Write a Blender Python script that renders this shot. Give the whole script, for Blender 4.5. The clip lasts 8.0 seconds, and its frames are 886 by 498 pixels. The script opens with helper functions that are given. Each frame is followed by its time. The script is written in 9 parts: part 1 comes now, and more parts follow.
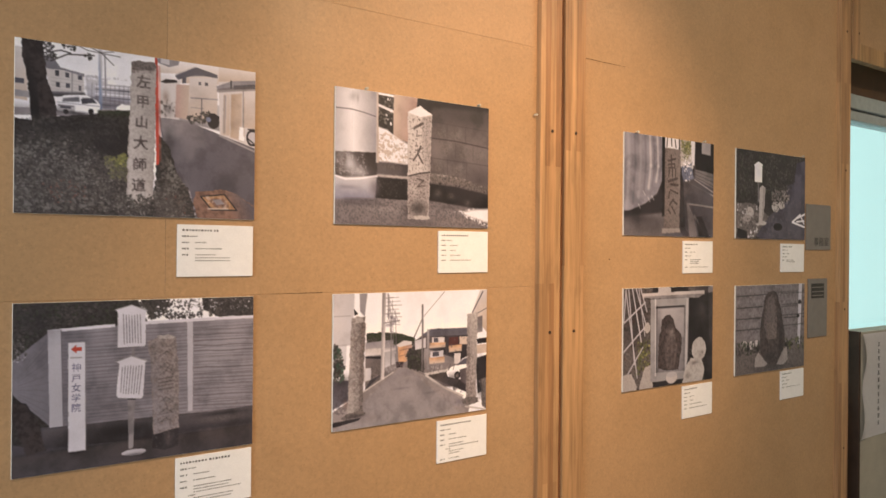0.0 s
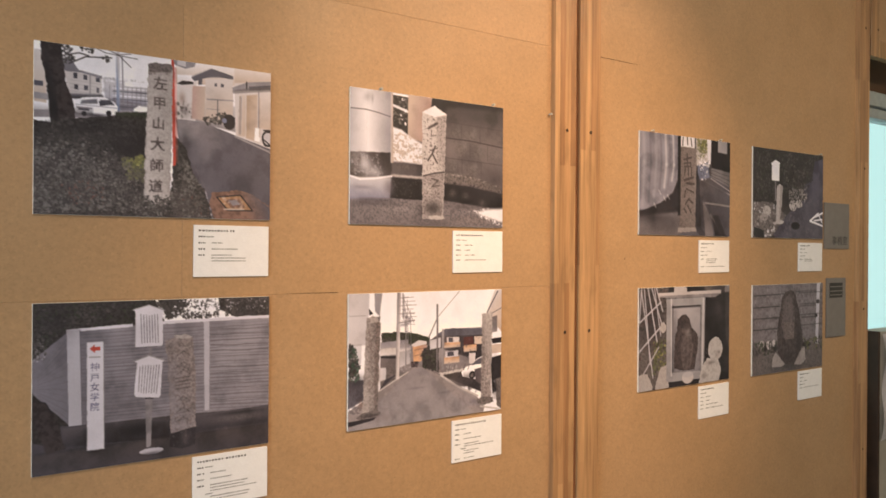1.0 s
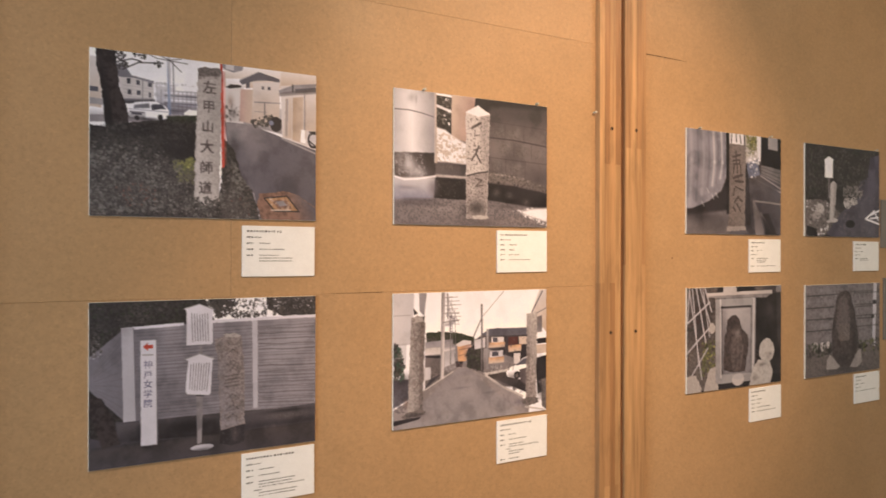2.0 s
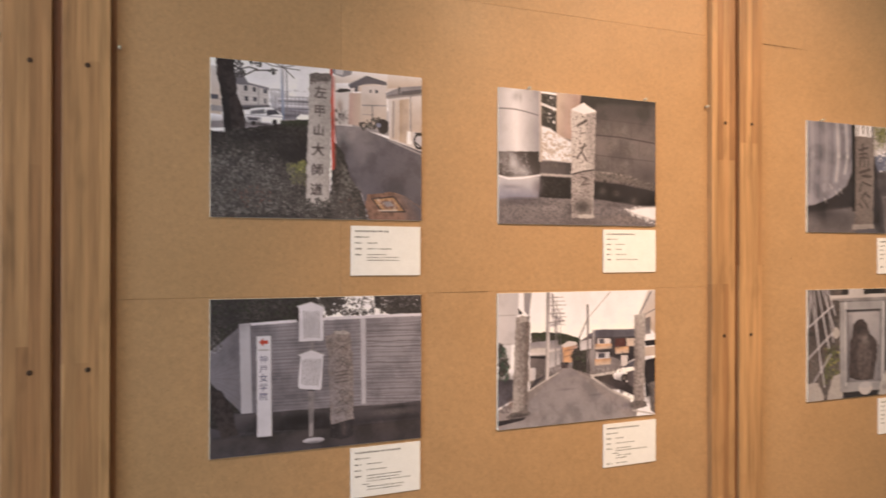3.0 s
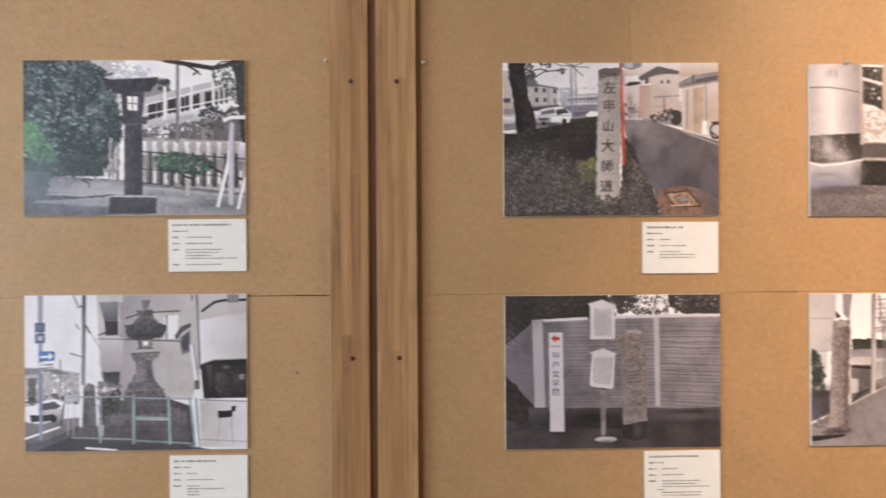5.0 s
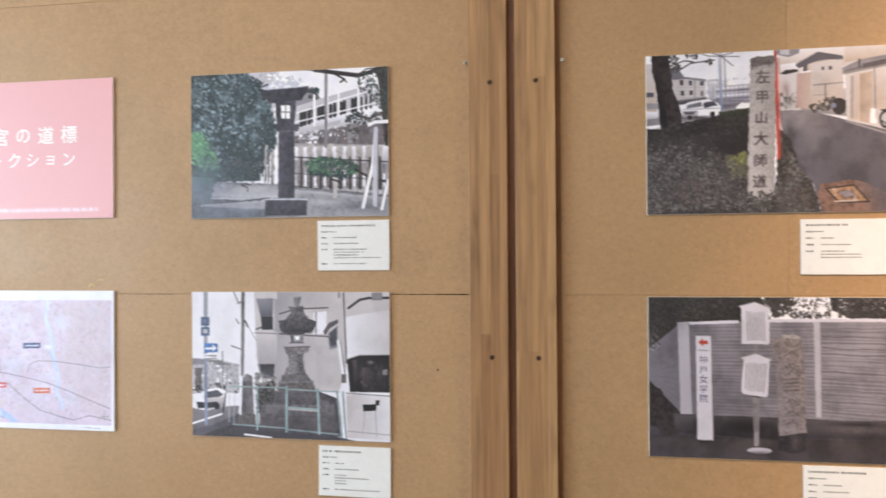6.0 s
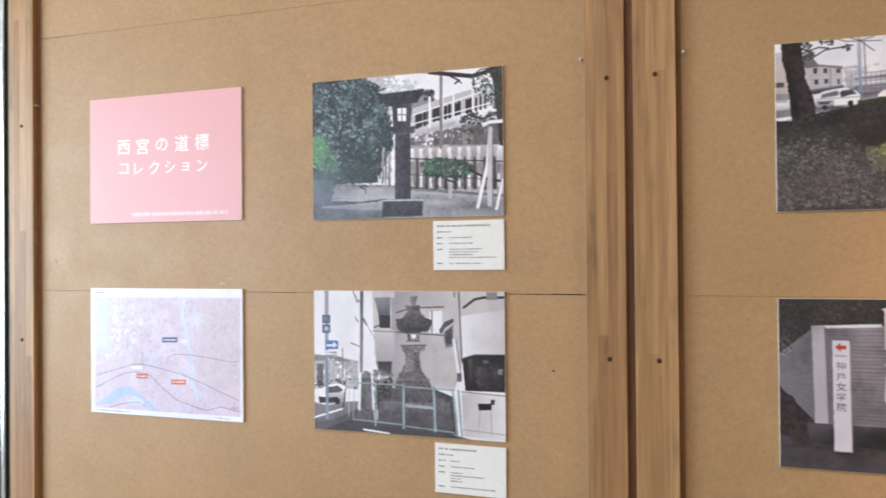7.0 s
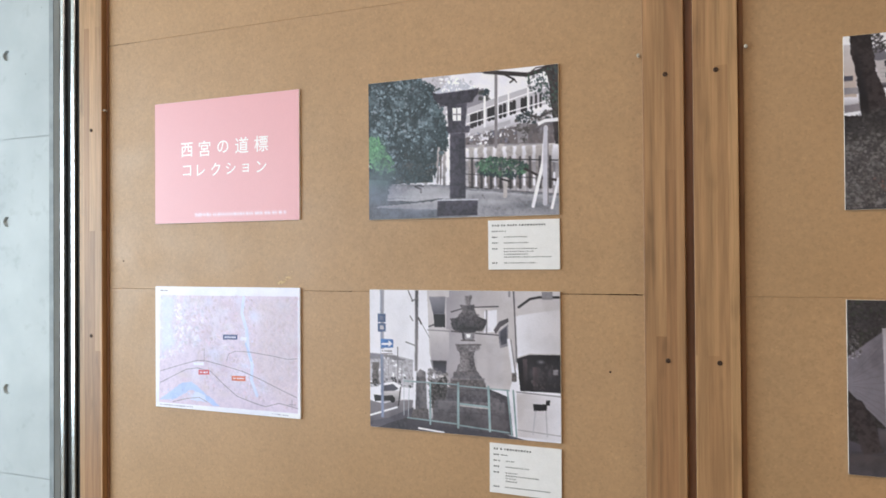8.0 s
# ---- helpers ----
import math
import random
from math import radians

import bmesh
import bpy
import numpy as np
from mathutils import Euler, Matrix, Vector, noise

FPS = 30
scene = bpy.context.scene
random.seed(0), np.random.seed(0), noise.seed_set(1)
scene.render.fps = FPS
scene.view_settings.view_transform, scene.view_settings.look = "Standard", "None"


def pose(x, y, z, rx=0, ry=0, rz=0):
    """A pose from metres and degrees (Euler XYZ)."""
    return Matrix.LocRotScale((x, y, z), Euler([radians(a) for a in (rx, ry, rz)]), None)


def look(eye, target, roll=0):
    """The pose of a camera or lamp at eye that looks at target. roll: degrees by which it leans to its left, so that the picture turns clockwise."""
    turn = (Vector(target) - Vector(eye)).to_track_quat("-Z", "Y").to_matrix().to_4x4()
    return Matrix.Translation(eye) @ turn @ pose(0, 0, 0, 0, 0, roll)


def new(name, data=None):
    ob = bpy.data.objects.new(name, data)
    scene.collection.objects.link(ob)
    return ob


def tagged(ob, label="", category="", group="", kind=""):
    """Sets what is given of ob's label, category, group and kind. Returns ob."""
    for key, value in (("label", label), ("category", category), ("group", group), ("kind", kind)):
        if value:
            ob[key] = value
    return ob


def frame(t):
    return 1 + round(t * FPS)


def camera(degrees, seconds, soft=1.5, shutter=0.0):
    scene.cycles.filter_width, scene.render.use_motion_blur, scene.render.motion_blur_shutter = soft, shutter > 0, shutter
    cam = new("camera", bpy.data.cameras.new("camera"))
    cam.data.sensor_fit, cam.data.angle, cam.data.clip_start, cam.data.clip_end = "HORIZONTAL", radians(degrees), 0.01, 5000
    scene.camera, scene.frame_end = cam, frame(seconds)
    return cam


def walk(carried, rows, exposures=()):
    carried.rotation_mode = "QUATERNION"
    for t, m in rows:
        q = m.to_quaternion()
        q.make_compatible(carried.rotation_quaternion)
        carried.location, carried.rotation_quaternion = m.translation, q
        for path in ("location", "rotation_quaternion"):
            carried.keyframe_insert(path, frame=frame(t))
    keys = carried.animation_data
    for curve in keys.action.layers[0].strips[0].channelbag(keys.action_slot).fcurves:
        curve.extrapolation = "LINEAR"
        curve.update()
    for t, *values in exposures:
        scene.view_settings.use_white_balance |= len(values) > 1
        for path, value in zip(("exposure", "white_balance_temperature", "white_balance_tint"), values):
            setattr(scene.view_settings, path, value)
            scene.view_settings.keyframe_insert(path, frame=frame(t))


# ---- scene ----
cam = camera(62.1, 8.0, soft=1.6, shutter=0.5)
EXPOSURES = [(0.0, -0.40, 6750, 11), (2.5, -0.38, 6800, 12), (4.0, -0.37, 6700, 13), (4.7, -0.26, 6650, 12), (6.0, 0.01, 6400, 10), (7.0, 0.03, 6400, 10), (8.0, -0.10, 6450, 10)]
PATH = [
    (0, (-0.115, -1.436, 1.546), (1.029, 0.204, 1.545), 0.5),
    (0.5, (-0.115, -1.438, 1.545), (1.02, 0.209, 1.545), 0.5),
    (1, (-0.116, -1.436, 1.547), (0.996, 0.226, 1.544), 0.4),
    (2.5, (-0.122, -1.434, 1.538), (0.794, 0.344, 1.544), 0.1),
    (3, (-0.127, -1.43, 1.538), (0.644, 0.416, 1.543), 0.1),
    (3.5, (-0.132, -1.427, 1.533), (0.459, 0.483, 1.543), -0.1),
    (4, (-0.142, -1.423, 1.539), (0.275, 0.533, 1.54), -0.1),
    (4.5, (-0.152, -1.422, 1.538), (0.087, 0.563, 1.54), -0.3),
    (6, (-0.152, -1.424, 1.53), (-0.479, 0.549, 1.543), -0.4),
    (6.5, (-0.159, -1.425, 1.532), (-0.642, 0.516, 1.543), -0.5),
    (7, (-0.162, -1.426, 1.529), (-0.778, 0.477, 1.545), -0.5),
    (7.5, (-0.164, -1.427, 1.528), (-0.881, 0.44, 1.545), -0.5),
    (8, (-0.164, -1.427, 1.525), (-0.917, 0.426, 1.546), -0.4),
]
walk(cam, [(t, look(eye, target, roll)) for t, eye, target, roll in PATH], EXPOSURES)

# ---- world and light ----
world = bpy.data.worlds.new("world")
scene.world = world
world.use_nodes = True
sky = world.node_tree.nodes.new("ShaderNodeTexSky")
sky.sky_type, sky.sun_disc = "NISHITA", False
sky.sun_elevation, sky.sun_rotation = radians(40), radians(200)
world.node_tree.links.new(sky.outputs[0], world.node_tree.nodes["Background"].inputs[0])
world.node_tree.nodes["Background"].inputs[1].default_value = 0.1


def lamp(name, kind, m, power, colour, size=0.2, size_y=None, cone=60, blend=0.6):
    data = bpy.data.lights.new(name, kind)
    data.energy, data.color = power, colour
    if kind == "AREA":
        data.shape, data.size, data.size_y = "RECTANGLE", size, size_y or size
    if kind == "SPOT":
        data.spot_size, data.spot_blend, data.shadow_soft_size = radians(cone), blend, size
    ob = new(name, data)
    ob.matrix_world = m
    return ob


# daylight through the large windows in the side and rear walls, next to the concrete
lamp("window_daylight", "AREA", look((-4.74, -2.4, 1.6), (-1.6, -2.2, 1.55)), 182, (0.76, 0.91, 1.0), 2.4, 2.2)
lamp("window_daylight", "AREA", look((-3.7, -3.94, 1.5), (-3.4, 0.0, 1.5)), 58, (0.76, 0.91, 1.0), 1.9, 2.0)
# warm ceiling spot, narrow, on the middle panel; two wide unseen lamps added as fill
lamp("ceiling_spot", "SPOT", look((1.12, -2.0, 2.95), (1.12, 0.0, 1.52)), 322, (1.0, 0.672, 0.40), 0.05, cone=51, blend=1.0)
lamp("ceiling_lamp_warm", "AREA", look((2.3, -1.6, 2.97), (2.3, -1.5, 0)), 39, (1.0, 0.85, 0.63), 1.2, 0.3)
lamp("ceiling_lamp_warm", "AREA", look((-1.0, -1.4, 2.97), (-1.0, -1.3, 0)), 12, (1.0, 0.82, 0.68), 1.2, 0.3)


# ---- materials ----
def lin(c):
    return tuple((v / 255 / 12.92 if v <= 10.3 else ((v / 255 + 0.055) / 1.055) ** 2.4) for v in c) + (1.0,)


def material(name, rough=0.6, metal=0.0, spec=0.5):
    m = bpy.data.materials.new(name)
    m.use_nodes = True
    b = m.node_tree.nodes["Principled BSDF"]
    b.inputs["Roughness"].default_value, b.inputs["Metallic"].default_value = rough, metal
    b.inputs["Specular IOR Level"].default_value = spec
    return m, m.node_tree, b


def coords(tree, scale=(1, 1, 1), random_shift=False):
    tc, mp = tree.nodes.new("ShaderNodeTexCoord"), tree.nodes.new("ShaderNodeMapping")
    mp.inputs["Scale"].default_value = scale
    if random_shift:
        info, mul = tree.nodes.new("ShaderNodeObjectInfo"), tree.nodes.new("ShaderNodeMath")
        mul.operation = "MULTIPLY"
        mul.inputs[1].default_value = 37.0
        tree.links.new(info.outputs["Random"], mul.inputs[0])
        tree.links.new(mul.outputs[0], mp.inputs["Location"])
    tree.links.new(tc.outputs["Object"], mp.inputs["Vector"])
    return mp.outputs[0]


def noise_tex(tree, vec, scale, detail=4.0, rough=0.55):
    n = tree.nodes.new("ShaderNodeTexNoise")
    n.inputs["Scale"].default_value, n.inputs["Detail"].default_value, n.inputs["Roughness"].default_value = scale, detail, rough
    tree.links.new(vec, n.inputs["Vector"])
    return n.outputs[0]


def ramp(tree, fac, *stops):
    r = tree.nodes.new("ShaderNodeValToRGB")
    while len(r.color_ramp.elements) < len(stops):
        r.color_ramp.elements.new(0.5)
    for e, (at, c) in zip(r.color_ramp.elements, stops):
        e.position, e.color = at, c
    tree.links.new(fac, r.inputs[0])
    return r.outputs[0]


def grey(v):
    return (v, v, v, 1.0)


def mix(tree, a, b, fac=1.0, how="MULTIPLY"):
    n = tree.nodes.new("ShaderNodeMix")
    n.data_type, n.blend_type = "RGBA", how
    for slot, v in (("A", a), ("B", b)):
        port = [p for p in n.inputs if p.name == slot and p.type == "RGBA"][0]
        if isinstance(v, tuple):
            port.default_value = v
        else:
            tree.links.new(v, port)
    if isinstance(fac, float):
        n.inputs[0].default_value = fac
    else:
        tree.links.new(fac, n.inputs[0])
    return [p for p in n.outputs if p.type == "RGBA"][0]


def bump(tree, bsdf, height, strength, distance=0.001):
    n = tree.nodes.new("ShaderNodeBump")
    n.inputs["Strength"].default_value, n.inputs["Distance"].default_value = strength, distance
    tree.links.new(height, n.inputs["Height"])
    tree.links.new(n.outputs[0], bsdf.inputs["Normal"])


def plain(name, c, c2=None, scale=30.0, rough=0.6, metal=0.0, spec=0.5, relief=0.0, detail=4.0):
    """A surface that wanders between two colours at one scale, and slightly at a finer one."""
    m, tree, b = material(name, rough, metal, spec)
    vec = coords(tree)
    n = noise_tex(tree, vec, scale, detail)
    col = ramp(tree, n, (0.3, lin(c)), (0.7, lin(c2 or tuple(v * 0.9 for v in c))))
    fine = ramp(tree, noise_tex(tree, vec, scale * 9, 2.0), (0.3, grey(0.93)), (0.7, grey(1.0)))
    tree.links.new(mix(tree, col, fine), b.inputs["Base Color"])
    if relief:
        bump(tree, b, n, relief)
    return m


def chipboard():
    m, tree, b = material("pressed_chipboard", 0.42, 0.0, 0.4)
    vec = coords(tree, random_shift=True)
    broad = ramp(tree, noise_tex(tree, vec, 2.6, 3.0), (0.3, lin((176, 140, 104))), (0.7, lin((183, 146, 110))))
    cell = tree.nodes.new("ShaderNodeTexVoronoi")
    cell.inputs["Scale"].default_value, cell.inputs["Randomness"].default_value = 240.0, 1.0
    tree.links.new(vec, cell.inputs["Vector"])
    chips = ramp(tree, cell.outputs["Color"], (0.05, grey(0.90)), (0.4, grey(0.985)), (0.75, grey(1.0)), (0.95, grey(1.07)))
    mottle = ramp(tree, noise_tex(tree, vec, 95.0, 5.0, 0.65), (0.30, grey(0.91)), (0.52, grey(1.0)), (0.72, grey(1.06)))
    specks = ramp(tree, noise_tex(tree, vec, 260.0, 2.0, 0.5), (0.24, grey(0.60)), (0.31, grey(1.0)))
    clouds = ramp(tree, noise_tex(tree, vec, 11.0, 4.0), (0.3, grey(0.96)), (0.7, grey(1.03)))
    col = mix(tree, mix(tree, mix(tree, mix(tree, broad, chips), mottle), specks, 0.6), clouds)
    tree.links.new(col, b.inputs["Base Color"])
    tree.links.new(ramp(tree, noise_tex(tree, vec, 9.0), (0.3, grey(0.36)), (0.7, grey(0.52))), b.inputs["Roughness"])
    bump(tree, b, noise_tex(tree, vec, 320.0, 3.0), 0.12, 0.0006)
    return m


def timber(name, dark, light, rough=0.42):
    """Laminated softwood: narrow staves of changing tone with long grain."""
    m, tree, b = material(name, rough, 0.0, 0.4)
    vec = coords(tree, random_shift=True)
    split, join = tree.nodes.new("ShaderNodeSeparateXYZ"), tree.nodes.new("ShaderNodeCombineXYZ")
    tree.links.new(vec, split.inputs[0])
    tree.links.new(split.outputs["Z"], join.inputs["X"])
    tree.links.new(split.outputs["X"], join.inputs["Y"])
    brick = tree.nodes.new("ShaderNodeTexBrick")
    brick.inputs["Scale"].default_value = 1.0
    brick.inputs["Brick Width"].default_value, brick.inputs["Row Height"].default_value = 0.83, 0.0185
    brick.inputs["Mortar Size"].default_value = 0.0
    brick.inputs["Color1"].default_value, brick.inputs["Color2"].default_value = lin(dark), lin(light)
    brick.offset, brick.offset_frequency = 0.37, 2
    tree.links.new(join.outputs[0], brick.inputs["Vector"])
    long = tree.nodes.new("ShaderNodeMapping")
    long.inputs["Scale"].default_value = (1.0, 1.0, 0.035)
    tree.links.new(vec, long.inputs["Vector"])
    grain = noise_tex(tree, long.outputs[0], 120.0, 5.0, 0.66)
    streak = tree.nodes.new("ShaderNodeMapping")
    streak.inputs["Scale"].default_value = (1.0, 1.0, 0.05)
    tree.links.new(vec, streak.inputs["Vector"])
    tone = ramp(tree, noise_tex(tree, streak.outputs[0], 55.0, 3.0, 0.6), (0.32, grey(0.78)), (0.5, grey(1.0)), (0.68, grey(1.16)))
    col = mix(tree, mix(tree, brick.outputs["Color"], tone), ramp(tree, grain, (0.30, grey(0.70)), (0.5, grey(0.96)), (0.68, grey(1.10))))
    knots = tree.nodes.new("ShaderNodeMapping")
    knots.inputs["Scale"].default_value = (1.0, 1.0, 0.30)
    tree.links.new(vec, knots.inputs["Vector"])
    stain = ramp(tree, noise_tex(tree, knots.outputs[0], 26.0, 2.0), (0.25, grey(0.70)), (0.40, grey(1.0)))
    tree.links.new(mix(tree, col, stain, 0.8), b.inputs["Base Color"])
    bump(tree, b, grain, 0.15, 0.0006)
    return m


def concrete_material():
    m, tree, b = material("fair_faced_concrete", 0.55, 0.0, 0.4)
    vec = coords(tree)
    col = ramp(tree, noise_tex(tree, vec, 3.2, 5.0), (0.3, lin((160, 167, 171))), (0.7, lin((188, 193, 196))))
    spots = ramp(tree, noise_tex(tree, vec, 24.0, 3.0), (0.28, grey(0.80)), (0.40, grey(1.0)))
    pits = ramp(tree, noise_tex(tree, vec, 95.0, 2.0), (0.22, grey(0.55)), (0.27, grey(1.0)))
    tree.links.new(mix(tree, mix(tree, col, spots, 0.6), pits), b.inputs["Base Color"])
    bump(tree, b, noise_tex(tree, vec, 60.0, 5.0), 0.15)
    return m


CHIP = chipboard()
PINE = timber("laminated_pine", (153, 112, 79), (190, 149, 108))
PINE_DARK = timber("stained_pine", (112, 72, 52), (142, 100, 72))
SHADE_STRIP = timber("brown_bead_pine", (128, 88, 62), (148, 105, 75))
CONCRETE = concrete_material()
GROOVE = plain("dark_brown_backing", (74, 42, 28), (60, 34, 24), rough=0.7)
ALU = plain("brushed_aluminium", (206, 208, 210), (190, 193, 196), 40, rough=0.22, metal=1.0)
ALU_GREY = plain("grey_anodised_metal", (188, 196, 198), (174, 182, 185), 40, rough=0.45, metal=0.15)
RUBBER = plain("black_rubber_seal", (24, 24, 26), rough=0.55)
SCREW = plain("dark_steel_screw", (88, 66, 52), (62, 46, 38), 200, rough=0.5, metal=0.5)
PLASTER = plain("painted_plaster", (214, 206, 192), (204, 196, 182), 3.0, rough=0.85)
VINYL = plain("vinyl_floor", (128, 112, 92), (114, 100, 84), 4.0, rough=0.4)
PIN = plain("clear_plastic_pin", (232, 224, 210), rough=0.12)
PIN.node_tree.nodes["Principled BSDF"].inputs["Transmission Weight"].default_value = 0.3
FOAM = plain("white_foam_board", (240, 238, 234), (232, 230, 226), 60, rough=0.7)
PAPER = plain("white_card", (243, 240, 243), (237, 234, 237), 50, rough=0.75, spec=0.25)
TONER = plain("black_toner", (58, 55, 58), (84, 80, 82), 300, rough=0.7)
SIGN_GREY = plain("grey_sign_plate", (128, 121, 118), (119, 113, 111), 25, rough=0.35, spec=0.5)
SIGN_DARK = plain("dark_sign_print", (44, 42, 42), (58, 56, 55), 120, rough=0.5)
CABINET = plain("grey_laminate", (174, 167, 154), (163, 156, 144), 12, rough=0.55)
CABINET_SIDE = plain("dark_laminate", (74, 58, 50), (62, 49, 43), 12, rough=0.8, spec=0.15)
BLANK = plain("brown_lintel_board", (98, 70, 50), (84, 60, 43), 14, rough=0.6)
SCUFF = plain("bare_chip_scuff", (216, 190, 150), (200, 168, 122), 200, rough=0.8)


def glass():
    m = bpy.data.materials.new("clear_window_glass")
    m.use_nodes = True
    b = m.node_tree.nodes["Principled BSDF"]
    b.inputs["Transmission Weight"].default_value, b.inputs["Roughness"].default_value = 1.0, 0.0
    b.inputs["IOR"].default_value = 1.45
    return m


def glow(name, c, strength):
    m = bpy.data.materials.new(name)
    m.use_nodes = True
    tree = m.node_tree
    e = tree.nodes.new("ShaderNodeEmission")
    e.inputs[0].default_value, e.inputs[1].default_value = c, strength
    tree.links.new(e.outputs[0], tree.nodes["Material Output"].inputs[0])
    return m


GLASS = glass()
OUTSIDE = glow("bright_daylight", (0.60, 1.0, 1.0, 1.0), 1.7)


# ---- mesh helpers ----
def mesh_of(name, bm, *mats):
    me = bpy.data.meshes.new(name)
    bm.normal_update()
    bm.to_mesh(me)
    bm.free()
    for m in mats:
        me.materials.append(m)
    return me


def part(name, bm, mat, parent=None, label="", at=None):
    ob = new(name, mesh_of(name, bm, mat))
    if at:
        ob.location = at
    ob.parent = parent
    if label:
        tagged(ob, label)
    return ob


def shared(name, me, parent, at):
    ob = new(name, me)
    ob.parent, ob.location = parent, at
    return ob


def add_box(bm, x0, x1, y0, y1, z0, z1, bevel=0.0, segments=1):
    made = bmesh.ops.create_cube(bm, size=1.0)["verts"]
    for v in made:
        v.co = Vector(((x0 + x1) / 2 + v.co.x * (x1 - x0), (y0 + y1) / 2 + v.co.y * (y1 - y0), (z0 + z1) / 2 + v.co.z * (z1 - z0)))
    if bevel:
        edges = list({e for v in made for e in v.link_edges})
        bmesh.ops.bevel(bm, geom=edges, offset=bevel, segments=segments, affect="EDGES", profile=0.6)


def box(x0, x1, y0, y1, z0, z1, bevel=0.0, segments=1):
    bm = bmesh.new()
    add_box(bm, x0, x1, y0, y1, z0, z1, bevel, segments)
    return bm


def turned(profile, count=12):
    """A body turned round the y axis; the profile runs outward along -y as (radius, y)."""
    bm = bmesh.new()
    rings = [[bm.verts.new((r * math.cos(a), y, r * math.sin(a))) for a in (math.tau * k / count for k in range(count))] for r, y in profile]
    for a, b in zip(rings, rings[1:]):
        for k in range(count):
            bm.faces.new((a[k], a[(k + 1) % count], b[(k + 1) % count], b[k]))
    bm.faces.new(rings[0])
    bm.faces.new(rings[-1][::-1])
    bmesh.ops.recalc_face_normals(bm, faces=bm.faces)
    return bm


def empty(name, at=(0, 0, 0)):
    ob = new(name)
    ob.location = at
    return ob


# ---- the hall round the exhibits ----
X0, X1, Y0, ZC = -4.8, 5.2, -4.0, 3.0


def structure(name, bm, mat, label, category):
    return tagged(part(name, bm, mat), label, category, kind="structure")


structure("floor", box(X0, X1, Y0, 1.6, -0.1, 0.0), VINYL, "brown vinyl floor of the exhibition hall", "floor")
structure("ceiling", box(X0, X1, Y0, 1.6, ZC, ZC + 0.1), PLASTER, "plain painted ceiling over the hall", "ceiling")
west = bmesh.new()
for y0, y1, z0, z1 in ((Y0, -3.65, 0, ZC), (-1.15, 1.6, 0, ZC), (-3.65, -1.15, 0, 0.45), (-3.65, -1.15, 2.75, ZC)):
    add_box(west, X0 - 0.2, X0, y0, y1, z0, z1)
structure("wall_west", west, PLASTER, "plain painted side wall with a large window opening", "wall")
structure("wall_east", box(X1, X1 + 0.2, Y0, 1.6, 0, ZC), PLASTER, "plain painted side wall", "wall")
south = bmesh.new()
for x0, x1, z0, z1 in ((X0, -4.7, 0, ZC), (-2.7, X1, 0, ZC), (-4.7, -2.7, 0, 0.45), (-4.7, -2.7, 2.55, ZC)):
    add_box(south, x0, x1, Y0 - 0.2, Y0, z0, z1)
structure("wall_south", south, PLASTER, "plain painted rear wall with a large window opening", "wall")


def concrete_wall():
    """Cast wall with round tie holes in square fields and a thin casting joint."""
    bm = bmesh.new()
    y, xr, xl, r = 0.02, -1.886, X0, 0.0145

    def quad(x0, x1, z0, z1):
        bm.faces.new([bm.verts.new(p) for p in ((x0, y, z0), (x1, y, z0), (x1, y, z1), (x0, y, z1))])

    def holed(cx, cz, half):
        n = 24
        rim, back, out = [], [], []
        for k in range(n):
            a = math.tau * (k + 0.5) / n
            c, s = math.cos(a), math.sin(a)
            m = half / max(abs(c), abs(s))
            out.append(bm.verts.new((cx + c * m, y, cz + s * m)))
            rim.append(bm.verts.new((cx + c * r, y, cz + s * r)))
            back.append(bm.verts.new((cx + c * r * 0.8, y + 0.007, cz + s * r * 0.8)))
        for k in range(n):
            j = (k + 1) % n
            bm.faces.new((out[k], out[j], rim[j], rim[k]))
            bm.faces.new((rim[k], rim[j], back[j], back[k]))
        bm.faces.new(back)
        for sx, sz in ((1, 1), (1, -1), (-1, 1), (-1, -1)):
            near = sorted(out, key=lambda v: (v.co.x - cx - sx * half) ** 2 + (v.co.z - cz - sz * half) ** 2)[:2]
            bm.faces.new((near[0], bm.verts.new((cx + sx * half, y, cz + sz * half)), near[1]))

    holes, half, cx = [0.232, 0.698, 1.164, 1.631, 2.097, 2.563], 0.06, -2.068
    joints = [0.0, 0.93, 1.862, 2.794, ZC]
    for z0, z1 in zip(joints, joints[1:]):
        z0, z1 = z0 + 0.0006, z1 - 0.0006
        quad(cx + half, xr, z0, z1)
        quad(xl, cx - half, z0, z1)
        low = z0
        for cz in holes:
            if z0 < cz < z1:
                quad(cx - half, cx + half, low, cz - half)
                holed(cx, cz, half)
                low = cz + half
        quad(cx - half, cx + half, low, z1)
    # the body behind, and the rounded arris beside the guide rail
    add_box(bm, xl, xr, y + 0.016, 0.2, 0, ZC)
    for z0, z1 in zip(joints, joints[1:]):
        bm.faces.new([bm.verts.new(p) for p in ((xr, y, z0), (xr + 0.012, y + 0.012, z0), (xr + 0.012, y + 0.012, z1), (xr, y, z1))])
    bmesh.ops.remove_doubles(bm, verts=bm.verts, dist=1e-5)
    bmesh.ops.recalc_face_normals(bm, faces=bm.faces)
    return bm


structure("trim", box(-1.9035, -1.8865, 0.0182, 0.030, 0, ZC, 0.0005), plain("stained_concrete_edge", (158, 164, 168), (126, 132, 136), 14, rough=0.7, relief=0.3), "darker edge strip of the concrete wall", "trim")
structure("wall_north", concrete_wall(), CONCRETE, "pale grey fair-faced concrete wall with round tie holes", "wall")


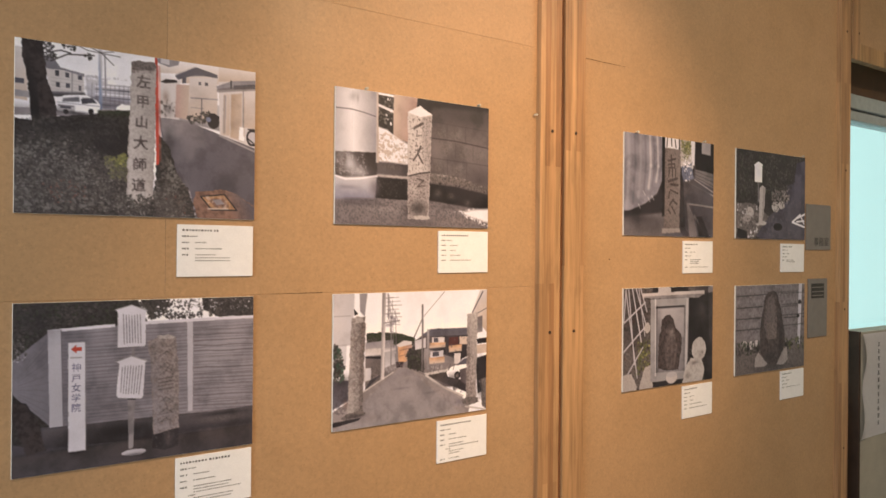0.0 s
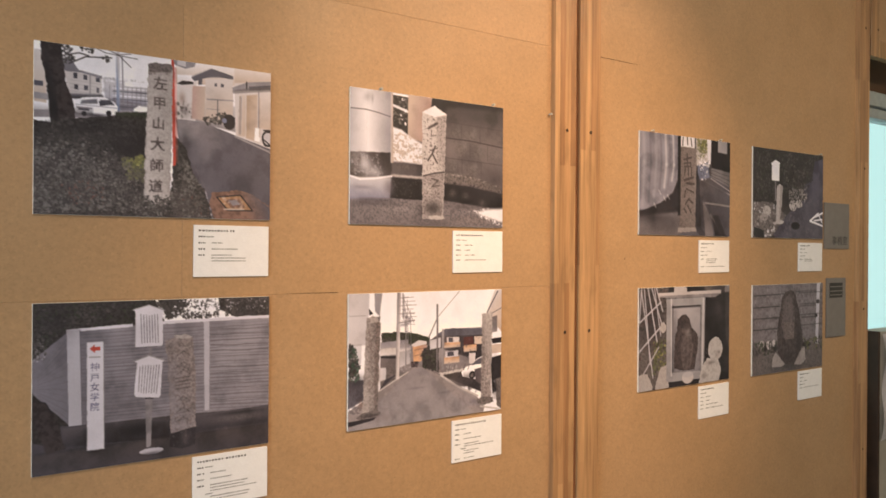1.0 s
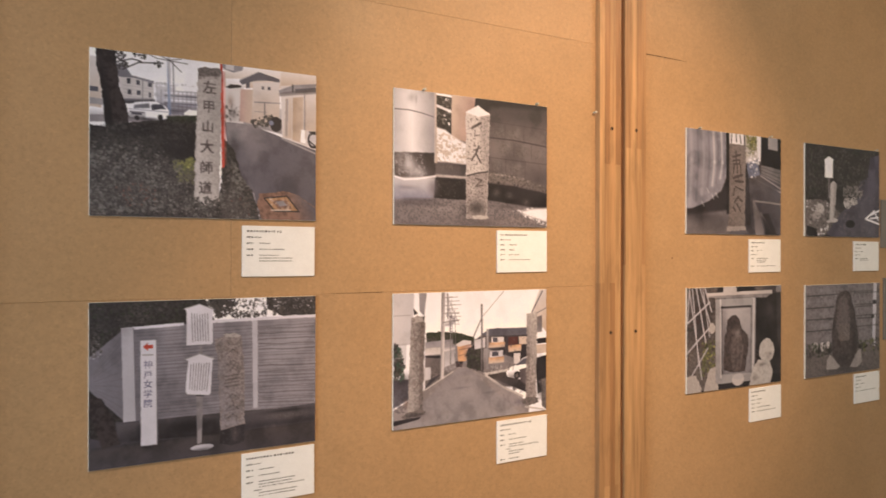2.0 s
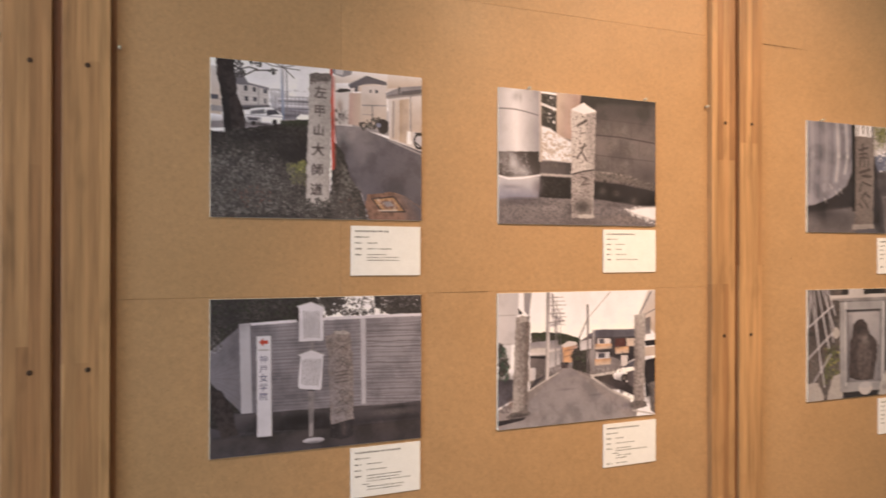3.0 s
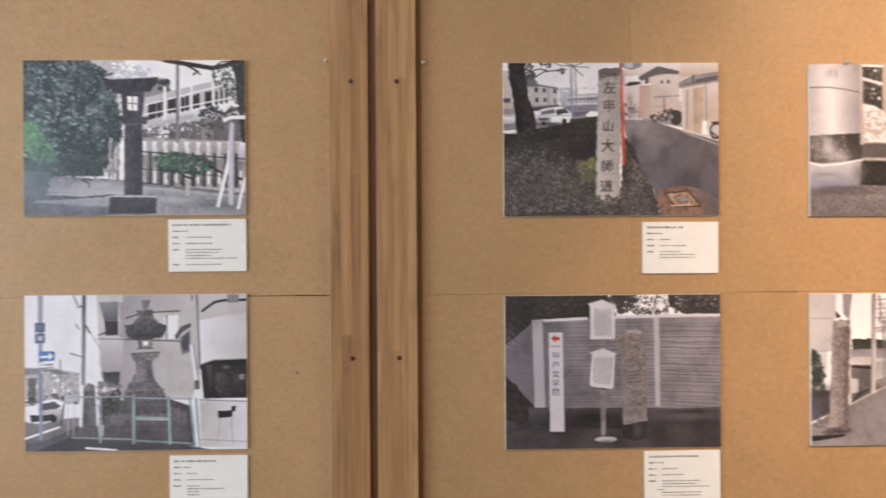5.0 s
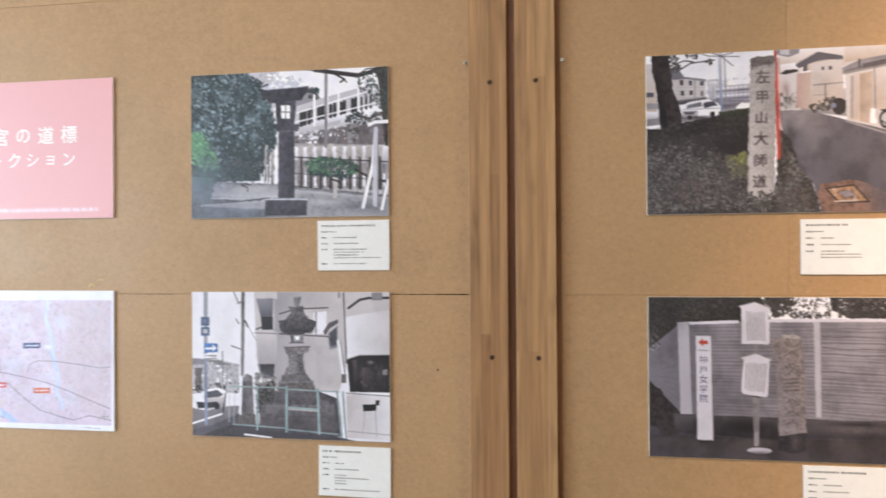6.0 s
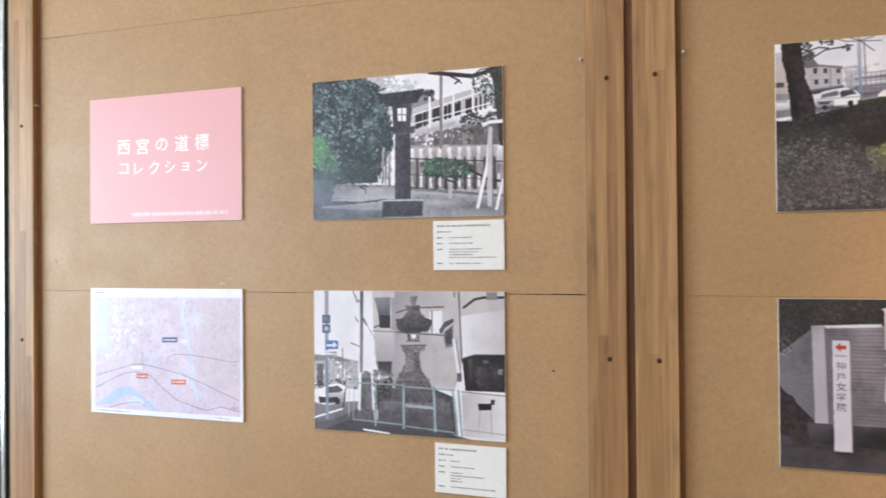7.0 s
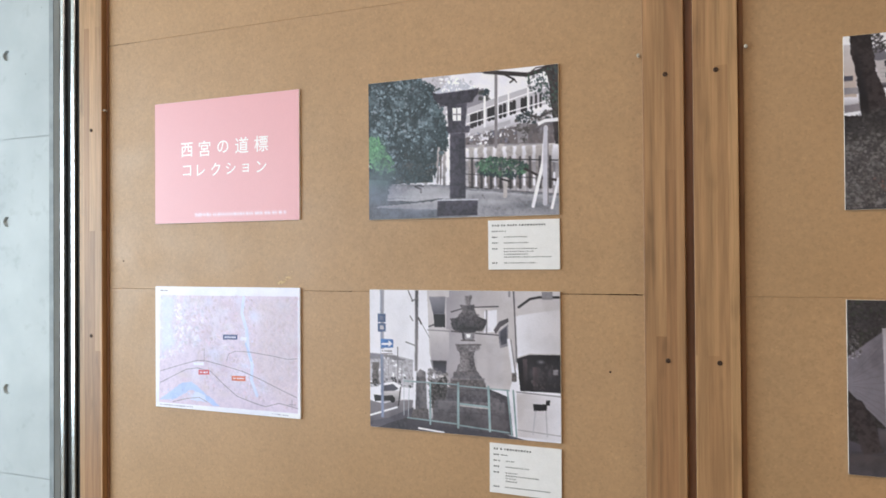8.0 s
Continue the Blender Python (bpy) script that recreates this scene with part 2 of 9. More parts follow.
def guide_rail():
    """Two bright upright bars of aluminium with dark seals between, beside the concrete."""
    rail = tagged(empty("guide_rail", (-1.81, 0.0, 0.0)), "upright double aluminium guide rail with dark seals beside concrete", "rail", kind="structure")
    part("backing", box(-0.058, 0.052, 0.022, 0.12, 0, ZC), RUBBER, rail)
    for x in (-0.0175, 0.0210):
        bm = box(x - 0.0074, x + 0.0074, -0.006, 0.021, 0, ZC, 0.0045, 3)
        part("rail_bar", bm, ALU, rail, "bright aluminium bar")
    part("seal", box(-0.0098, 0.0132, 0.004, 0.021, 0, ZC, 0.002), RUBBER, rail, "black rubber seal")
    part("seal", box(0.0288, 0.050, 0.002, 0.021, 0, ZC, 0.002), RUBBER, rail, "black rubber seal")
    return rail


guide_rail()

# ---- the chipboard partition panels ----
PROUD, STILE, STILE_WIDE = 0.017, 0.0735, 0.0765
SCREW_MESH = mesh_of("screw", turned([(0.0046, 0.0), (0.0046, -0.0008), (0.0030, -0.0014), (0.0016, -0.0002), (0.0004, -0.0001)], 10), SCREW)
PIN_MESH = mesh_of("push_pin", turned([(0.0010, 0.002), (0.0010, -0.003), (0.0032, -0.004), (0.0021, -0.006), (0.0023, -0.009), (0.0036, -0.0105), (0.0034, -0.012), (0.0014, -0.0128)], 12), PIN)
SCREW_Z = [0.273, 0.801, 1.329, 1.857, 2.385, 2.913]
ROWS_Z = [0.0, 0.21, 0.83, 1.45, 2.072, 2.694, ZC]


def partition(x0, x1, splits, label, rows=ROWS_Z):
    """A panel: chipboard pieces between two upright laminated stiles that stand proud."""
    panel = tagged(empty("partition_panel", (x0, 0, 0)), label, "partition panel", "row of partition panels", "structure")
    w = x1 - x0
    for k, (z0, z1) in enumerate(zip(rows, rows[1:])):
        cuts = [STILE_WIDE - 0.012] + [c - x0 for c in splits.get(k, ())] + [w - STILE + 0.012]
        for a, b in zip(cuts, cuts[1:]):
            part("board", box(a + 0.0002, b - 0.0002, 0, 0.018, z0 + 0.00015, z1 - 0.00015, 0.0004), CHIP, panel)
    for sx, wide in ((0, STILE_WIDE), (w - STILE, STILE)):
        stile = part("stile", box(0, wide, -PROUD, 0.032, 0, ZC, 0.0016, 2), PINE, panel, "laminated pine upright", (sx, 0, 0))
        for z in SCREW_Z:
            shared("screw", SCREW_MESH, stile, (0.040 + random.uniform(-0.002, 0.002), -PROUD - 0.0002, z + random.uniform(-0.002, 0.002)))
    # brown strip that puts the shade beside the upright into colour
    part("edge_strip", box(STILE_WIDE + 0.0002, STILE_WIDE + 0.0092, -0.0035, -0.0002, 0, ZC, 0.0012), SHADE_STRIP, panel, "dark brown strip standing in for the shaded gap beside the upright")
    part("backing_frame", box(0.005, w - 0.005, 0.034, 0.07, 0, ZC), GROOVE, panel)
    return panel


partition(-1.752, -0.2600, {}, "tan chipboard partition panel with pine uprights beside concrete")
partition(-0.2445, 1.2530, {3: (0.249,), 4: (0.249,)}, "tan chipboard partition panel under a warm spotlight")
partition(1.2670, 2.7710, {}, "tan chipboard partition panel beside the office window", (0.0, ZC))
for x in (-0.2522, 1.2600):
    structure("trim", box(x - 0.0075, x + 0.0068, -0.007, 0.033, 0, ZC), PINE_DARK, "dark stained strip in the joint between panels", "trim")

# small wear on the boards
def scuff(x, z, size, n):
    bm = bmesh.new()
    for k in range(n):
        cx, cz = x + size * (k / n - 0.5) + random.uniform(-0.002, 0.002), z + size * 0.5 * (k / n - 0.5) + random.uniform(-0.003, 0.003)
        r = size * random.uniform(0.06, 0.16)
        bm.faces.new([bm.verts.new((cx + r * random.uniform(0.5, 1.2) * math.cos(a), -0.0006 - 0.00002 * k, cz + r * random.uniform(0.4, 1.0) * math.sin(a))) for a in (math.tau * j / 7 for j in range(7))])
    bmesh.ops.recalc_face_normals(bm, faces=bm.faces)
    tagged(part("scuff_mark", bm, SCUFF), "pale scuffed patch on the chipboard", "scuff mark", kind="structure")


scuff(-1.135, 1.474, 0.034, 9)
scuff(-1.118, 1.492, 0.012, 4)
HOLE_MESH = mesh_of("nail_hole", turned([(0.0022, 0.0), (0.0022, -0.0004), (0.0012, -0.0005)], 8), GROOVE)
for x, z in ((-0.400, 1.302), (-1.62, 1.52), (1.46, 1.52)):
    tagged(shared("nail_hole", HOLE_MESH, None, (x, 0, z)), "small dark nail hole in the chipboard", "nail hole", "nail holes in the boards", "structure")
for x, z in ((-0.341, 1.901), (-0.154, 1.897), (-1.673, 1.906), (1.172, 1.895)):
    tagged(shared("push_pin", PIN_MESH, None, (x, 0, z)), "clear plastic push pin stuck in the chipboard", "push pin", "push pins in the boards")

def crack(x0, x1, z, thick):
    """A chipped stretch of a board joint: a ragged dark sliver."""
    bm, n = bmesh.new(), 26
    top, low = [], []
    for k in range(n + 1):
        f = k / n
        x = x0 + (x1 - x0) * f
        h = thick * (0.25 + 0.75 * f) * random.uniform(0.4, 1.0)
        top.append(bm.verts.new((x, -0.0007, z + h * random.uniform(0.3, 0.7))))
        low.append(bm.verts.new((x, -0.0007, z - h * random.uniform(0.3, 0.7))))
    for k in range(n):
        bm.faces.new((low[k], low[k + 1], top[k + 1], top[k]))
    bmesh.ops.solidify(bm, geom=bm.faces[:], thickness=0.0003)
    bmesh.ops.recalc_face_normals(bm, faces=bm.faces)
    tagged(part("joint_crack", bm, GROOVE), "dark chipped crack along a board joint", "crack", kind="structure")


crack(-0.495, -0.336, 1.4505, 0.0028)
crack(-1.10, -0.96, 1.4500, 0.0012)
crack(1.52, 1.345, 2.0720, 0.0026)
crack(-1.56, -1.676, 2.0720, 0.0022)
crack(0.46, 0.575, 1.4500, 0.0013)

# ---- the office window beyond the last panel ----
WX0, WX1 = 2.80, 4.9
transom = tagged(empty("transom_panel", (2.812, 0, 2.297)), "chipboard transom panel in a pine frame over the office window", "transom panel", kind="structure")
part("stile", box(0, 0.058, -0.002, 0.03, 0, ZC - 2.297, 0.0015), PINE, transom)
part("rail", box(0.0585, WX1 - 2.812, -0.002, 0.03, 0, 0.066, 0.0015), timber("laminated_pine_rail", (146, 108, 72), (186, 148, 104)), transom)
part("board", box(0.055, WX1 - 2.812, 0.008, 0.026, 0.062, ZC - 2.297), CHIP, transom)
shared("screw", SCREW_MESH, transom, (0.050, -0.0022, 0.105))
structure("lintel", box(WX0 + 0.005, WX1, 0.12, 0.30, 2.212, 2.42), BLANK, "dark brown lintel board over the office window", "lintel")
window = tagged(empty("window_1", (3.036, 0.12, 1.0)), "bright office window in a grey metal frame", "window", kind="structure")
part("window_frame", box(-0.2, WX1 - 3.036, -0.004, 0.10, 1.152, 1.2115, 0.003), ALU_GREY, window, "pale grey metal head of the frame")
part("window_frame", box(-0.2, WX1 - 3.036, 0.012, 0.09, 1.106, 1.148, 0.003), ALU_GREY, window, "grey metal sash rail")
part("window_frame", box(-0.2, WX1 - 3.036, 0.02, 0.09, -0.06, 0.0, 0.003), ALU_GREY, window, "grey metal lower rail")
pane = part("pane", box(-0.2, WX1 - 3.036, 0.045, 0.051, 0.0, 1.108), GLASS, window, "clear glass pane")
pane.visible_shadow = False
structure("backdrop", box(2.0, 5.15, 0.50, 0.52, 0.3, 2.9), OUTSIDE, "bright blank daylight beyond the office window", "backdrop")
structure("wall_office", box(2.6, WX1, 0.125, 0.2, 0, 0.94), PLASTER, "plain painted wall below the office window", "wall")
structure("wall_end", box(WX1, X1, 0.0, 0.3, 0, ZC), PLASTER, "plain painted wall beyond the office window", "wall")


def signboard_stand():
    """A grey stand with a dark side; a curled paper notice hangs on its front."""
    stand = tagged(empty("reception_stand", (2.950, 0.03, 0)), "grey laminate stand with dark side below the office window", "stand")
    part("body", box(0.012, 1.0, 0.0, 0.085, 0, 1.224, 0.002), CABINET, stand, "pale grey front panel")
    part("side_panel", box(-0.004, 0.0115, -0.002, 0.085, 0, 1.226, 0.001), CABINET_SIDE, stand, "dark brown side panel")
    return stand


signboard_stand()


def notice():
    """A sheet whose free edge curls away, with a column of unreadable characters."""
    bm = bmesh.new()
    w, top, bottom, n = 0.62, 1.216, 0.793, 18
    cols = []
    for i in range(7):
        u = i / 6
        col = []
        for k in range(n + 1):
            v = k / n
            z = top + (bottom - top) * v
            curl = 0.016 * (1 - u) ** 4 * math.sin(v * 5.0 + 0.6) ** 2
            col.append(bm.verts.new((w * (u ** 1.6) + 0.010 * (1 - u) ** 3 * math.sin(v * 4.4), -0.004 - curl, z)))
        cols.append(col)
    for a, b in zip(cols, cols[1:]):
        for k in range(n):
            bm.faces.new((a[k], b[k], b[k + 1], a[k + 1]))
    bmesh.ops.solidify(bm, geom=bm.faces[:], thickness=0.0004)
    bmesh.ops.recalc_face_normals(bm, faces=bm.faces)
    sheet = tagged(part("paper_notice", bm, PAPER, at=(2.963, 0.03, 0)), "white paper notice with curled edge on the stand", "notice")
    for k in range(12):
        z = 1.176 - 0.0295 * k
        glyph = bmesh.new()
        for j in range(3):
            a = random.uniform(0.004, 0.010)
            add_box(glyph, 0.137 - a, 0.137 + a, -0.0075, -0.0068, z - 0.0065 * j - 0.0024, z - 0.0065 * j)
        add_box(glyph, 0.1355, 0.1385, -0.0076, -0.0069, z - 0.0155, z)
        part("character_bar", glyph, TONER, sheet)
    return sheet


notice()

# ---- prints ----
def field(rng, rows, cols, grain):
    """Smooth noise between 0 and 1 on a grid; grain is the size of its largest spots in cells."""
    total, weight = np.zeros((rows, cols), np.float32), 0.0
    amp = 1.0
    while grain >= 1.5 and amp > 0.1:
        a, b = int(rows / grain) + 3, int(cols / grain) + 3
        knots = rng.random((a, b)).astype(np.float32)
        y, x = np.arange(rows) / grain + rng.random(), np.arange(cols) / grain + rng.random()
        i, j = y.astype(int), x.astype(int)
        fy, fx = y - i, x - j
        fy, fx = (fy * fy * (3 - 2 * fy))[:, None], (fx * fx * (3 - 2 * fx))[None, :]
        i, j = np.minimum(i, a - 2)[:, None], np.minimum(j, b - 2)[None, :]
        top = knots[i, j] * (1 - fx) + knots[i, j + 1] * fx
        low = knots[i + 1, j] * (1 - fx) + knots[i + 1, j + 1] * fx
        total += amp * (top * (1 - fy) + low * fy)
        weight += amp
        amp *= 0.62
        grain *= 0.5
    return np.clip((total / weight - 0.5) * 1.7 + 0.5, 0, 1)


def smear(a, radius):
    """The array softened along its first two axes, the window a triangle of that radius in cells."""
    r = int(round(radius))
    if r < 1:
        return a
    for axis in (0, 1):
        for _ in range(2):
            pad = [(r, r) if k == axis else (0, 0) for k in range(a.ndim)]
            s = np.cumsum(np.pad(a, pad, mode="edge"), axis=axis, dtype=np.float64)
            zero = np.zeros_like(np.take(s, [0], axis=axis))
            s = np.concatenate((zero, s), axis=axis)
            n, width = a.shape[axis], 2 * r + 1
            a = ((np.take(s, range(width, width + n), axis=axis) - np.take(s, range(0, n), axis=axis)) / width).astype(np.float32)
    return a


class Board:
    """A print on foam board 6 mm thick. Its picture is brushed cell by cell on a fine sheet. Places run 0 to 1 across and down."""

    def __init__(self, name, x, z, w, h, label, category, group, ground, thick=0.0048, cell=0.00132, soft=0.6, density=1.0, plain_inks=False):
        self.w, self.h, self.soft, self.density, self.plain_inks = w, h, soft, density, plain_inks
        self.root = tagged(empty(name, (x, -0.0002, z)), label, category, group)
        part("backing_board", box(0, w, -thick, 0, -h, 0, 0.0006), FOAM, self.root, "white foam board")
        self.letters, self.depth = [], thick + 0.0002
        self.nx, self.ny = round(w / cell), round(h / cell)
        self.cols, self.rows = self.nx * 2, self.ny * 2
        self.mm = cell * 500.0
        rng = np.random.default_rng(len(bpy.data.objects))
        self.rng = rng
        self.fields = [field(rng, self.rows, self.cols, g / self.mm) for g in (42, 16, 7, 3.2)]
        self.warp = [field(rng, self.rows, self.cols, 9 / self.mm) - 0.5 for _ in range(2)]
        self.sheet = np.zeros((self.rows, self.cols, 3), np.float32)
        self.u = ((np.arange(self.cols) + 0.5) / self.cols).astype(np.float32)[None, :]
        self.v = ((np.arange(self.rows) + 0.5) / self.rows).astype(np.float32)[:, None]
        self.poly(ground, (-0.1, -0.1), (1.1, -0.1), (1.1, 1.1), (-0.1, 1.1))

    def window(self, u0, v0, u1, v1):
        a, b = max(0, int(u0 * self.cols) - 1), min(self.cols, int(u1 * self.cols) + 2)
        c, d = max(0, int(v0 * self.rows) - 1), min(self.rows, int(v1 * self.rows) + 2)
        return (slice(c, d), slice(a, b)) if a < b and c < d else None

    def tint(self, m, win):
        """The ink's colour over a window, mottled at its own size."""
        if self.plain_inks:
            return np.array(m.c, np.float32)
        k = 0 if m.size < 30 else 1 if m.size < 75 else 2 if m.size < 140 else 3
        f = self.fields[k][win][:, :, None]
        c, c2 = np.array(m.c, np.float32), np.array(m.c2, np.float32)
        even = min(m.c) > 150
        return c + (c2 - c) * np.clip((0.56 - f) * 3.0, 0, 1) * (0.5 if even else 0.7) + c * (0.02 if even else 0.16) * (f - 0.5)

    def lay(self, colour, mask, win):
        a = mask[:, :, None]
        self.sheet[win] += (colour - self.sheet[win]) * a

    def inside(self, pts, win, ragged):
        u, v = np.broadcast_arrays(self.u[:, win[1]], self.v[win[0], :])
        amp = 0.009 if ragged else 0.002
        u = u + self.warp[0][win] * amp
        v = v + self.warp[1][win] * amp
        hit = np.zeros(u.shape, bool)
        for (a, b), (c, d) in zip(pts, pts[1:] + pts[:1]):
            if b != d:
                hit ^= ((b > v) != (d > v)) & (u < (c - a) * (v - b) / (d - b) + a)
        return hit.astype(np.float32)

    def poly(self, m, *pts, feather=0.0, alpha=1.0):
        """A filled outline; feather softens its edge, as a share of the width."""
        pts = self.past_rim(pts)
        us, vs = [p[0] for p in pts], [p[1] for p in pts]
        g = feather * 2.2 + 0.012
        win = self.window(min(us) - g, min(vs) - g * 1.4, max(us) + g, max(vs) + g * 1.4)
        if win:
            mask = smear(self.inside(tuple(pts), win, m.ragged), feather * self.cols * 0.5)
            self.lay(self.tint(m, win), mask * alpha, win)

    @staticmethod
    def past_rim(pts):
        """Corners that lie on the rim, pushed out past it."""
        return tuple(tuple(-0.06 if c < 0.013 else 1.06 if c > 0.987 else c for c in p) for p in pts)

    def rect(self, m, u0, v0, u1, v1):
        self.poly(m, (u0, v0), (u1, v0), (u1, v1), (u0, v1))

    def line(self, m, width, *pts, alpha=1.0, feather=0.0):
        """A stroke along the points; width as a share of the print's width."""
        ratio = self.h / self.w
        for (u0, v0), (u1, v1) in zip(pts, pts[1:]):
            g = width + feather * 2
            win = self.window(min(u0, u1) - g, min(v0, v1) - g / ratio, max(u0, u1) + g, max(v0, v1) + g / ratio)
            if not win:
                continue
            dx, dy = u1 - u0, (v1 - v0) * ratio
            px, py = self.u[:, win[1]] - u0, (self.v[win[0], :] - v0) * ratio
            s = np.clip((px * dx + py * dy) / max(dx * dx + dy * dy, 1e-9), 0, 1)
            away = np.hypot(px - s * dx, py - s * dy)
            edge = 1.2 / self.cols + feather
            self.lay(self.tint(m, win), np.clip(0.5 + (width / 2 - away) / edge, 0, 1) * alpha, win)

    def soft_spot(self, m, centre, ru, rv, alpha=0.6, turn=0.0):
        """A patch that fades out evenly from its middle."""
        g = max(ru, rv) * 1.5
        win = self.window(centre[0] - g, centre[1] - g, centre[0] + g, centre[1] + g)
        if win:
            x, y = self.u[:, win[1]] - centre[0], self.v[win[0], :] - centre[1]
            c, s = math.cos(turn), math.sin(turn)
            r2 = ((x * c + y * s) / ru) ** 2 + ((y * c - x * s) / rv) ** 2
            self.lay(self.tint(m, win), np.exp(-1.6 * r2) * alpha * (r2 < 2.2), win)

    def disc(self, m, centre, ru, rv):
        self.poly(m, *[(centre[0] + ru * math.cos(a), centre[1] + rv * math.sin(a)) for a in (math.tau * k / 18 for k in range(18))])

    def speckle(self, m, share, grain, alpha, *outline):
        """Fine spots of an ink over an outline: stone grain, gravel, worn paint. grain: 0 coarse to 3 fine."""
        us, vs = [p[0] for p in outline], [p[1] for p in outline]
        win = self.window(min(us), min(vs), max(us), max(vs))
        if win:
            f = np.roll(self.fields[grain], 37 + 11 * grain, axis=1)[win]
            spots = np.clip((np.quantile(f, share) - f) * 9 + 0.3, 0, 1)
            self.lay(self.tint(m, win), smear(self.inside(tuple(outline), win, True), 2) * spots * alpha, win)

    def dabs(self, inks, count, size, *outline):
        """Small leaf-like touches strewn inside an outline, each with its own tone."""
        us, vs = [p[0] for p in outline], [p[1] for p in outline]
        ratio = self.w / self.h
        inks = sorted(inks, key=lambda m: sum(m.c))
        done = tries = 0
        while done < count and tries < count * 12:
            tries += 1
            u, v = random.uniform(min(us), max(us)), random.uniform(min(vs), max(vs))
            inside = False
            for (a, b), (c, d) in zip(outline, outline[1:] + outline[:1]):
                if (b > v) != (d > v) and u < (c - a) * (v - b) / (d - b) + a:
                    inside = not inside
            if not inside:
                continue
            done += 1
            r, turn, thin = size * random.uniform(0.3, 1.0), random.uniform(0, math.tau), random.uniform(0.3, 0.8)
            clump = 0.5 + 0.75 * noise.noise(Vector((u * 11, v * 8, self.w))) + random.uniform(-0.4, 0.4)
            m = inks[max(0, min(len(inks) - 1, int(clump * len(inks))))]
            win = self.window(u - r * 1.2, v - r * 1.2 * ratio, u + r * 1.2, v + r * 1.2 * ratio)
            if not win:
                continue
            x, y = self.u[:, win[1]] - u, (self.v[win[0], :] - v) / ratio
            c, s = math.cos(turn), math.sin(turn)
            p, q = (x * c + y * s) / r, (y * c - x * s) / (r * thin)
            mask = np.clip((1.0 - p * p - q * q) * 1.8, 0, 1) * (0.85 if m.name.startswith(LEAFY) else 0.38)
            tone = np.array(m.c, np.float32) * (1.0 + random.uniform(-0.16, 0.16) - 0.13 * np.clip(q, -1, 1))[:, :, None]
            self.lay(tone, mask, win)

    @staticmethod
    def between(quad, s, t):
        (a, b, c, d) = [Vector(p) for p in quad]
        p = a.lerp(b, s).lerp(d.lerp(c, s), t)
        return (p.x, p.y)

    def stripes(self, m, count, width, *quad):
        """Level lines across a four-cornered field."""
        for k in range(count):
            t = (k + 0.5) / count
            self.line(m, width * random.uniform(0.5, 1.2), *[self.between(quad, s / 5, t + random.uniform(-0.12, 0.12) / count) for s in range(6)], alpha=random.uniform(0.5, 1.0))

    def blend(self, a, b, count, across, *quad, alpha=1.0, feather=0.003):
        """A soft passage from one ink to another over a four-cornered field."""
        quad = self.past_rim(quad)
        us, vs = [p[0] for p in quad], [p[1] for p in quad]
        win = self.window(min(us) - 0.015, min(vs) - 0.015, max(us) + 0.015, max(vs) + 0.015)
        if not win:
            return
        (u0, v0), (u1, v1) = [self.between(quad, *st) for st in (((0, 0.5), (1, 0.5)) if across else ((0.5, 0), (0.5, 1)))]
        du, dv = u1 - u0, v1 - v0
        f = np.clip(((self.u[:, win[1]] - u0) * du + (self.v[win[0], :] - v0) * dv) / max(du * du + dv * dv, 1e-9), 0, 1)[:, :, None]
        colour = self.tint(INK[a], win) * (1 - f) + self.tint(INK[b], win) * f
        self.lay(colour, smear(self.inside(quad, win, INK[a].ragged), feather * self.cols * 0.5) * alpha, win)

    def columns(self, m, count, *quad):
        """Upright columns of unreadable characters as bars."""
        for k in range(count):
            s, t = (k + 0.5) / count, random.uniform(0.0, 0.06)
            while t < 0.97:
                e = min(t + random.uniform(0.02, 0.06), 0.99)
                self.line(m, 0.0034, self.between(quad, s, t), self.between(quad, s, e), alpha=random.uniform(0.5, 0.95))
                t = e + 0.026

    def word_bars(self, m, tall, a, b):
        """A row of unreadable characters as bars."""
        u = a[0]
        while u < b[0]:
            e = min(u + tall * random.uniform(0.45, 0.95), b[0])
            v = a[1] + (b[1] - a[1]) * (u - a[0]) / (b[0] - a[0])
            h = tall * self.w / self.h * random.uniform(0.75, 1.0)
            self.rect(m, u, v - h / 2, e, v + h / 2)
            u = e + tall * (0.18 if random.random() < 0.85 else 0.7)

    def outline_of(self, char, tall, centre):
        data = bpy.data.curves.new("character", "FONT")
        data.body, data.size = char, 1.0
        ob = new("character", data)
        bpy.context.view_layer.update()
        raw = bpy.data.meshes.new_from_object(ob.evaluated_get(bpy.context.evaluated_depsgraph_get()))
        bpy.data.objects.remove(ob)
        bpy.data.curves.remove(data)
        xs, ys = [v.co.x for v in raw.vertices], [v.co.y for v in raw.vertices]
        size = tall * self.h / 0.93
        cx, cy = (max(xs) + min(xs)) / 2, (max(ys) + min(ys)) / 2
        for v in raw.vertices:
            x, y = v.co.x, v.co.y
            v.co = Vector((centre[0] * self.w + (x - cx) * size, 0, -centre[1] * self.h + (y - cy) * size))
        return raw, size

    def glyph(self, char, m, tall, centre, bold=0.0):
        """A raised printed character."""
        raw, size = self.outline_of(char, tall, centre)
        bm = bmesh.new()
        for k, (sx, sz) in enumerate(((0, 0), (1, 0), (-1, 0), (0, 1), (0, -1)) if bold else ((0, 0),)):
            raw.transform(Matrix.Translation((sx * bold * size, -0.000004 * k, sz * bold * size)))
            bm.from_mesh(raw)
            raw.transform(Matrix.Translation((-sx * bold * size, 0.000004 * k, -sz * bold * size)))
        bpy.data.meshes.remove(raw)
        self.letters.append(mesh_of("character", bm, m.solid()))

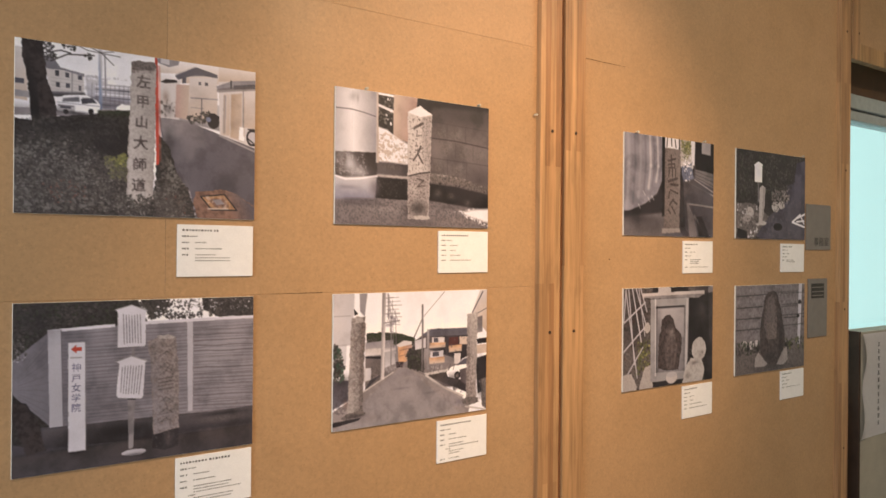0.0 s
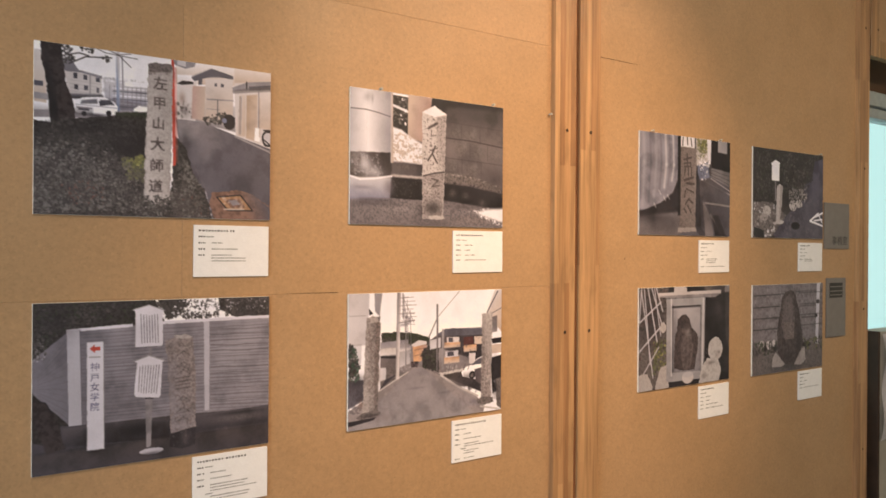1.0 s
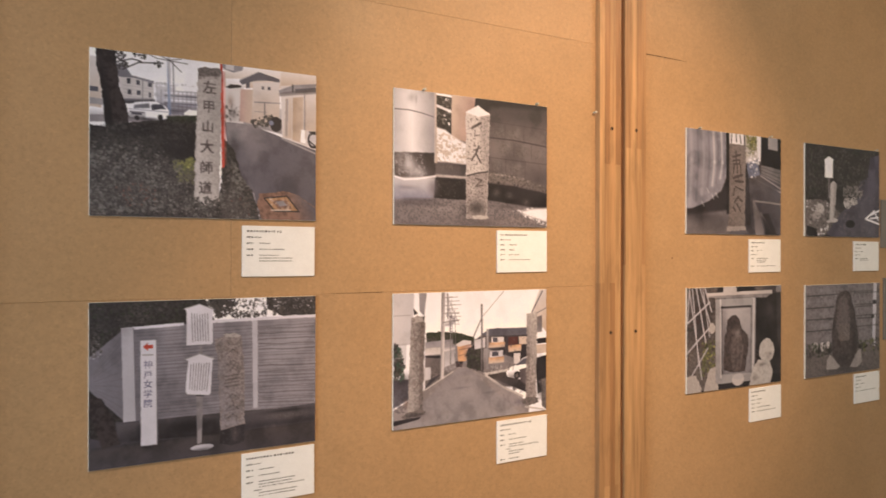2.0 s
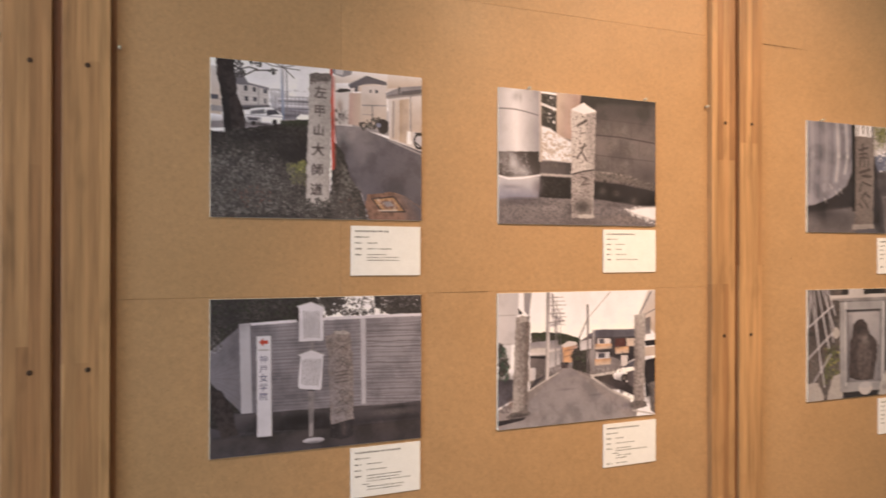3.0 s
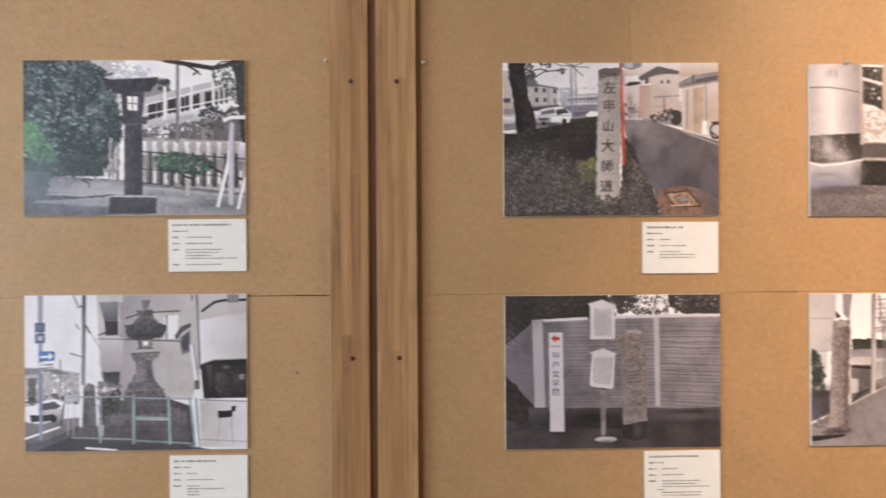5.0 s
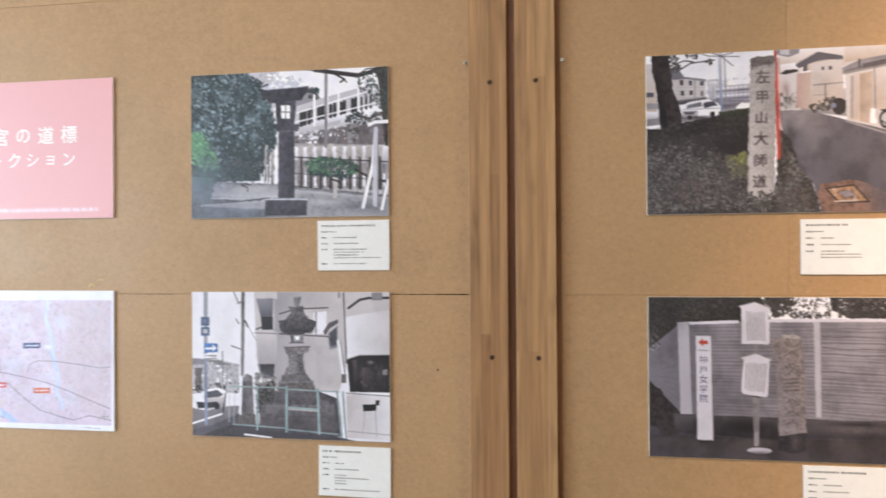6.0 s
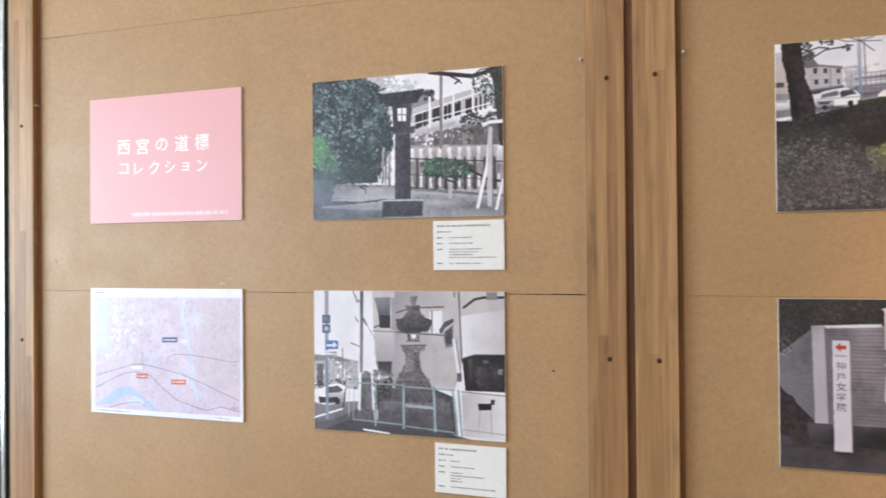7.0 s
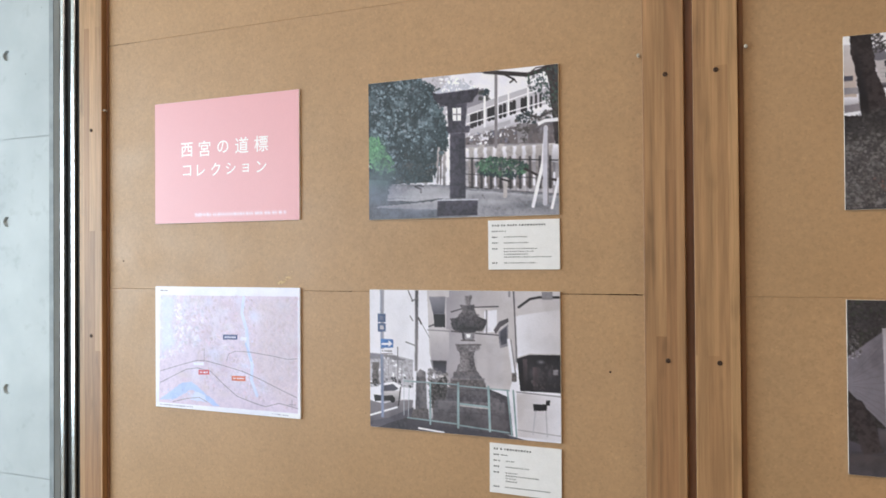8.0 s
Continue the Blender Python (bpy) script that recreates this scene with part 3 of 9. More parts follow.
    def painted(self, char, m, tall, centre, alpha=0.9, light=None, swell=0):
        """A character within the photograph: cut into stone (with a lit lower edge) or lettered on a post."""
        raw, size = self.outline_of(char, tall, centre)
        half = tall * 0.75
        win = self.window(centre[0] - half, centre[1] - half, centre[0] + half, centre[1] + half)
        u, v = np.broadcast_arrays(self.u[:, win[1]], self.v[win[0], :])
        mask = np.zeros(u.shape, np.float32)
        raw.calc_loop_triangles()
        for tri in raw.loop_triangles:
            pts = [(raw.vertices[k].co.x / self.w, -raw.vertices[k].co.z / self.h) for k in tri.vertices]
            hit = np.zeros(u.shape, bool)
            for (a, b), (c, d) in zip(pts, pts[1:] + pts[:1]):
                if b != d:
                    hit ^= ((b > v) != (d > v)) & (u < (c - a) * (v - b) / (d - b) + a)
            mask[hit] = 1.0
        bpy.data.meshes.remove(raw)
        if swell:
            mask = np.clip(smear(mask, swell) * 2.4, 0, 1)
        if light:
            self.lay(self.tint(light, win), np.roll(np.roll(mask, 2, axis=0), 2, axis=1) * 0.6, win)
        worn = 1.0 if light is None else 0.55 + 0.6 * self.fields[2][win]
        self.lay(self.tint(m, win), np.clip(mask * alpha * worn, 0, 1), win)

    def finish(self, name="print"):
        s = self.sheet.reshape(self.ny, 2, self.nx, 2, 3).mean(axis=(1, 3))
        if self.soft:
            k = 0.25 * self.soft
            for axis in (0, 1):
                s = s * (1 - 2 * k / 1.5) + (np.roll(s, 1, axis) + np.roll(s, -1, axis)) * (k / 1.5)
        if not self.plain_inks:
            s = s + 0.32 * (s - smear(s, 1)) + 0.12 * (s - smear(s, 14))
            drift = field(self.rng, self.ny, self.nx, 60 / self.mm)[:, :, None]
            s = s * (0.97 + 0.06 * drift) + self.rng.normal(0, 1.6, s.shape[:2] + (1,))
        s = np.clip((s * 0.925 * self.density + 11) * np.array((0.99, 0.98, 1.045)), 2, 252) / 255
        linear = np.where(s <= 0.04045, s / 12.92, ((s + 0.055) / 1.055) ** 2.4)
        x = np.linspace(0.0004, self.w - 0.0004, self.nx)
        z = -np.linspace(0.0004, self.h - 0.0004, self.ny)
        xx, zz = np.meshgrid(x, z)
        co = np.stack((xx, np.full_like(xx, -self.depth), zz), axis=-1).reshape(-1, 3)
        i = np.arange((self.ny - 1) * (self.nx - 1))
        i = i // (self.nx - 1) * self.nx + i % (self.nx - 1)
        quads = np.stack((i, i + self.nx, i + self.nx + 1, i + 1), axis=-1)
        me = bpy.data.meshes.new(name)
        me.vertices.add(len(co))
        me.vertices.foreach_set("co", co.ravel())
        me.loops.add(quads.size)
        me.loops.foreach_set("vertex_index", quads.ravel())
        me.polygons.add(len(quads))
        me.polygons.foreach_set("loop_start", np.arange(0, quads.size, 4))
        me.update(calc_edges=True)
        layer = me.color_attributes.new("ink", "FLOAT_COLOR", "POINT")
        layer.data.foreach_set("color", np.concatenate((linear, np.ones_like(linear[:, :, :1])), axis=-1).astype(np.float32).ravel())
        me.materials.append(PRINT)
        ob = new(name, me)
        ob.parent = self.root
        for raw in self.letters:
            char = new("character", raw)
            char.parent, char.location = self.root, (0, -self.depth - 0.00015, 0)
        return self.root


def caption(x, z, title, rows, lean=0.0):
    """A small card: a heading and bullet lines, all as plain bars. rows: the lengths of the lines behind each bullet."""
    card = tagged(empty("caption_card", (x, -0.0002, z)), "small white caption card with lines of print below a picture", "caption card", "caption cards")
    card.rotation_euler = (0, radians(lean), 0)
    part("card", box(0, 0.148, -0.004, 0, -0.1, 0, 0.0005), PAPER, card, "white card")

    def bars(name, u, length, v, tall):
        bm, end = bmesh.new(), u + length
        while u < end - 0.0005:
            a = random.uniform(0.55, 1.0) * tall
            h = tall * random.uniform(0.75, 1.0) / 2
            add_box(bm, u, min(u + a, end), -0.0042, -0.0039, v - h, v + h)
            u += a + tall * (0.62 if random.random() < 0.88 else 1.2)
        tagged(part(name, bm, TONER, card), kind="stuff")

    bars("heading", 0.009, title * 0.148, -0.0107, 0.0042)
    v = -0.0107
    for lines in rows:
        v -= 0.0118
        part("bullet", box(0.0085, 0.0115, -0.0042, -0.0039, v - 0.0013, v + 0.0013), TONER, card)
        bars("text_line", 0.0125, 0.009, v, 0.0033)
        for k, length in enumerate(lines):
            if k:
                v -= 0.0056
            bars("text_line", 0.034 if length > 0.11 else 0.024, length * 0.148, v, 0.0025)
    return card


def print_surface():
    """Satin photographic paper over the brushed inks, with a fine paper grain."""
    m, tree, b = material("photographic_print", 0.36, 0.0, 0.42)
    ink = tree.nodes.new("ShaderNodeVertexColor")
    ink.layer_name = "ink"
    vec = coords(tree)
    grain = ramp(tree, noise_tex(tree, vec, 700.0, 2.0), (0.3, grey(0.96)), (0.7, grey(1.03)))
    tree.links.new(mix(tree, ink.outputs[0], grain), b.inputs["Base Color"])
    tree.links.new(ramp(tree, noise_tex(tree, vec, 14.0), (0.3, grey(0.32)), (0.7, grey(0.42))), b.inputs["Roughness"])
    return m


PRINT = print_surface()
LEAFY = ("leaf", "green", "trunk", "white")
TEXTURED = ("leaf", "green", "stone", "granite", "trunk", "pavement", "fig", "carved", "lantern", "k_", "rust", "orange", "ground", "block", "map")
RAGGED = ("leaf", "green", "stone", "trunk", "granite", "ground", "pavement", "fig", "rust", "map_pale", "map_blue")


class Ink:
    """A printing ink: two tones and the size of their mottling."""

    def __init__(self, name, c, c2, size):
        self.name, self.c, self.c2, self.size, self.ragged = name, c, c2, size if name.startswith(TEXTURED) else 12, name.startswith(RAGGED)

    def solid(self):
        return plain("ink_" + self.name, self.c, self.c2, self.size, rough=0.36)


def between_inks(a, b, f):
    """The ink a share f of the way from one ink to another."""
    a, b = INK[a], INK[b]
    return Ink(a.name, tuple(x + (y - x) * f for x, y in zip(a.c, b.c)), tuple(x + (y - x) * f for x, y in zip(a.c2, b.c2)), a.size + (b.size - a.size) * f)


# printing inks: two tones each, and the size of their mottling
INK = {}
for name, c, c2, size in (
    ("sky", (246, 244, 243), (240, 238, 237), 9), ("white", (248, 246, 245), (238, 236, 235), 40), ("haze_wall", (198, 194, 194), (180, 176, 178), 60),
    ("wall_light", (212, 205, 200), (196, 188, 183), 35), ("wall_grey", (152, 147, 147), (134, 129, 130), 60), ("tan_wall", (200, 182, 166), (184, 166, 150), 40), ("wood_tan", (182, 160, 138), (166, 146, 126), 40),
    ("pinkish", (178, 150, 140), (164, 136, 126), 40), ("roof", (92, 90, 98), (76, 74, 82), 60), ("roof_pale", (142, 138, 142), (122, 118, 124), 60),
    ("asphalt", (96, 92, 99), (82, 78, 86), 90), ("asphalt_light", (142, 135, 136), (130, 124, 126), 80), ("asphalt_dark", (72, 68, 74), (58, 55, 60), 90),
    ("asphalt_dark2", (78, 70, 68), (62, 56, 56), 90), ("road", (146, 137, 134), (134, 126, 124), 50), ("dark", (50, 46, 50), (38, 35, 39), 80), ("dark2", (44, 40, 44), (32, 29, 33), 60),
    ("black", (40, 37, 40), (30, 28, 31), 80), ("glass", (86, 84, 92), (66, 64, 72), 60), ("brown_glass", (88, 74, 76), (66, 56, 60), 60), ("pole", (138, 132, 132), (112, 107, 108), 70),
    ("trunk", (60, 52, 53), (42, 37, 39), 120), ("leaf_dark", (57, 53, 53), (42, 39, 40), 160), ("leaf_mid", (82, 78, 74), (62, 59, 57), 160), ("leaf_pale", (116, 113, 108), (92, 90, 86), 160),
    ("leaf_red", (112, 72, 64), (86, 56, 52), 160), ("leaf_green", (104, 108, 70), (78, 84, 54), 160), ("leaf_yellow", (148, 146, 88), (120, 118, 70), 160), ("leaf_green_dark", (58, 64, 50), (44, 49, 40), 160),
    ("leaf_blue", (82, 98, 102), (60, 74, 78), 160), ("leaf_blue_dark", (46, 58, 62), (32, 42, 46), 160), ("leaf_blue_pale", (132, 150, 154), (104, 122, 126), 160),
    ("green", (62, 82, 70), (46, 62, 53), 160), ("green_mid", (82, 118, 90), (64, 96, 72), 160), ("green_bright", (112, 168, 120), (90, 142, 98), 160), ("green_soft", (92, 140, 108), (74, 124, 92), 120),
    ("haze_green", (84, 108, 106), (72, 94, 94), 30), ("haze_blue", (124, 130, 150), (104, 108, 128), 80), ("haze_dark", (88, 84, 98), (70, 66, 80), 40),
    ("stone", (170, 162, 156), (142, 134, 129), 150), ("stone_light", (196, 189, 182), (172, 164, 158), 150), ("stone_dark", (112, 104, 101), (88, 82, 80), 150), ("stone_mid", (136, 130, 130), (112, 107, 108), 120),
    ("stone_pale", (206, 202, 196), (178, 174, 168), 100), ("stone_brown", (140, 129, 125), (116, 107, 104), 160), ("stone_brown2", (118, 106, 101), (94, 85, 82), 160), ("stone_steps", (108, 104, 106), (84, 80, 84), 120),
    ("carved", (88, 78, 76), (70, 62, 62), 150), ("granite", (214, 207, 201), (186, 178, 173), 330), ("granite_dark", (148, 139, 136), (124, 116, 114), 330),
    ("stone_lantern", (116, 109, 109), (92, 86, 87), 140), ("stone_lantern2", (148, 141, 139), (120, 114, 113), 140), ("stone_lantern_dark", (78, 73, 76), (58, 54, 57), 140),
    ("lantern", (58, 55, 65), (43, 41, 50), 130), ("lantern_mid", (84, 80, 90), (66, 63, 72), 130), ("lantern_light", (202, 204, 208), (176, 178, 184), 90),
    ("rust", (132, 102, 88), (110, 85, 74), 110), ("orange", (166, 130, 98), (148, 114, 84), 110), ("red", (184, 76, 62), (166, 64, 53), 60), ("dark_red", (84, 52, 50), (64, 42, 42), 60),
    ("orange_house", (200, 156, 118), (178, 136, 102), 60), ("dark_house", (92, 84, 86), (66, 60, 64), 60), ("wall_shadow", (112, 103, 102), (92, 85, 86), 50), ("wall_shadow2", (92, 86, 88), (72, 67, 70), 60),
    ("mortar", (62, 56, 58), (48, 44, 46), 80), ("pavement", (124, 117, 118), (98, 92, 95), 180), ("pavement2", (148, 141, 140), (122, 116, 116), 180), ("metal_light", (208, 206, 208), (186, 184, 188), 30),
    ("metal_mid", (166, 163, 168), (142, 140, 146), 40), ("metal_dark", (106, 100, 106), (80, 75, 82), 50), ("metal_blue", (152, 152, 168), (122, 122, 140), 50),
    ("fence", (137, 132, 136), (123, 118, 123), 25), ("fence_line", (101, 96, 101), (88, 83, 88), 60), ("fence_pale", (186, 182, 184), (172, 168, 170), 40), ("fence_shade", (117, 113, 119), (103, 99, 105), 40),
    ("pale_post", (206, 203, 206), (186, 183, 187), 40), ("pale_rail", (190, 196, 194), (170, 178, 176), 40), ("navy", (70, 66, 98), (58, 54, 84), 90), ("text_grey", (82, 78, 85), (66, 62, 70), 200),
    ("sheet", (147, 145, 154), (126, 125, 135), 30), ("sheet_light", (187, 185, 191), (169, 167, 174), 30), ("sheet_dark", (104, 102, 112), (86, 83, 93), 40), ("pave_blue", (86, 81, 92), (69, 66, 76), 60),
    ("wood_grey", (117, 115, 117), (97, 94, 98), 60), ("wood_pale", (174, 172, 172), (147, 144, 145), 50), ("box_back", (136, 133, 137), (114, 111, 115), 30), ("shade", (96, 92, 96), (76, 72, 77), 50),
    ("fig_dark", (80, 71, 71), (60, 52, 54), 110), ("fig_mid", (105, 94, 93), (84, 76, 76), 110), ("block_pale", (125, 118, 119), (103, 97, 99), 90), ("block_mid", (101, 95, 97), (82, 78, 80), 90),
    ("building_shade", (170, 163, 164), (158, 151, 153), 30), ("ground_grey", (130, 129, 132), (108, 107, 111), 90), ("ground_light", (190, 189, 190), (166, 165, 167), 60), ("ground_dark", (94, 98, 102), (76, 80, 84), 80),
    ("c_white", (212, 208, 211), (202, 198, 202), 40), ("c_post", (182, 178, 182), (168, 164, 169), 40), ("k_dark", (88, 84, 88), (68, 65, 69), 110), ("k_mid", (118, 113, 115), (96, 92, 95), 120), ("pole_blue", (140, 150, 172), (120, 130, 152), 60), ("sign_blue", (92, 108, 140), (76, 92, 124), 60), ("sign_bright", (86, 132, 190), (70, 114, 172), 60), ("rail_green", (150, 172, 169), (130, 152, 149), 70),
    ("pink", (240, 178, 175), (236, 171, 169), 12), ("pink_dark", (214, 140, 150), (206, 132, 142), 30), ("title", (252, 246, 248), (248, 242, 244), 30),
    ("map_paper", (246, 247, 252), (240, 242, 248), 20), ("map_pink", (226, 212, 224), (212, 198, 216), 110), ("map_rose", (212, 186, 198), (196, 172, 188), 220), ("map_tan", (216, 202, 200), (200, 188, 192), 220),
    ("map_white", (240, 240, 248), (228, 230, 242), 80), ("map_pale", (220, 228, 246), (208, 218, 240), 60), ("map_grey", (174, 168, 186), (154, 150, 172), 160), ("map_blue", (192, 210, 242), (176, 198, 236), 60),
    ("map_line", (136, 124, 140), (116, 106, 124), 100), ("label_blue", (84, 92, 140), (74, 82, 130), 60), ("label_red", (212, 84, 88), (200, 74, 80), 60), ("label_orange", (224, 122, 88), (214, 110, 78), 60),
):
    INK[name] = Ink(name, c, c2, size)

# ---- the photographs, the title board and the map ----
# colour photograph of a carved stone guidepost beside a hedge and lane
pic = Board('photograph', 0.0, 1.897, 0.42, 0.297, 'colour photograph of a carved stone guidepost beside a hedge and lane', 'photograph', 'mounted photographs', INK['sky'])
pic.blend('haze_wall', 'wall_grey', 4, False, (0.517, 0.272), (1.001, 0.236), (1.001, 0.485), (0.517, 0.341))
pic.blend('sky', 'white', 4, False, (0.068, -0.010), (0.476, -0.003), (0.476, 0.160), (0.068, 0.155))
pic.blend('sky', 'tan_wall', 4, False, (0.557, 0.016), (0.840, 0.005), (0.840, 0.116), (0.558, 0.150))
pic.blend('wall_light', 'tan_wall', 3, False, (0.000, 0.050), (0.048, 0.050), (0.048, 0.355), (0.000, 0.342))
pic.poly(INK['glass'], (0.000, 0.228), (0.034, 0.231), (0.034, 0.260), (0.000, 0.260))
pic.poly(INK['wall_grey'], (0.000, 0.292), (0.053, 0.301), (0.053, 0.337), (0.000, 0.335))
pic.blend('white', 'wall_grey', 3, False, (0.000, 0.353), (0.058, 0.358), (0.058, 0.415), (0.000, 0.435))
pic.poly(INK['wall_light'], (0.112, 0.150), (0.178, 0.141), (0.254, 0.168), (0.254, 0.286), (0.129, 0.300))
pic.poly(INK['roof_pale'], (0.104, 0.086), (0.136, 0.081), (0.166, 0.143), (0.254, 0.161), (0.257, 0.179), (0.178, 0.156), (0.112, 0.157))
pic.poly(INK['glass'], (0.146, 0.160), (0.161, 0.161), (0.161, 0.194), (0.146, 0.192))
pic.poly(INK['glass'], (0.183, 0.166), (0.199, 0.168), (0.199, 0.197), (0.184, 0.195))
pic.poly(INK['glass'], (0.231, 0.175), (0.247, 0.176), (0.247, 0.202), (0.231, 0.200))
pic.poly(INK['glass'], (0.149, 0.228), (0.164, 0.230), (0.164, 0.259), (0.149, 0.257))
pic.poly(INK['glass'], (0.186, 0.228), (0.201, 0.230), (0.201, 0.255), (0.186, 0.257))
pic.poly(INK['glass'], (0.234, 0.233), (0.244, 0.236), (0.244, 0.265), (0.234, 0.266))
pic.line(INK['wall_grey'], 0.0050, (0.209, 0.159), (0.209, 0.276))
pic.blend('roof_pale', 'dark', 3, False, (0.131, 0.285), (0.257, 0.271), (0.267, 0.303), (0.131, 0.314))
pic.dabs((between_inks('roof_pale', 'haze_wall', 0.55), INK['haze_wall'], between_inks('wall_grey', 'haze_wall', 0.55),), 240, 0.0127, (0.257, 0.168), (0.436, 0.164), (0.436, 0.349), (0.318, 0.360), (0.267, 0.296))
pic.line(INK['haze_wall'], 0.0052, (0.318, 0.179), (0.431, 0.176))
pic.line(INK['roof_pale'], 0.0052, (0.318, 0.234), (0.431, 0.233))
pic.line(INK['roof_pale'], 0.0052, (0.318, 0.294), (0.431, 0.293))
pic.dabs((INK['roof_pale'], between_inks('wall_grey', 'roof_pale', 0.55),), 40, 0.0104, (0.331, 0.214), (0.431, 0.203), (0.431, 0.342), (0.331, 0.352))
pic.blend('haze_wall', 'metal_blue', 3, False, (0.262, 0.190), (0.440, 0.185), (0.440, 0.350), (0.270, 0.350), alpha=0.75)
pic.poly(INK['white'], (0.345, 0.175), (0.440, 0.172), (0.440, 0.200), (0.345, 0.205))
for k in range(3):
    pic.line(INK['white'], 0.006, (0.300, 0.225 + 0.045 * k), (0.440, 0.215 + 0.048 * k), alpha=0.8)
    pic.line(INK['glass'], 0.005, (0.300, 0.243 + 0.045 * k), (0.440, 0.235 + 0.048 * k), alpha=0.7)
for k in range(9):
    pic.line(INK['metal_dark'], 0.003, (0.285 + 0.018 * k, 0.21), (0.285 + 0.018 * k, 0.34), alpha=0.45)
pic.poly(INK['metal_dark'], (0.262, 0.290), (0.440, 0.300), (0.440, 0.365), (0.262, 0.365), feather=0.006, alpha=0.6)
pic.blend('pole_blue', 'haze_wall', 3, True, (0.308, -0.005), (0.321, -0.003), (0.326, 0.363), (0.313, 0.365))
pic.line(INK['roof_pale'], 0.0052, (0.334, 0.028), (0.339, 0.306))
pic.poly(INK['asphalt_light'], (0.000, 0.406), (0.436, 0.349), (0.437, 0.394), (0.000, 0.449))
pic.poly(INK['white'], (0.146, 0.356), (0.151, 0.326), (0.181, 0.301), (0.262, 0.285), (0.303, 0.310), (0.318, 0.338), (0.313, 0.383), (0.267, 0.402), (0.204, 0.401), (0.156, 0.391))
pic.blend('white', 'wall_grey', 4, False, (0.151, 0.348), (0.221, 0.341), (0.221, 0.399), (0.156, 0.391))
pic.poly(INK['glass'], (0.242, 0.313), (0.287, 0.301), (0.298, 0.325), (0.247, 0.342))
pic.poly(INK['glass'], (0.166, 0.365), (0.206, 0.364), (0.206, 0.379), (0.166, 0.379))
pic.disc(INK['dark'], (0.186, 0.396), 0.0100, 0.0146)
pic.disc(INK['dark'], (0.282, 0.382), 0.0103, 0.0185)
pic.poly(INK['white'], (0.381, 0.339), (0.402, 0.315), (0.436, 0.319), (0.436, 0.352), (0.381, 0.354))
pic.poly(INK['glass'], (0.178, 0.318), (0.235, 0.302), (0.240, 0.330), (0.172, 0.340), feather=0.002, alpha=0.75)
pic.poly(INK['glass'], (0.248, 0.305), (0.288, 0.300), (0.305, 0.328), (0.250, 0.334), feather=0.002)
pic.line(INK['metal_dark'], 0.0060, (0.160, 0.362), (0.215, 0.362), alpha=0.8)
pic.line(INK['metal_mid'], 0.0040, (0.155, 0.345), (0.315, 0.345), alpha=0.8)
pic.soft_spot(INK['dark'], (0.230, 0.398), 0.080, 0.012, 0.8)
for k in range(4):
    pic.line(INK['wall_grey'], 0.0030, (0.132, 0.205 + 0.022 * k), (0.255, 0.212 + 0.020 * k), alpha=0.35)
pic.poly(INK['trunk'], (0.014, -0.002), (0.097, -0.004), (0.107, 0.114), (0.116, 0.203), (0.146, 0.345), (0.156, 0.442), (0.063, 0.472), (0.058, 0.336), (0.038, 0.177))
pic.blend('black', 'trunk', 4, True, (0.031, 0.003), (0.068, 0.001), (0.092, 0.459), (0.063, 0.472))
pic.line(INK['trunk'], 0.0049, (0.097, 0.072), (0.166, 0.041), (0.203, 0.050))
pic.line(INK['trunk'], 0.0049, (0.129, 0.111), (0.191, 0.059), (0.292, 0.045))
pic.line(INK['trunk'], 0.0025, (0.203, -0.016), (0.267, 0.019), (0.396, 0.031))
pic.line(INK['trunk'], 0.0025, (0.229, -0.027), (0.318, 0.020), (0.370, 0.005))
pic.line(INK['trunk'], 0.0026, (0.318, 0.020), (0.370, 0.087))
pic.dabs((INK['leaf_dark'], between_inks('leaf_mid', 'leaf_dark', 0.22),), 60, 0.0098, (0.097, 0.007), (0.129, -0.005), (0.154, 0.090), (0.104, 0.122))
pic.dabs((INK['leaf_dark'],), 25, 0.0100, (0.166, 0.004), (0.229, -0.012), (0.221, 0.033), (0.178, 0.032))
pic.dabs((INK['leaf_dark'],), 14, 0.0102, (0.252, 0.044), (0.282, 0.032), (0.282, 0.076), (0.257, 0.080))
pic.poly(INK['leaf_dark'], (0.000, 0.442), (0.055, 0.466), (0.156, 0.428), (0.318, 0.390), (0.437, 0.356), (0.437, 0.673), (0.429, 0.944), (0.531, 0.865), (0.580, 0.664), (0.628, 0.719), (0.698, 0.851), (0.732, 0.998), (0.000, 1.000))
pic.blend('leaf_green_dark', 'leaf_dark', 4, False, (0.308, 0.369), (0.436, 0.349), (0.437, 0.416), (0.308, 0.413))
pic.dabs((between_inks('leaf_mid', 'leaf_dark', 0.22), INK['leaf_dark'], between_inks('black', 'leaf_dark', 0.22),), 900, 0.0144, (0.000, 0.449), (0.423, 0.388), (0.424, 0.956), (0.000, 0.993))
pic.blend('black', 'leaf_dark', 4, False, (0.293, 0.515), (0.429, 0.504), (0.429, 0.628), (0.293, 0.637))
pic.dabs((INK['leaf_dark'], between_inks('black', 'leaf_dark', 0.22),), 200, 0.0120, (0.019, 0.465), (0.423, 0.410), (0.424, 0.617), (0.267, 0.639), (0.068, 0.551))
pic.dabs((between_inks('leaf_mid', 'leaf_pale', 0.22), INK['leaf_pale'], between_inks('leaf_dark', 'leaf_pale', 0.22),), 800, 0.0120, (0.000, 0.556), (0.293, 0.589), (0.424, 0.711), (0.429, 0.944), (0.000, 0.996))
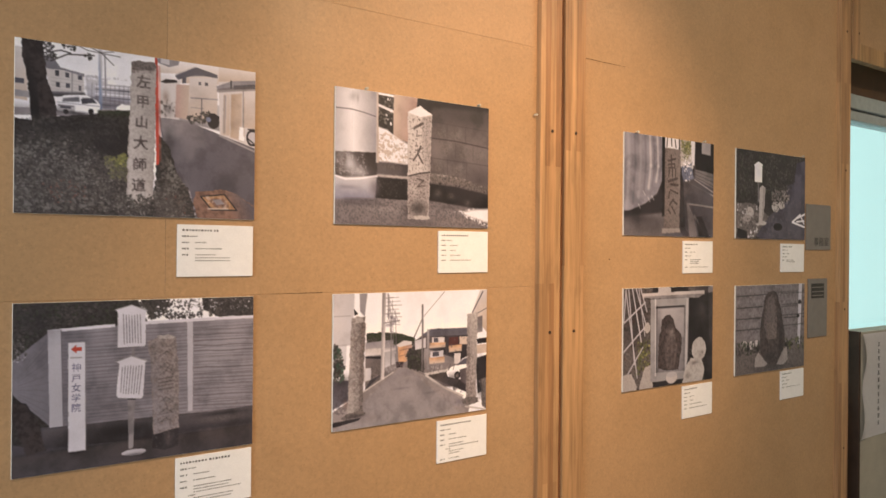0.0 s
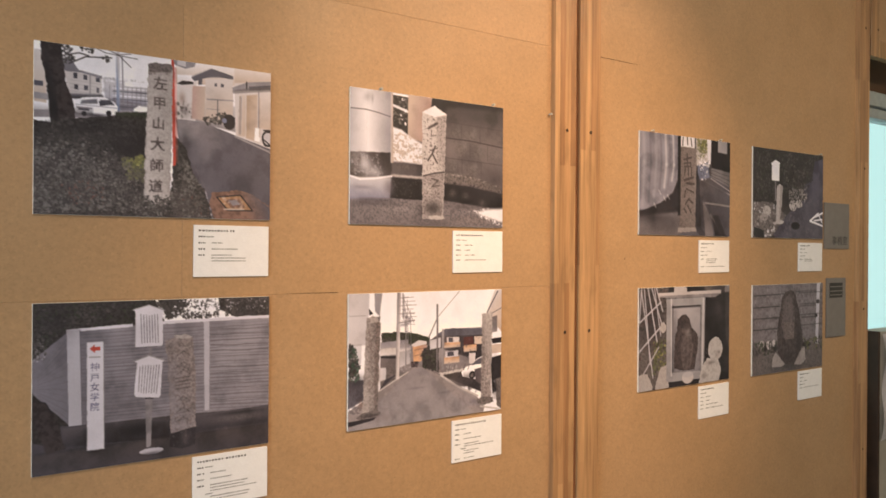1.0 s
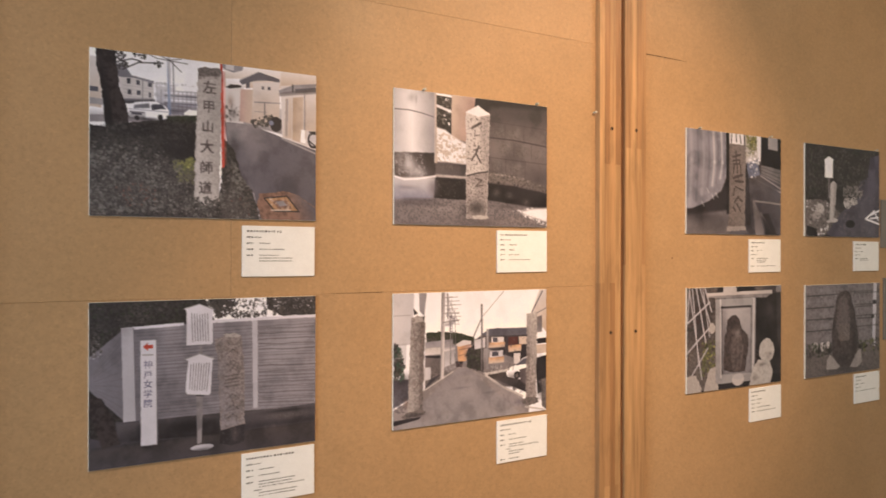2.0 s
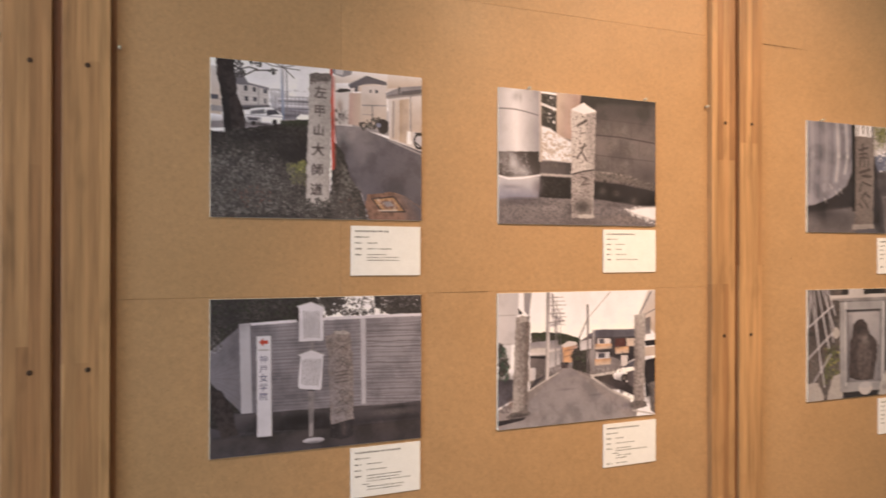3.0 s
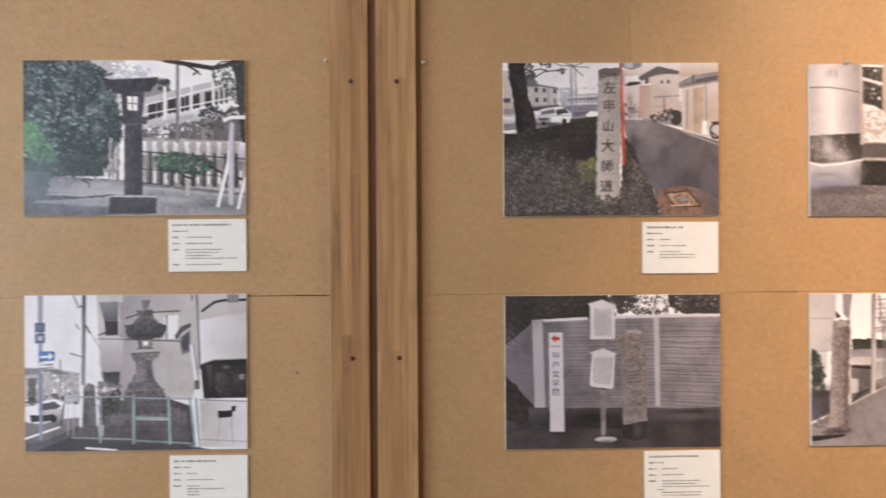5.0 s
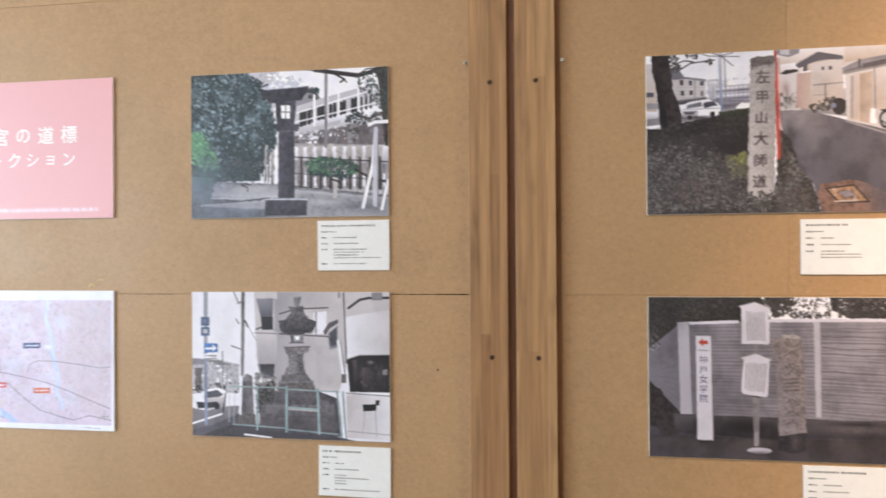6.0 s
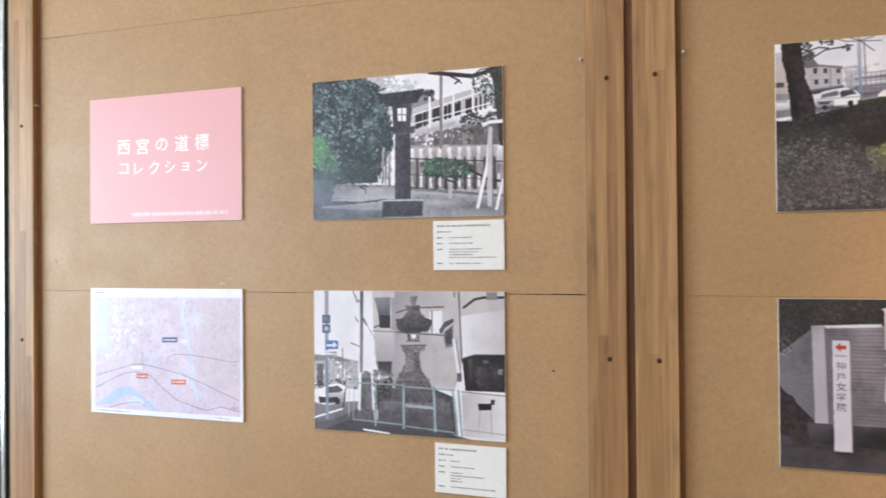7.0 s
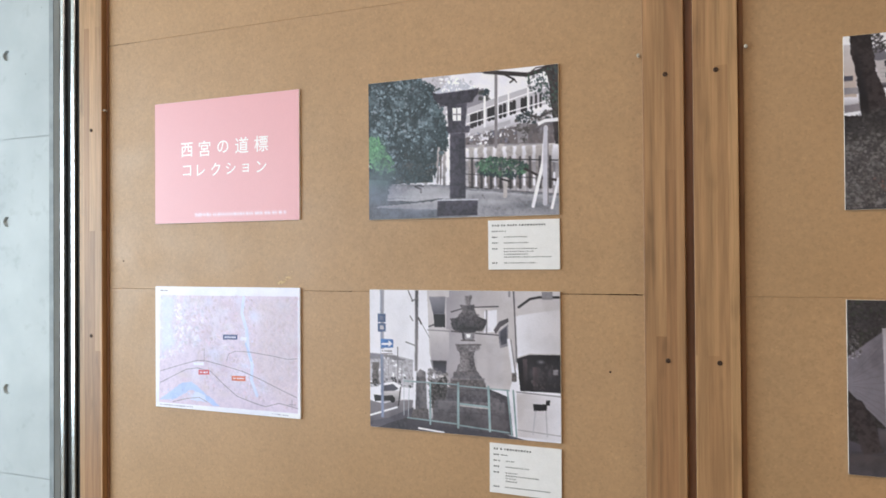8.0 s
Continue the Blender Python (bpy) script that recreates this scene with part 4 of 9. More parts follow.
pic.dabs((INK['leaf_pale'], between_inks('leaf_mid', 'leaf_pale', 0.22),), 130, 0.0096, (0.005, 0.645), (0.267, 0.628), (0.411, 0.862), (0.411, 0.967), (0.005, 0.993))
pic.dabs((between_inks('leaf_green', 'leaf_yellow', 0.22), INK['leaf_yellow'], between_inks('leaf_mid', 'leaf_yellow', 0.22),), 220, 0.0130, (0.332, 0.649), (0.429, 0.617), (0.429, 0.786), (0.358, 0.771))
pic.dabs((INK['leaf_pale'], between_inks('stone_mid', 'leaf_pale', 0.22),), 190, 0.0072, (0.002, 0.520), (0.267, 0.543), (0.418, 0.674), (0.424, 0.960), (0.002, 0.993))
pic.dabs((between_inks('leaf_red', 'leaf_mid', 0.22), INK['leaf_mid'], between_inks('rust', 'leaf_mid', 0.22),), 40, 0.0098, (0.080, 0.821), (0.242, 0.777), (0.293, 0.867), (0.117, 0.910))
pic.dabs((INK['leaf_red'], between_inks('leaf_mid', 'leaf_red', 0.22),), 60, 0.0110, (0.586, 0.855), (0.698, 0.812), (0.721, 0.967), (0.600, 0.978))
pic.poly(INK['asphalt'], (0.558, 0.367), (0.655, 0.381), (0.754, 0.411), (0.841, 0.450), (0.923, 0.483), (0.999, 0.542), (1.000, 1.000), (0.738, 0.998), (0.698, 0.831), (0.619, 0.700), (0.572, 0.511))
pic.blend('asphalt_light', 'asphalt', 7, False, (0.563, 0.374), (0.697, 0.377), (0.870, 0.495), (0.580, 0.518))
pic.blend('asphalt', 'asphalt_light', 6, False, (0.586, 0.518), (0.999, 0.598), (1.000, 0.839), (0.698, 0.831))
pic.poly(INK['asphalt'], (0.590, 0.480), (0.850, 0.470), (1.000, 0.560), (1.000, 1.000), (0.740, 1.000), (0.690, 0.820), feather=0.012)
pic.soft_spot(INK['asphalt_light'], (0.640, 0.430), 0.14, 0.10, 0.8, 0.5)
pic.soft_spot(INK['asphalt_dark'], (0.900, 0.780), 0.18, 0.14, 0.35)
pic.soft_spot(INK['asphalt_light'], (0.700, 0.560), 0.06, 0.14, 0.35)
pic.soft_spot(INK['dark'], (0.600, 0.560), 0.025, 0.12, 0.5)
pic.blend('sky', 'wall_light', 3, False, (0.563, 0.092), (0.654, 0.080), (0.654, 0.138), (0.563, 0.168))
pic.poly(INK['wall_light'], (0.563, 0.168), (0.646, 0.120), (0.646, 0.374), (0.563, 0.374))
pic.poly(INK['dark'], (0.563, 0.149), (0.585, 0.127), (0.635, 0.125), (0.635, 0.140), (0.585, 0.154))
pic.dabs((between_inks('wall_grey', 'stone_dark', 0.55), INK['stone_dark'], between_inks('leaf_mid', 'stone_dark', 0.55),), 60, 0.0110, (0.563, 0.264), (0.646, 0.255), (0.641, 0.359), (0.569, 0.366))
pic.blend('pinkish', 'tan_wall', 4, True, (0.632, 0.152), (0.691, 0.145), (0.686, 0.370), (0.627, 0.361))
pic.blend('roof_pale', 'roof', 4, False, (0.624, 0.092), (0.713, 0.026), (0.817, 0.059), (0.640, 0.101))
pic.poly(INK['roof'], (0.624, 0.100), (0.719, 0.025), (0.817, 0.056), (0.817, 0.079), (0.725, 0.071), (0.640, 0.120))
pic.blend('wall_light', 'tan_wall', 5, False, (0.688, 0.099), (0.817, 0.075), (0.817, 0.374), (0.689, 0.370))
pic.poly(INK['glass'], (0.657, 0.107), (0.674, 0.101), (0.674, 0.136), (0.657, 0.142))
pic.poly(INK['glass'], (0.730, 0.117), (0.742, 0.116), (0.742, 0.135), (0.731, 0.137))
pic.poly(INK['glass'], (0.759, 0.114), (0.773, 0.116), (0.773, 0.135), (0.759, 0.137))
pic.line(INK['wall_grey'], 0.0056, (0.697, 0.226), (0.817, 0.217))
pic.line(INK['wall_grey'], 0.0028, (0.697, 0.288), (0.754, 0.286))
pic.line(INK['pole'], 0.0057, (0.745, 0.224), (0.745, 0.349))
pic.dabs((between_inks('leaf_mid', 'leaf_dark', 0.22), INK['leaf_dark'], between_inks('leaf_pale', 'leaf_dark', 0.22),), 120, 0.0113, (0.677, 0.348), (0.725, 0.324), (0.782, 0.299), (0.800, 0.367), (0.697, 0.385))
pic.disc(INK['dark'], (0.800, 0.360), 0.0289, 0.0510)
pic.poly(INK['dark'], (0.765, 0.347), (0.794, 0.317), (0.829, 0.325), (0.823, 0.397), (0.777, 0.393))
pic.disc(INK['haze_blue'], (0.777, 0.354), 0.0115, 0.0157)
pic.blend('white', 'tan_wall', 3, False, (0.822, -0.000), (1.000, -0.000), (1.000, 0.068), (0.822, 0.098))
pic.poly(INK['wall_light'], (0.822, 0.098), (1.000, 0.076), (1.002, 0.541), (0.906, 0.477), (0.829, 0.443))
pic.poly(INK['roof_pale'], (0.811, 0.131), (0.884, 0.083), (1.000, 0.044), (1.000, 0.076), (0.893, 0.137), (0.817, 0.154))
pic.line(INK['dark'], 0.0059, (0.881, 0.083), (0.881, 0.130))
pic.poly(INK['glass'], (0.893, 0.109), (1.000, 0.068), (1.000, 0.100), (0.893, 0.137))
pic.blend('wall_light', 'tan_wall', 5, True, (0.834, 0.167), (0.875, 0.171), (0.876, 0.447), (0.832, 0.443))
pic.blend('wood_tan', 'tan_wall', 4, True, (0.881, 0.170), (0.934, 0.156), (0.935, 0.474), (0.879, 0.455))
pic.poly(INK['wall_grey'], (0.846, 0.182), (0.858, 0.180), (0.855, 0.433), (0.844, 0.434))
pic.blend('wall_light', 'tan_wall', 4, False, (0.946, 0.131), (1.000, 0.116), (1.001, 0.397), (0.947, 0.382))
pic.line(INK['wall_grey'], 0.0060, (0.940, 0.143), (0.941, 0.442))
pic.poly(INK['white'], (0.923, 0.380), (0.947, 0.382), (0.947, 0.473), (0.920, 0.468))
pic.disc(INK['dark'], (0.983, 0.447), 0.0271, 0.0561)
pic.disc(INK['haze_wall'], (0.983, 0.447), 0.0181, 0.0401)
pic.line(INK['dark'], 0.0060, (0.965, 0.392), (0.995, 0.389))
pic.line(INK['dark'], 0.0060, (0.959, 0.448), (0.995, 0.486))
pic.line(INK['wall_grey'], 0.0087, (0.829, 0.451), (0.999, 0.538))
pic.poly(INK['rust'], (0.721, 0.827), (0.842, 0.806), (0.901, 0.823), (0.997, 0.960), (1.000, 1.000), (0.750, 0.998), (0.712, 0.909))
pic.blend('rust', 'asphalt', 4, True, (0.842, 0.814), (0.907, 0.827), (1.000, 0.976), (0.907, 0.994))
pic.poly(INK['orange'], (0.744, 0.857), (0.854, 0.837), (0.913, 0.938), (0.796, 0.941))
pic.line(INK['black'], 0.0057, (0.744, 0.857), (0.854, 0.837), (0.913, 0.938), (0.796, 0.941), (0.744, 0.857))
pic.poly(INK['rust'], (0.775, 0.871), (0.848, 0.861), (0.877, 0.919), (0.813, 0.925))
pic.dabs((INK['tan_wall'], between_inks('rust', 'tan_wall', 0.55),), 30, 0.0115, (0.749, 0.857), (0.848, 0.845), (0.901, 0.930), (0.801, 0.937))
pic.poly(INK['asphalt_light'], (0.798, 0.874), (0.836, 0.869), (0.854, 0.900), (0.819, 0.909))
pic.line(INK['tan_wall'], 0.0058, (0.778, 0.934), (0.871, 0.931))
pic.poly(INK['leaf_dark'], (0.553, 0.474), (0.602, 0.547), (0.636, 0.707), (0.698, 0.851), (0.545, 0.864))
pic.dabs((between_inks('leaf_mid', 'leaf_dark', 0.22), INK['leaf_dark'], between_inks('leaf_pale', 'leaf_dark', 0.22),), 120, 0.0109, (0.553, 0.520), (0.619, 0.661), (0.670, 0.813), (0.553, 0.837))
pic.poly(INK['red'], (0.536, 0.012), (0.549, 0.006), (0.561, 0.665), (0.548, 0.673))
pic.dabs((between_inks('leaf_pale', 'leaf_mid', 0.22), INK['leaf_mid'], between_inks('stone_dark', 'leaf_mid', 0.22),), 120, 0.0110, (0.558, 0.531), (0.600, 0.624), (0.636, 0.737), (0.575, 0.779))
pic.dabs((between_inks('leaf_mid', 'leaf_dark', 0.22), INK['leaf_dark'], between_inks('leaf_pale', 'leaf_dark', 0.22),), 300, 0.0123, (0.542, 0.761), (0.636, 0.707), (0.687, 0.812), (0.727, 0.990), (0.543, 0.995))
pic.line(INK['red'], 0.0180, (0.552, 0.060), (0.560, 0.640), alpha=0.40, feather=0.004)
pic.soft_spot(INK['leaf_dark'], (0.580, 0.600), 0.018, 0.080, 0.7)
pic.poly(INK['wall_shadow2'], (0.812, 0.150), (0.890, 0.120), (1.000, 0.085), (1.000, 0.112), (0.893, 0.150), (0.817, 0.170), feather=0.004, alpha=0.6)
for u in (0.850, 0.890, 0.945):
    pic.line(INK['wood_tan'], 0.0050, (u, 0.180), (u, 0.440), alpha=0.6)
pic.soft_spot(INK['wall_shadow'], (0.600, 0.320), 0.030, 0.050, 0.5)
pic.soft_spot(INK['rust'], (0.585, 0.240), 0.018, 0.050, 0.5)
pic.poly(INK['roof_pale'], (0.533, -0.003), (0.654, -0.004), (0.640, 0.028), (0.599, 0.049), (0.552, 0.032))
pic.poly(INK['haze_wall'], (0.563, 0.000), (0.601, 0.003), (0.601, 0.037), (0.563, 0.031))
pic.dabs((INK['leaf_pale'], INK['stone_mid'], INK['leaf_mid']), 420, 0.0085, (0.000, 0.620), (0.420, 0.700), (0.700, 0.860), (0.730, 1.000), (0.000, 1.000))
pic.dabs((INK['stone'], INK['leaf_pale']), 110, 0.0060, (0.000, 0.640), (0.420, 0.720), (0.660, 0.880), (0.700, 1.000), (0.000, 1.000))
pic.dabs((INK['stone_mid'], INK['haze_wall'], INK['leaf_pale']), 130, 0.0050, (0.000, 0.600), (0.420, 0.690), (0.690, 0.860), (0.710, 1.000), (0.000, 1.000))
pic.soft_spot(INK['black'], (0.360, 0.590), 0.09, 0.05, 0.75)
pic.soft_spot(INK['black'], (0.250, 0.480), 0.20, 0.04, 0.5)
pic.dabs((INK['leaf_red'], INK['rust']), 60, 0.0075, (0.130, 0.840), (0.260, 0.820), (0.280, 0.930), (0.140, 0.940))
pic.soft_spot(INK['leaf_pale'], (0.180, 0.820), 0.220, 0.180, 0.22)
pic.soft_spot(INK['leaf_pale'], (0.620, 0.900), 0.080, 0.090, 0.20)
pic.soft_spot(INK['leaf_mid'], (0.150, 0.560), 0.180, 0.060, 0.35)
pic.poly(INK['stone_dark'], (0.000, 0.640), (0.300, 0.640), (0.440, 0.760), (0.600, 0.800), (0.720, 0.990), (0.000, 1.000), feather=0.05, alpha=0.22)
pic.poly(INK['stone'], (0.441, 0.055), (0.465, 0.037), (0.536, 0.035), (0.546, 0.056), (0.537, 0.865), (0.526, 0.919), (0.424, 0.914))
pic.blend('stone_light', 'stone', 5, True, (0.444, 0.107), (0.541, 0.095), (0.529, 0.896), (0.429, 0.907))
pic.poly(INK['stone_dark'], (0.441, 0.055), (0.465, 0.037), (0.536, 0.035), (0.546, 0.064), (0.530, 0.089), (0.444, 0.100))
pic.dabs((between_inks('stone_dark', 'carved', 0.55), INK['carved'], between_inks('stone', 'carved', 0.55),), 60, 0.0106, (0.444, 0.047), (0.541, 0.041), (0.536, 0.095), (0.444, 0.115))
pic.dabs((INK['stone'], between_inks('stone_light', 'stone', 0.55),), 160, 0.0106, (0.439, 0.108), (0.538, 0.095), (0.526, 0.896), (0.429, 0.899))
pic.painted('左', INK['carved'], 0.0832, (0.492, 0.161), 0.95, INK['stone_light'], 1)
pic.painted('甲', INK['carved'], 0.0795, (0.490, 0.287), 0.95, INK['stone_light'], 1)
pic.painted('山', INK['carved'], 0.0757, (0.485, 0.412), 0.95, INK['stone_light'], 1)
pic.painted('大', INK['carved'], 0.0833, (0.482, 0.541), 0.95, INK['stone_light'], 1)
pic.painted('師', INK['carved'], 0.0796, (0.480, 0.674), 0.95, INK['stone_light'], 1)
pic.painted('道', INK['carved'], 0.0796, (0.475, 0.803), 0.95, INK['stone_light'], 1)
pic.dabs((between_inks('leaf_mid', 'leaf_dark', 0.22), INK['leaf_dark'], between_inks('leaf_pale', 'leaf_dark', 0.22),), 200, 0.0119, (0.413, 0.870), (0.545, 0.857), (0.559, 0.979), (0.413, 0.982))
pic.finish()

# photograph of a pale granite guidepost beside a block wall
pic = Board('photograph', 0.598, 1.894, 0.42, 0.297, 'photograph of a pale granite guidepost beside a block wall', 'photograph', 'mounted photographs', INK['pavement'], density=0.93)
# block wall in shade, its courses and ledge
pic.blend('mortar', 'wall_shadow', 5, False, (0.500, 0.000), (1.000, 0.000), (1.000, 0.360), (0.500, 0.320))
pic.blend('wall_shadow', 'wall_shadow2', 5, False, (0.500, 0.320), (1.000, 0.360), (1.000, 0.900), (0.500, 0.800))
for u, v in ((0.655, 0.25), (0.765, 0.26), (0.700, 0.38), (0.815, 0.40), (0.935, 0.41), (0.640, 0.53), (0.780, 0.55)):
    pic.soft_spot(INK['stone_dark'], (u, v), 0.055, 0.060, 0.55)
    pic.soft_spot(INK['stone_mid'], (u + 0.02, v - 0.03), 0.022, 0.05, 0.30)
pic.line(INK['mortar'], 0.0075, (0.575, 0.300), (0.760, 0.305), (1.000, 0.335), alpha=0.85)
for v, a in ((0.170, 0.40), (0.455, 0.45)):
    pic.line(INK['mortar'], 0.0050, (0.575, v), (1.000, v + 0.025), alpha=a, feather=0.003)
for u, v in ((0.700, 0.18), (0.830, 0.19), (0.760, 0.32), (0.885, 0.33), (0.705, 0.46), (0.840, 0.48)):
    pic.line(INK['mortar'], 0.0035, (u, v), (u, v + 0.12), alpha=0.45, feather=0.002)
pic.poly(INK['black'], (0.490, 0.000), (1.000, 0.000), (1.000, 0.030), (0.610, 0.055), (0.575, 0.120), (0.490, 0.100), feather=0.02, alpha=0.9)
pic.poly(INK['stone_dark'], (0.560, 0.575), (0.740, 0.580), (1.000, 0.680), (1.000, 0.725), (0.760, 0.665), (0.560, 0.650), feather=0.006)
pic.speckle(INK['stone_light'], 0.22, 3, 0.7, (0.560, 0.575), (0.740, 0.580), (0.960, 0.650), (0.960, 0.700), (0.760, 0.650), (0.560, 0.640))
pic.speckle(INK['black'], 0.18, 3, 0.7, (0.560, 0.600), (0.740, 0.600), (1.000, 0.680), (1.000, 0.720), (0.560, 0.650))
pic.poly(INK['black'], (0.560, 0.660), (0.760, 0.672), (1.000, 0.730), (1.000, 0.860), (0.780, 0.820), (0.560, 0.790), feather=0.005, alpha=0.92)
for u, v in ((0.640, 0.73), (0.730, 0.75), (0.850, 0.80)):
    pic.soft_spot(INK['stone_dark'], (u, v), 0.030, 0.035, 0.5)
pic.soft_spot(INK['black'], (0.800, 0.110), 0.250, 0.100, 0.35)
pic.soft_spot(INK['mortar'], (0.950, 0.600), 0.120, 0.120, 0.5)
# the gap beside the tank: foliage, tan wall, sunlit bank
pic.poly(INK['leaf_dark'], (0.233, 0.000), (0.365, 0.000), (0.365, 0.330), (0.233, 0.330))
pic.dabs((INK['leaf_mid'], INK['leaf_pale'], INK['leaf_dark'], INK['white']), 150, 0.0120, (0.245, 0.000), (0.352, 0.000), (0.344, 0.230), (0.246, 0.250))
pic.line(INK['white'], 0.0140, (0.250, 0.095), (0.350, 0.135), alpha=0.85)
pic.line(INK['white'], 0.0120, (0.250, 0.010), (0.360, 0.015))
pic.blend('tan_wall', 'pinkish', 4, True, (0.348, 0.000), (0.505, 0.000), (0.470, 0.360), (0.345, 0.330))
pic.poly(INK['white'], (0.238, 0.255), (0.310, 0.275), (0.360, 0.320), (0.440, 0.370), (0.440, 0.525), (0.238, 0.515), feather=0.005)
pic.speckle(INK['tan_wall'], 0.40, 2, 0.75, (0.240, 0.270), (0.360, 0.320), (0.440, 0.380), (0.440, 0.520), (0.240, 0.510))
pic.speckle(INK['stone'], 0.16, 3, 0.6, (0.240, 0.290), (0.440, 0.390), (0.440, 0.520), (0.240, 0.510))
pic.poly(INK['wall_shadow2'], (0.238, 0.525), (0.440, 0.530), (0.440, 0.615), (0.238, 0.610))
pic.soft_spot(INK['stone_dark'], (0.330, 0.555), 0.08, 0.03, 0.6)
pic.line(INK['stone_light'], 0.0100, (0.240, 0.625), (0.440, 0.628), alpha=0.9, feather=0.003)
pic.poly(INK['black'], (0.238, 0.640), (0.440, 0.642), (0.440, 0.805), (0.238, 0.795), feather=0.003)
pic.dabs((INK['dark'], INK['leaf_dark'], INK['stone_dark']), 110, 0.0110, (0.245, 0.655), (0.440, 0.655), (0.440, 0.790), (0.245, 0.785))
# ground
pic.blend('pavement', 'wall_shadow', 5, False, (0.000, 0.815), (0.440, 0.800), (0.440, 1.000), (0.000, 1.000))
pic.poly(INK['pavement'], (0.000, 0.825), (0.240, 0.797), (0.440, 0.805), (0.562, 0.795), (0.780, 0.825), (1.000, 0.868), (1.000, 1.000), (0.000, 1.000), feather=0.004, alpha=0.75)
for u, v, ru, rv, ink in ((0.30, 0.88, 0.16, 0.04, 'pavement2'), (0.55, 0.97, 0.22, 0.05, 'wall_shadow'), (0.78, 0.95, 0.14, 0.04, 'stone_brown'), (0.12, 0.84, 0.15, 0.025, 'metal_dark'), (0.70, 0.84, 0.14, 0.02, 'wall_shadow2')):
    pic.soft_spot(INK[ink], (u, v), ru, rv, 0.6)
pic.speckle(INK['pavement2'], 0.14, 3, 0.30, (0.000, 0.850), (0.440, 0.820), (1.000, 0.880), (1.000, 1.000), (0.000, 1.000))
pic.speckle(INK['wall_shadow2'], 0.14, 3, 0.25, (0.000, 0.850), (0.440, 0.820), (1.000, 0.880), (1.000, 1.000), (0.000, 1.000))
pic.poly(INK['white'], (0.800, 0.880), (0.890, 0.850), (1.000, 0.830), (1.000, 0.975), (0.930, 0.930), (0.870, 0.910), feather=0.012)
pic.speckle(INK['white'], 0.30, 3, 0.9, (0.755, 0.870), (0.900, 0.835), (1.000, 0.850), (1.000, 0.990), (0.860, 0.940))
# pale tank on its round footing
pic.blend('metal_mid', 'white', 5, True, (0.000, 0.000), (0.100, 0.000), (0.100, 0.470), (0.000, 0.475))
pic.blend('white', 'metal_mid', 6, True, (0.098, 0.000), (0.240, 0.000), (0.243, 0.455), (0.098, 0.470))
pic.soft_spot(INK['metal_mid'], (0.100, 0.060), 0.030, 0.045, 0.55)
pic.soft_spot(INK['metal_mid'], (0.130, 0.070), 0.008, 0.040, 0.6)
pic.line(INK['metal_dark'], 0.0060, (0.000, 0.155), (0.090, 0.153), (0.160, 0.165), (0.240, 0.187), alpha=0.8)
pic.blend('stone_dark', 'mortar', 5, True, (0.000, 0.475), (0.245, 0.457), (0.247, 0.655), (0.000, 0.660))
pic.soft_spot(INK['metal_light'], (0.085, 0.550), 0.060, 0.110, 0.9, -0.4)
pic.soft_spot(INK['metal_light'], (0.150, 0.610), 0.055, 0.050, 0.7)
pic.soft_spot(INK['stone_dark'], (0.055, 0.520), 0.018, 0.050, 0.8)
pic.speckle(INK['metal_light'], 0.25, 2, 0.4, (0.010, 0.480), (0.170, 0.470), (0.200, 0.640), (0.010, 0.650))
pic.blend('metal_light', 'metal_blue', 5, False, (0.000, 0.660), (0.246, 0.640), (0.236, 0.800), (0.000, 0.825), feather=0.008)
pic.line(INK['white'], 0.0110, (0.000, 0.648), (0.060, 0.667), (0.140, 0.657), (0.246, 0.632), feather=0.004)
pic.soft_spot(INK['metal_dark'], (0.235, 0.720), 0.040, 0.090, 0.7)
pic.soft_spot(INK['metal_dark'], (0.080, 0.725), 0.070, 0.018, 0.35)
pic.soft_spot(INK['metal_dark'], (0.130, 0.815), 0.130, 0.020, 0.6)
pic.blend('haze_wall', 'tan_wall', 3, True, (0.238, 0.000), (0.252, 0.000), (0.257, 0.530), (0.241, 0.530))
# the granite post
pic.soft_spot(INK['dark'], (0.455, 0.890), 0.050, 0.060, 0.6)
pic.poly(INK['granite'], (0.437, 0.120), (0.516, 0.058), (0.597, 0.118), (0.587, 0.571), (0.575, 0.945), (0.443, 0.945))
pic.blend('granite', 'granite_dark', 4, True, (0.530, 0.140), (0.597, 0.118), (0.580, 0.930), (0.525, 0.930), alpha=0.55)
pic.poly(INK['white'], (0.437, 0.122), (0.516, 0.060), (0.597, 0.120), (0.520, 0.150), feather=0.004, alpha=0.85)
pic.poly(INK['granite_dark'], (0.441, 0.610), (0.584, 0.575), (0.574, 0.945), (0.443, 0.945), feather=0.006, alpha=0.75)
pic.soft_spot(INK['mortar'], (0.510, 0.860), 0.065, 0.070, 0.75)
pic.soft_spot(INK['granite'], (0.480, 0.700), 0.040, 0.060, 0.5)
pic.speckle(INK['carved'], 0.12, 3, 0.65, (0.440, 0.150), (0.592, 0.140), (0.574, 0.930), (0.446, 0.930))
pic.line(INK['carved'], 0.0150, (0.482, 0.235), (0.535, 0.195), alpha=0.85)
pic.line(INK['carved'], 0.0080, (0.508, 0.165), (0.516, 0.172), alpha=0.7)
pic.line(INK['carved'], 0.0070, (0.500, 0.255), (0.495, 0.300), (0.520, 0.290), alpha=0.55)
pic.line(INK['carved'], 0.0110, (0.523, 0.375), (0.503, 0.436), (0.476, 0.490), alpha=0.85)
pic.line(INK['carved'], 0.0070, (0.489, 0.411), (0.537, 0.389), alpha=0.7)
pic.line(INK['carved'], 0.0110, (0.508, 0.444), (0.537, 0.503), alpha=0.85)
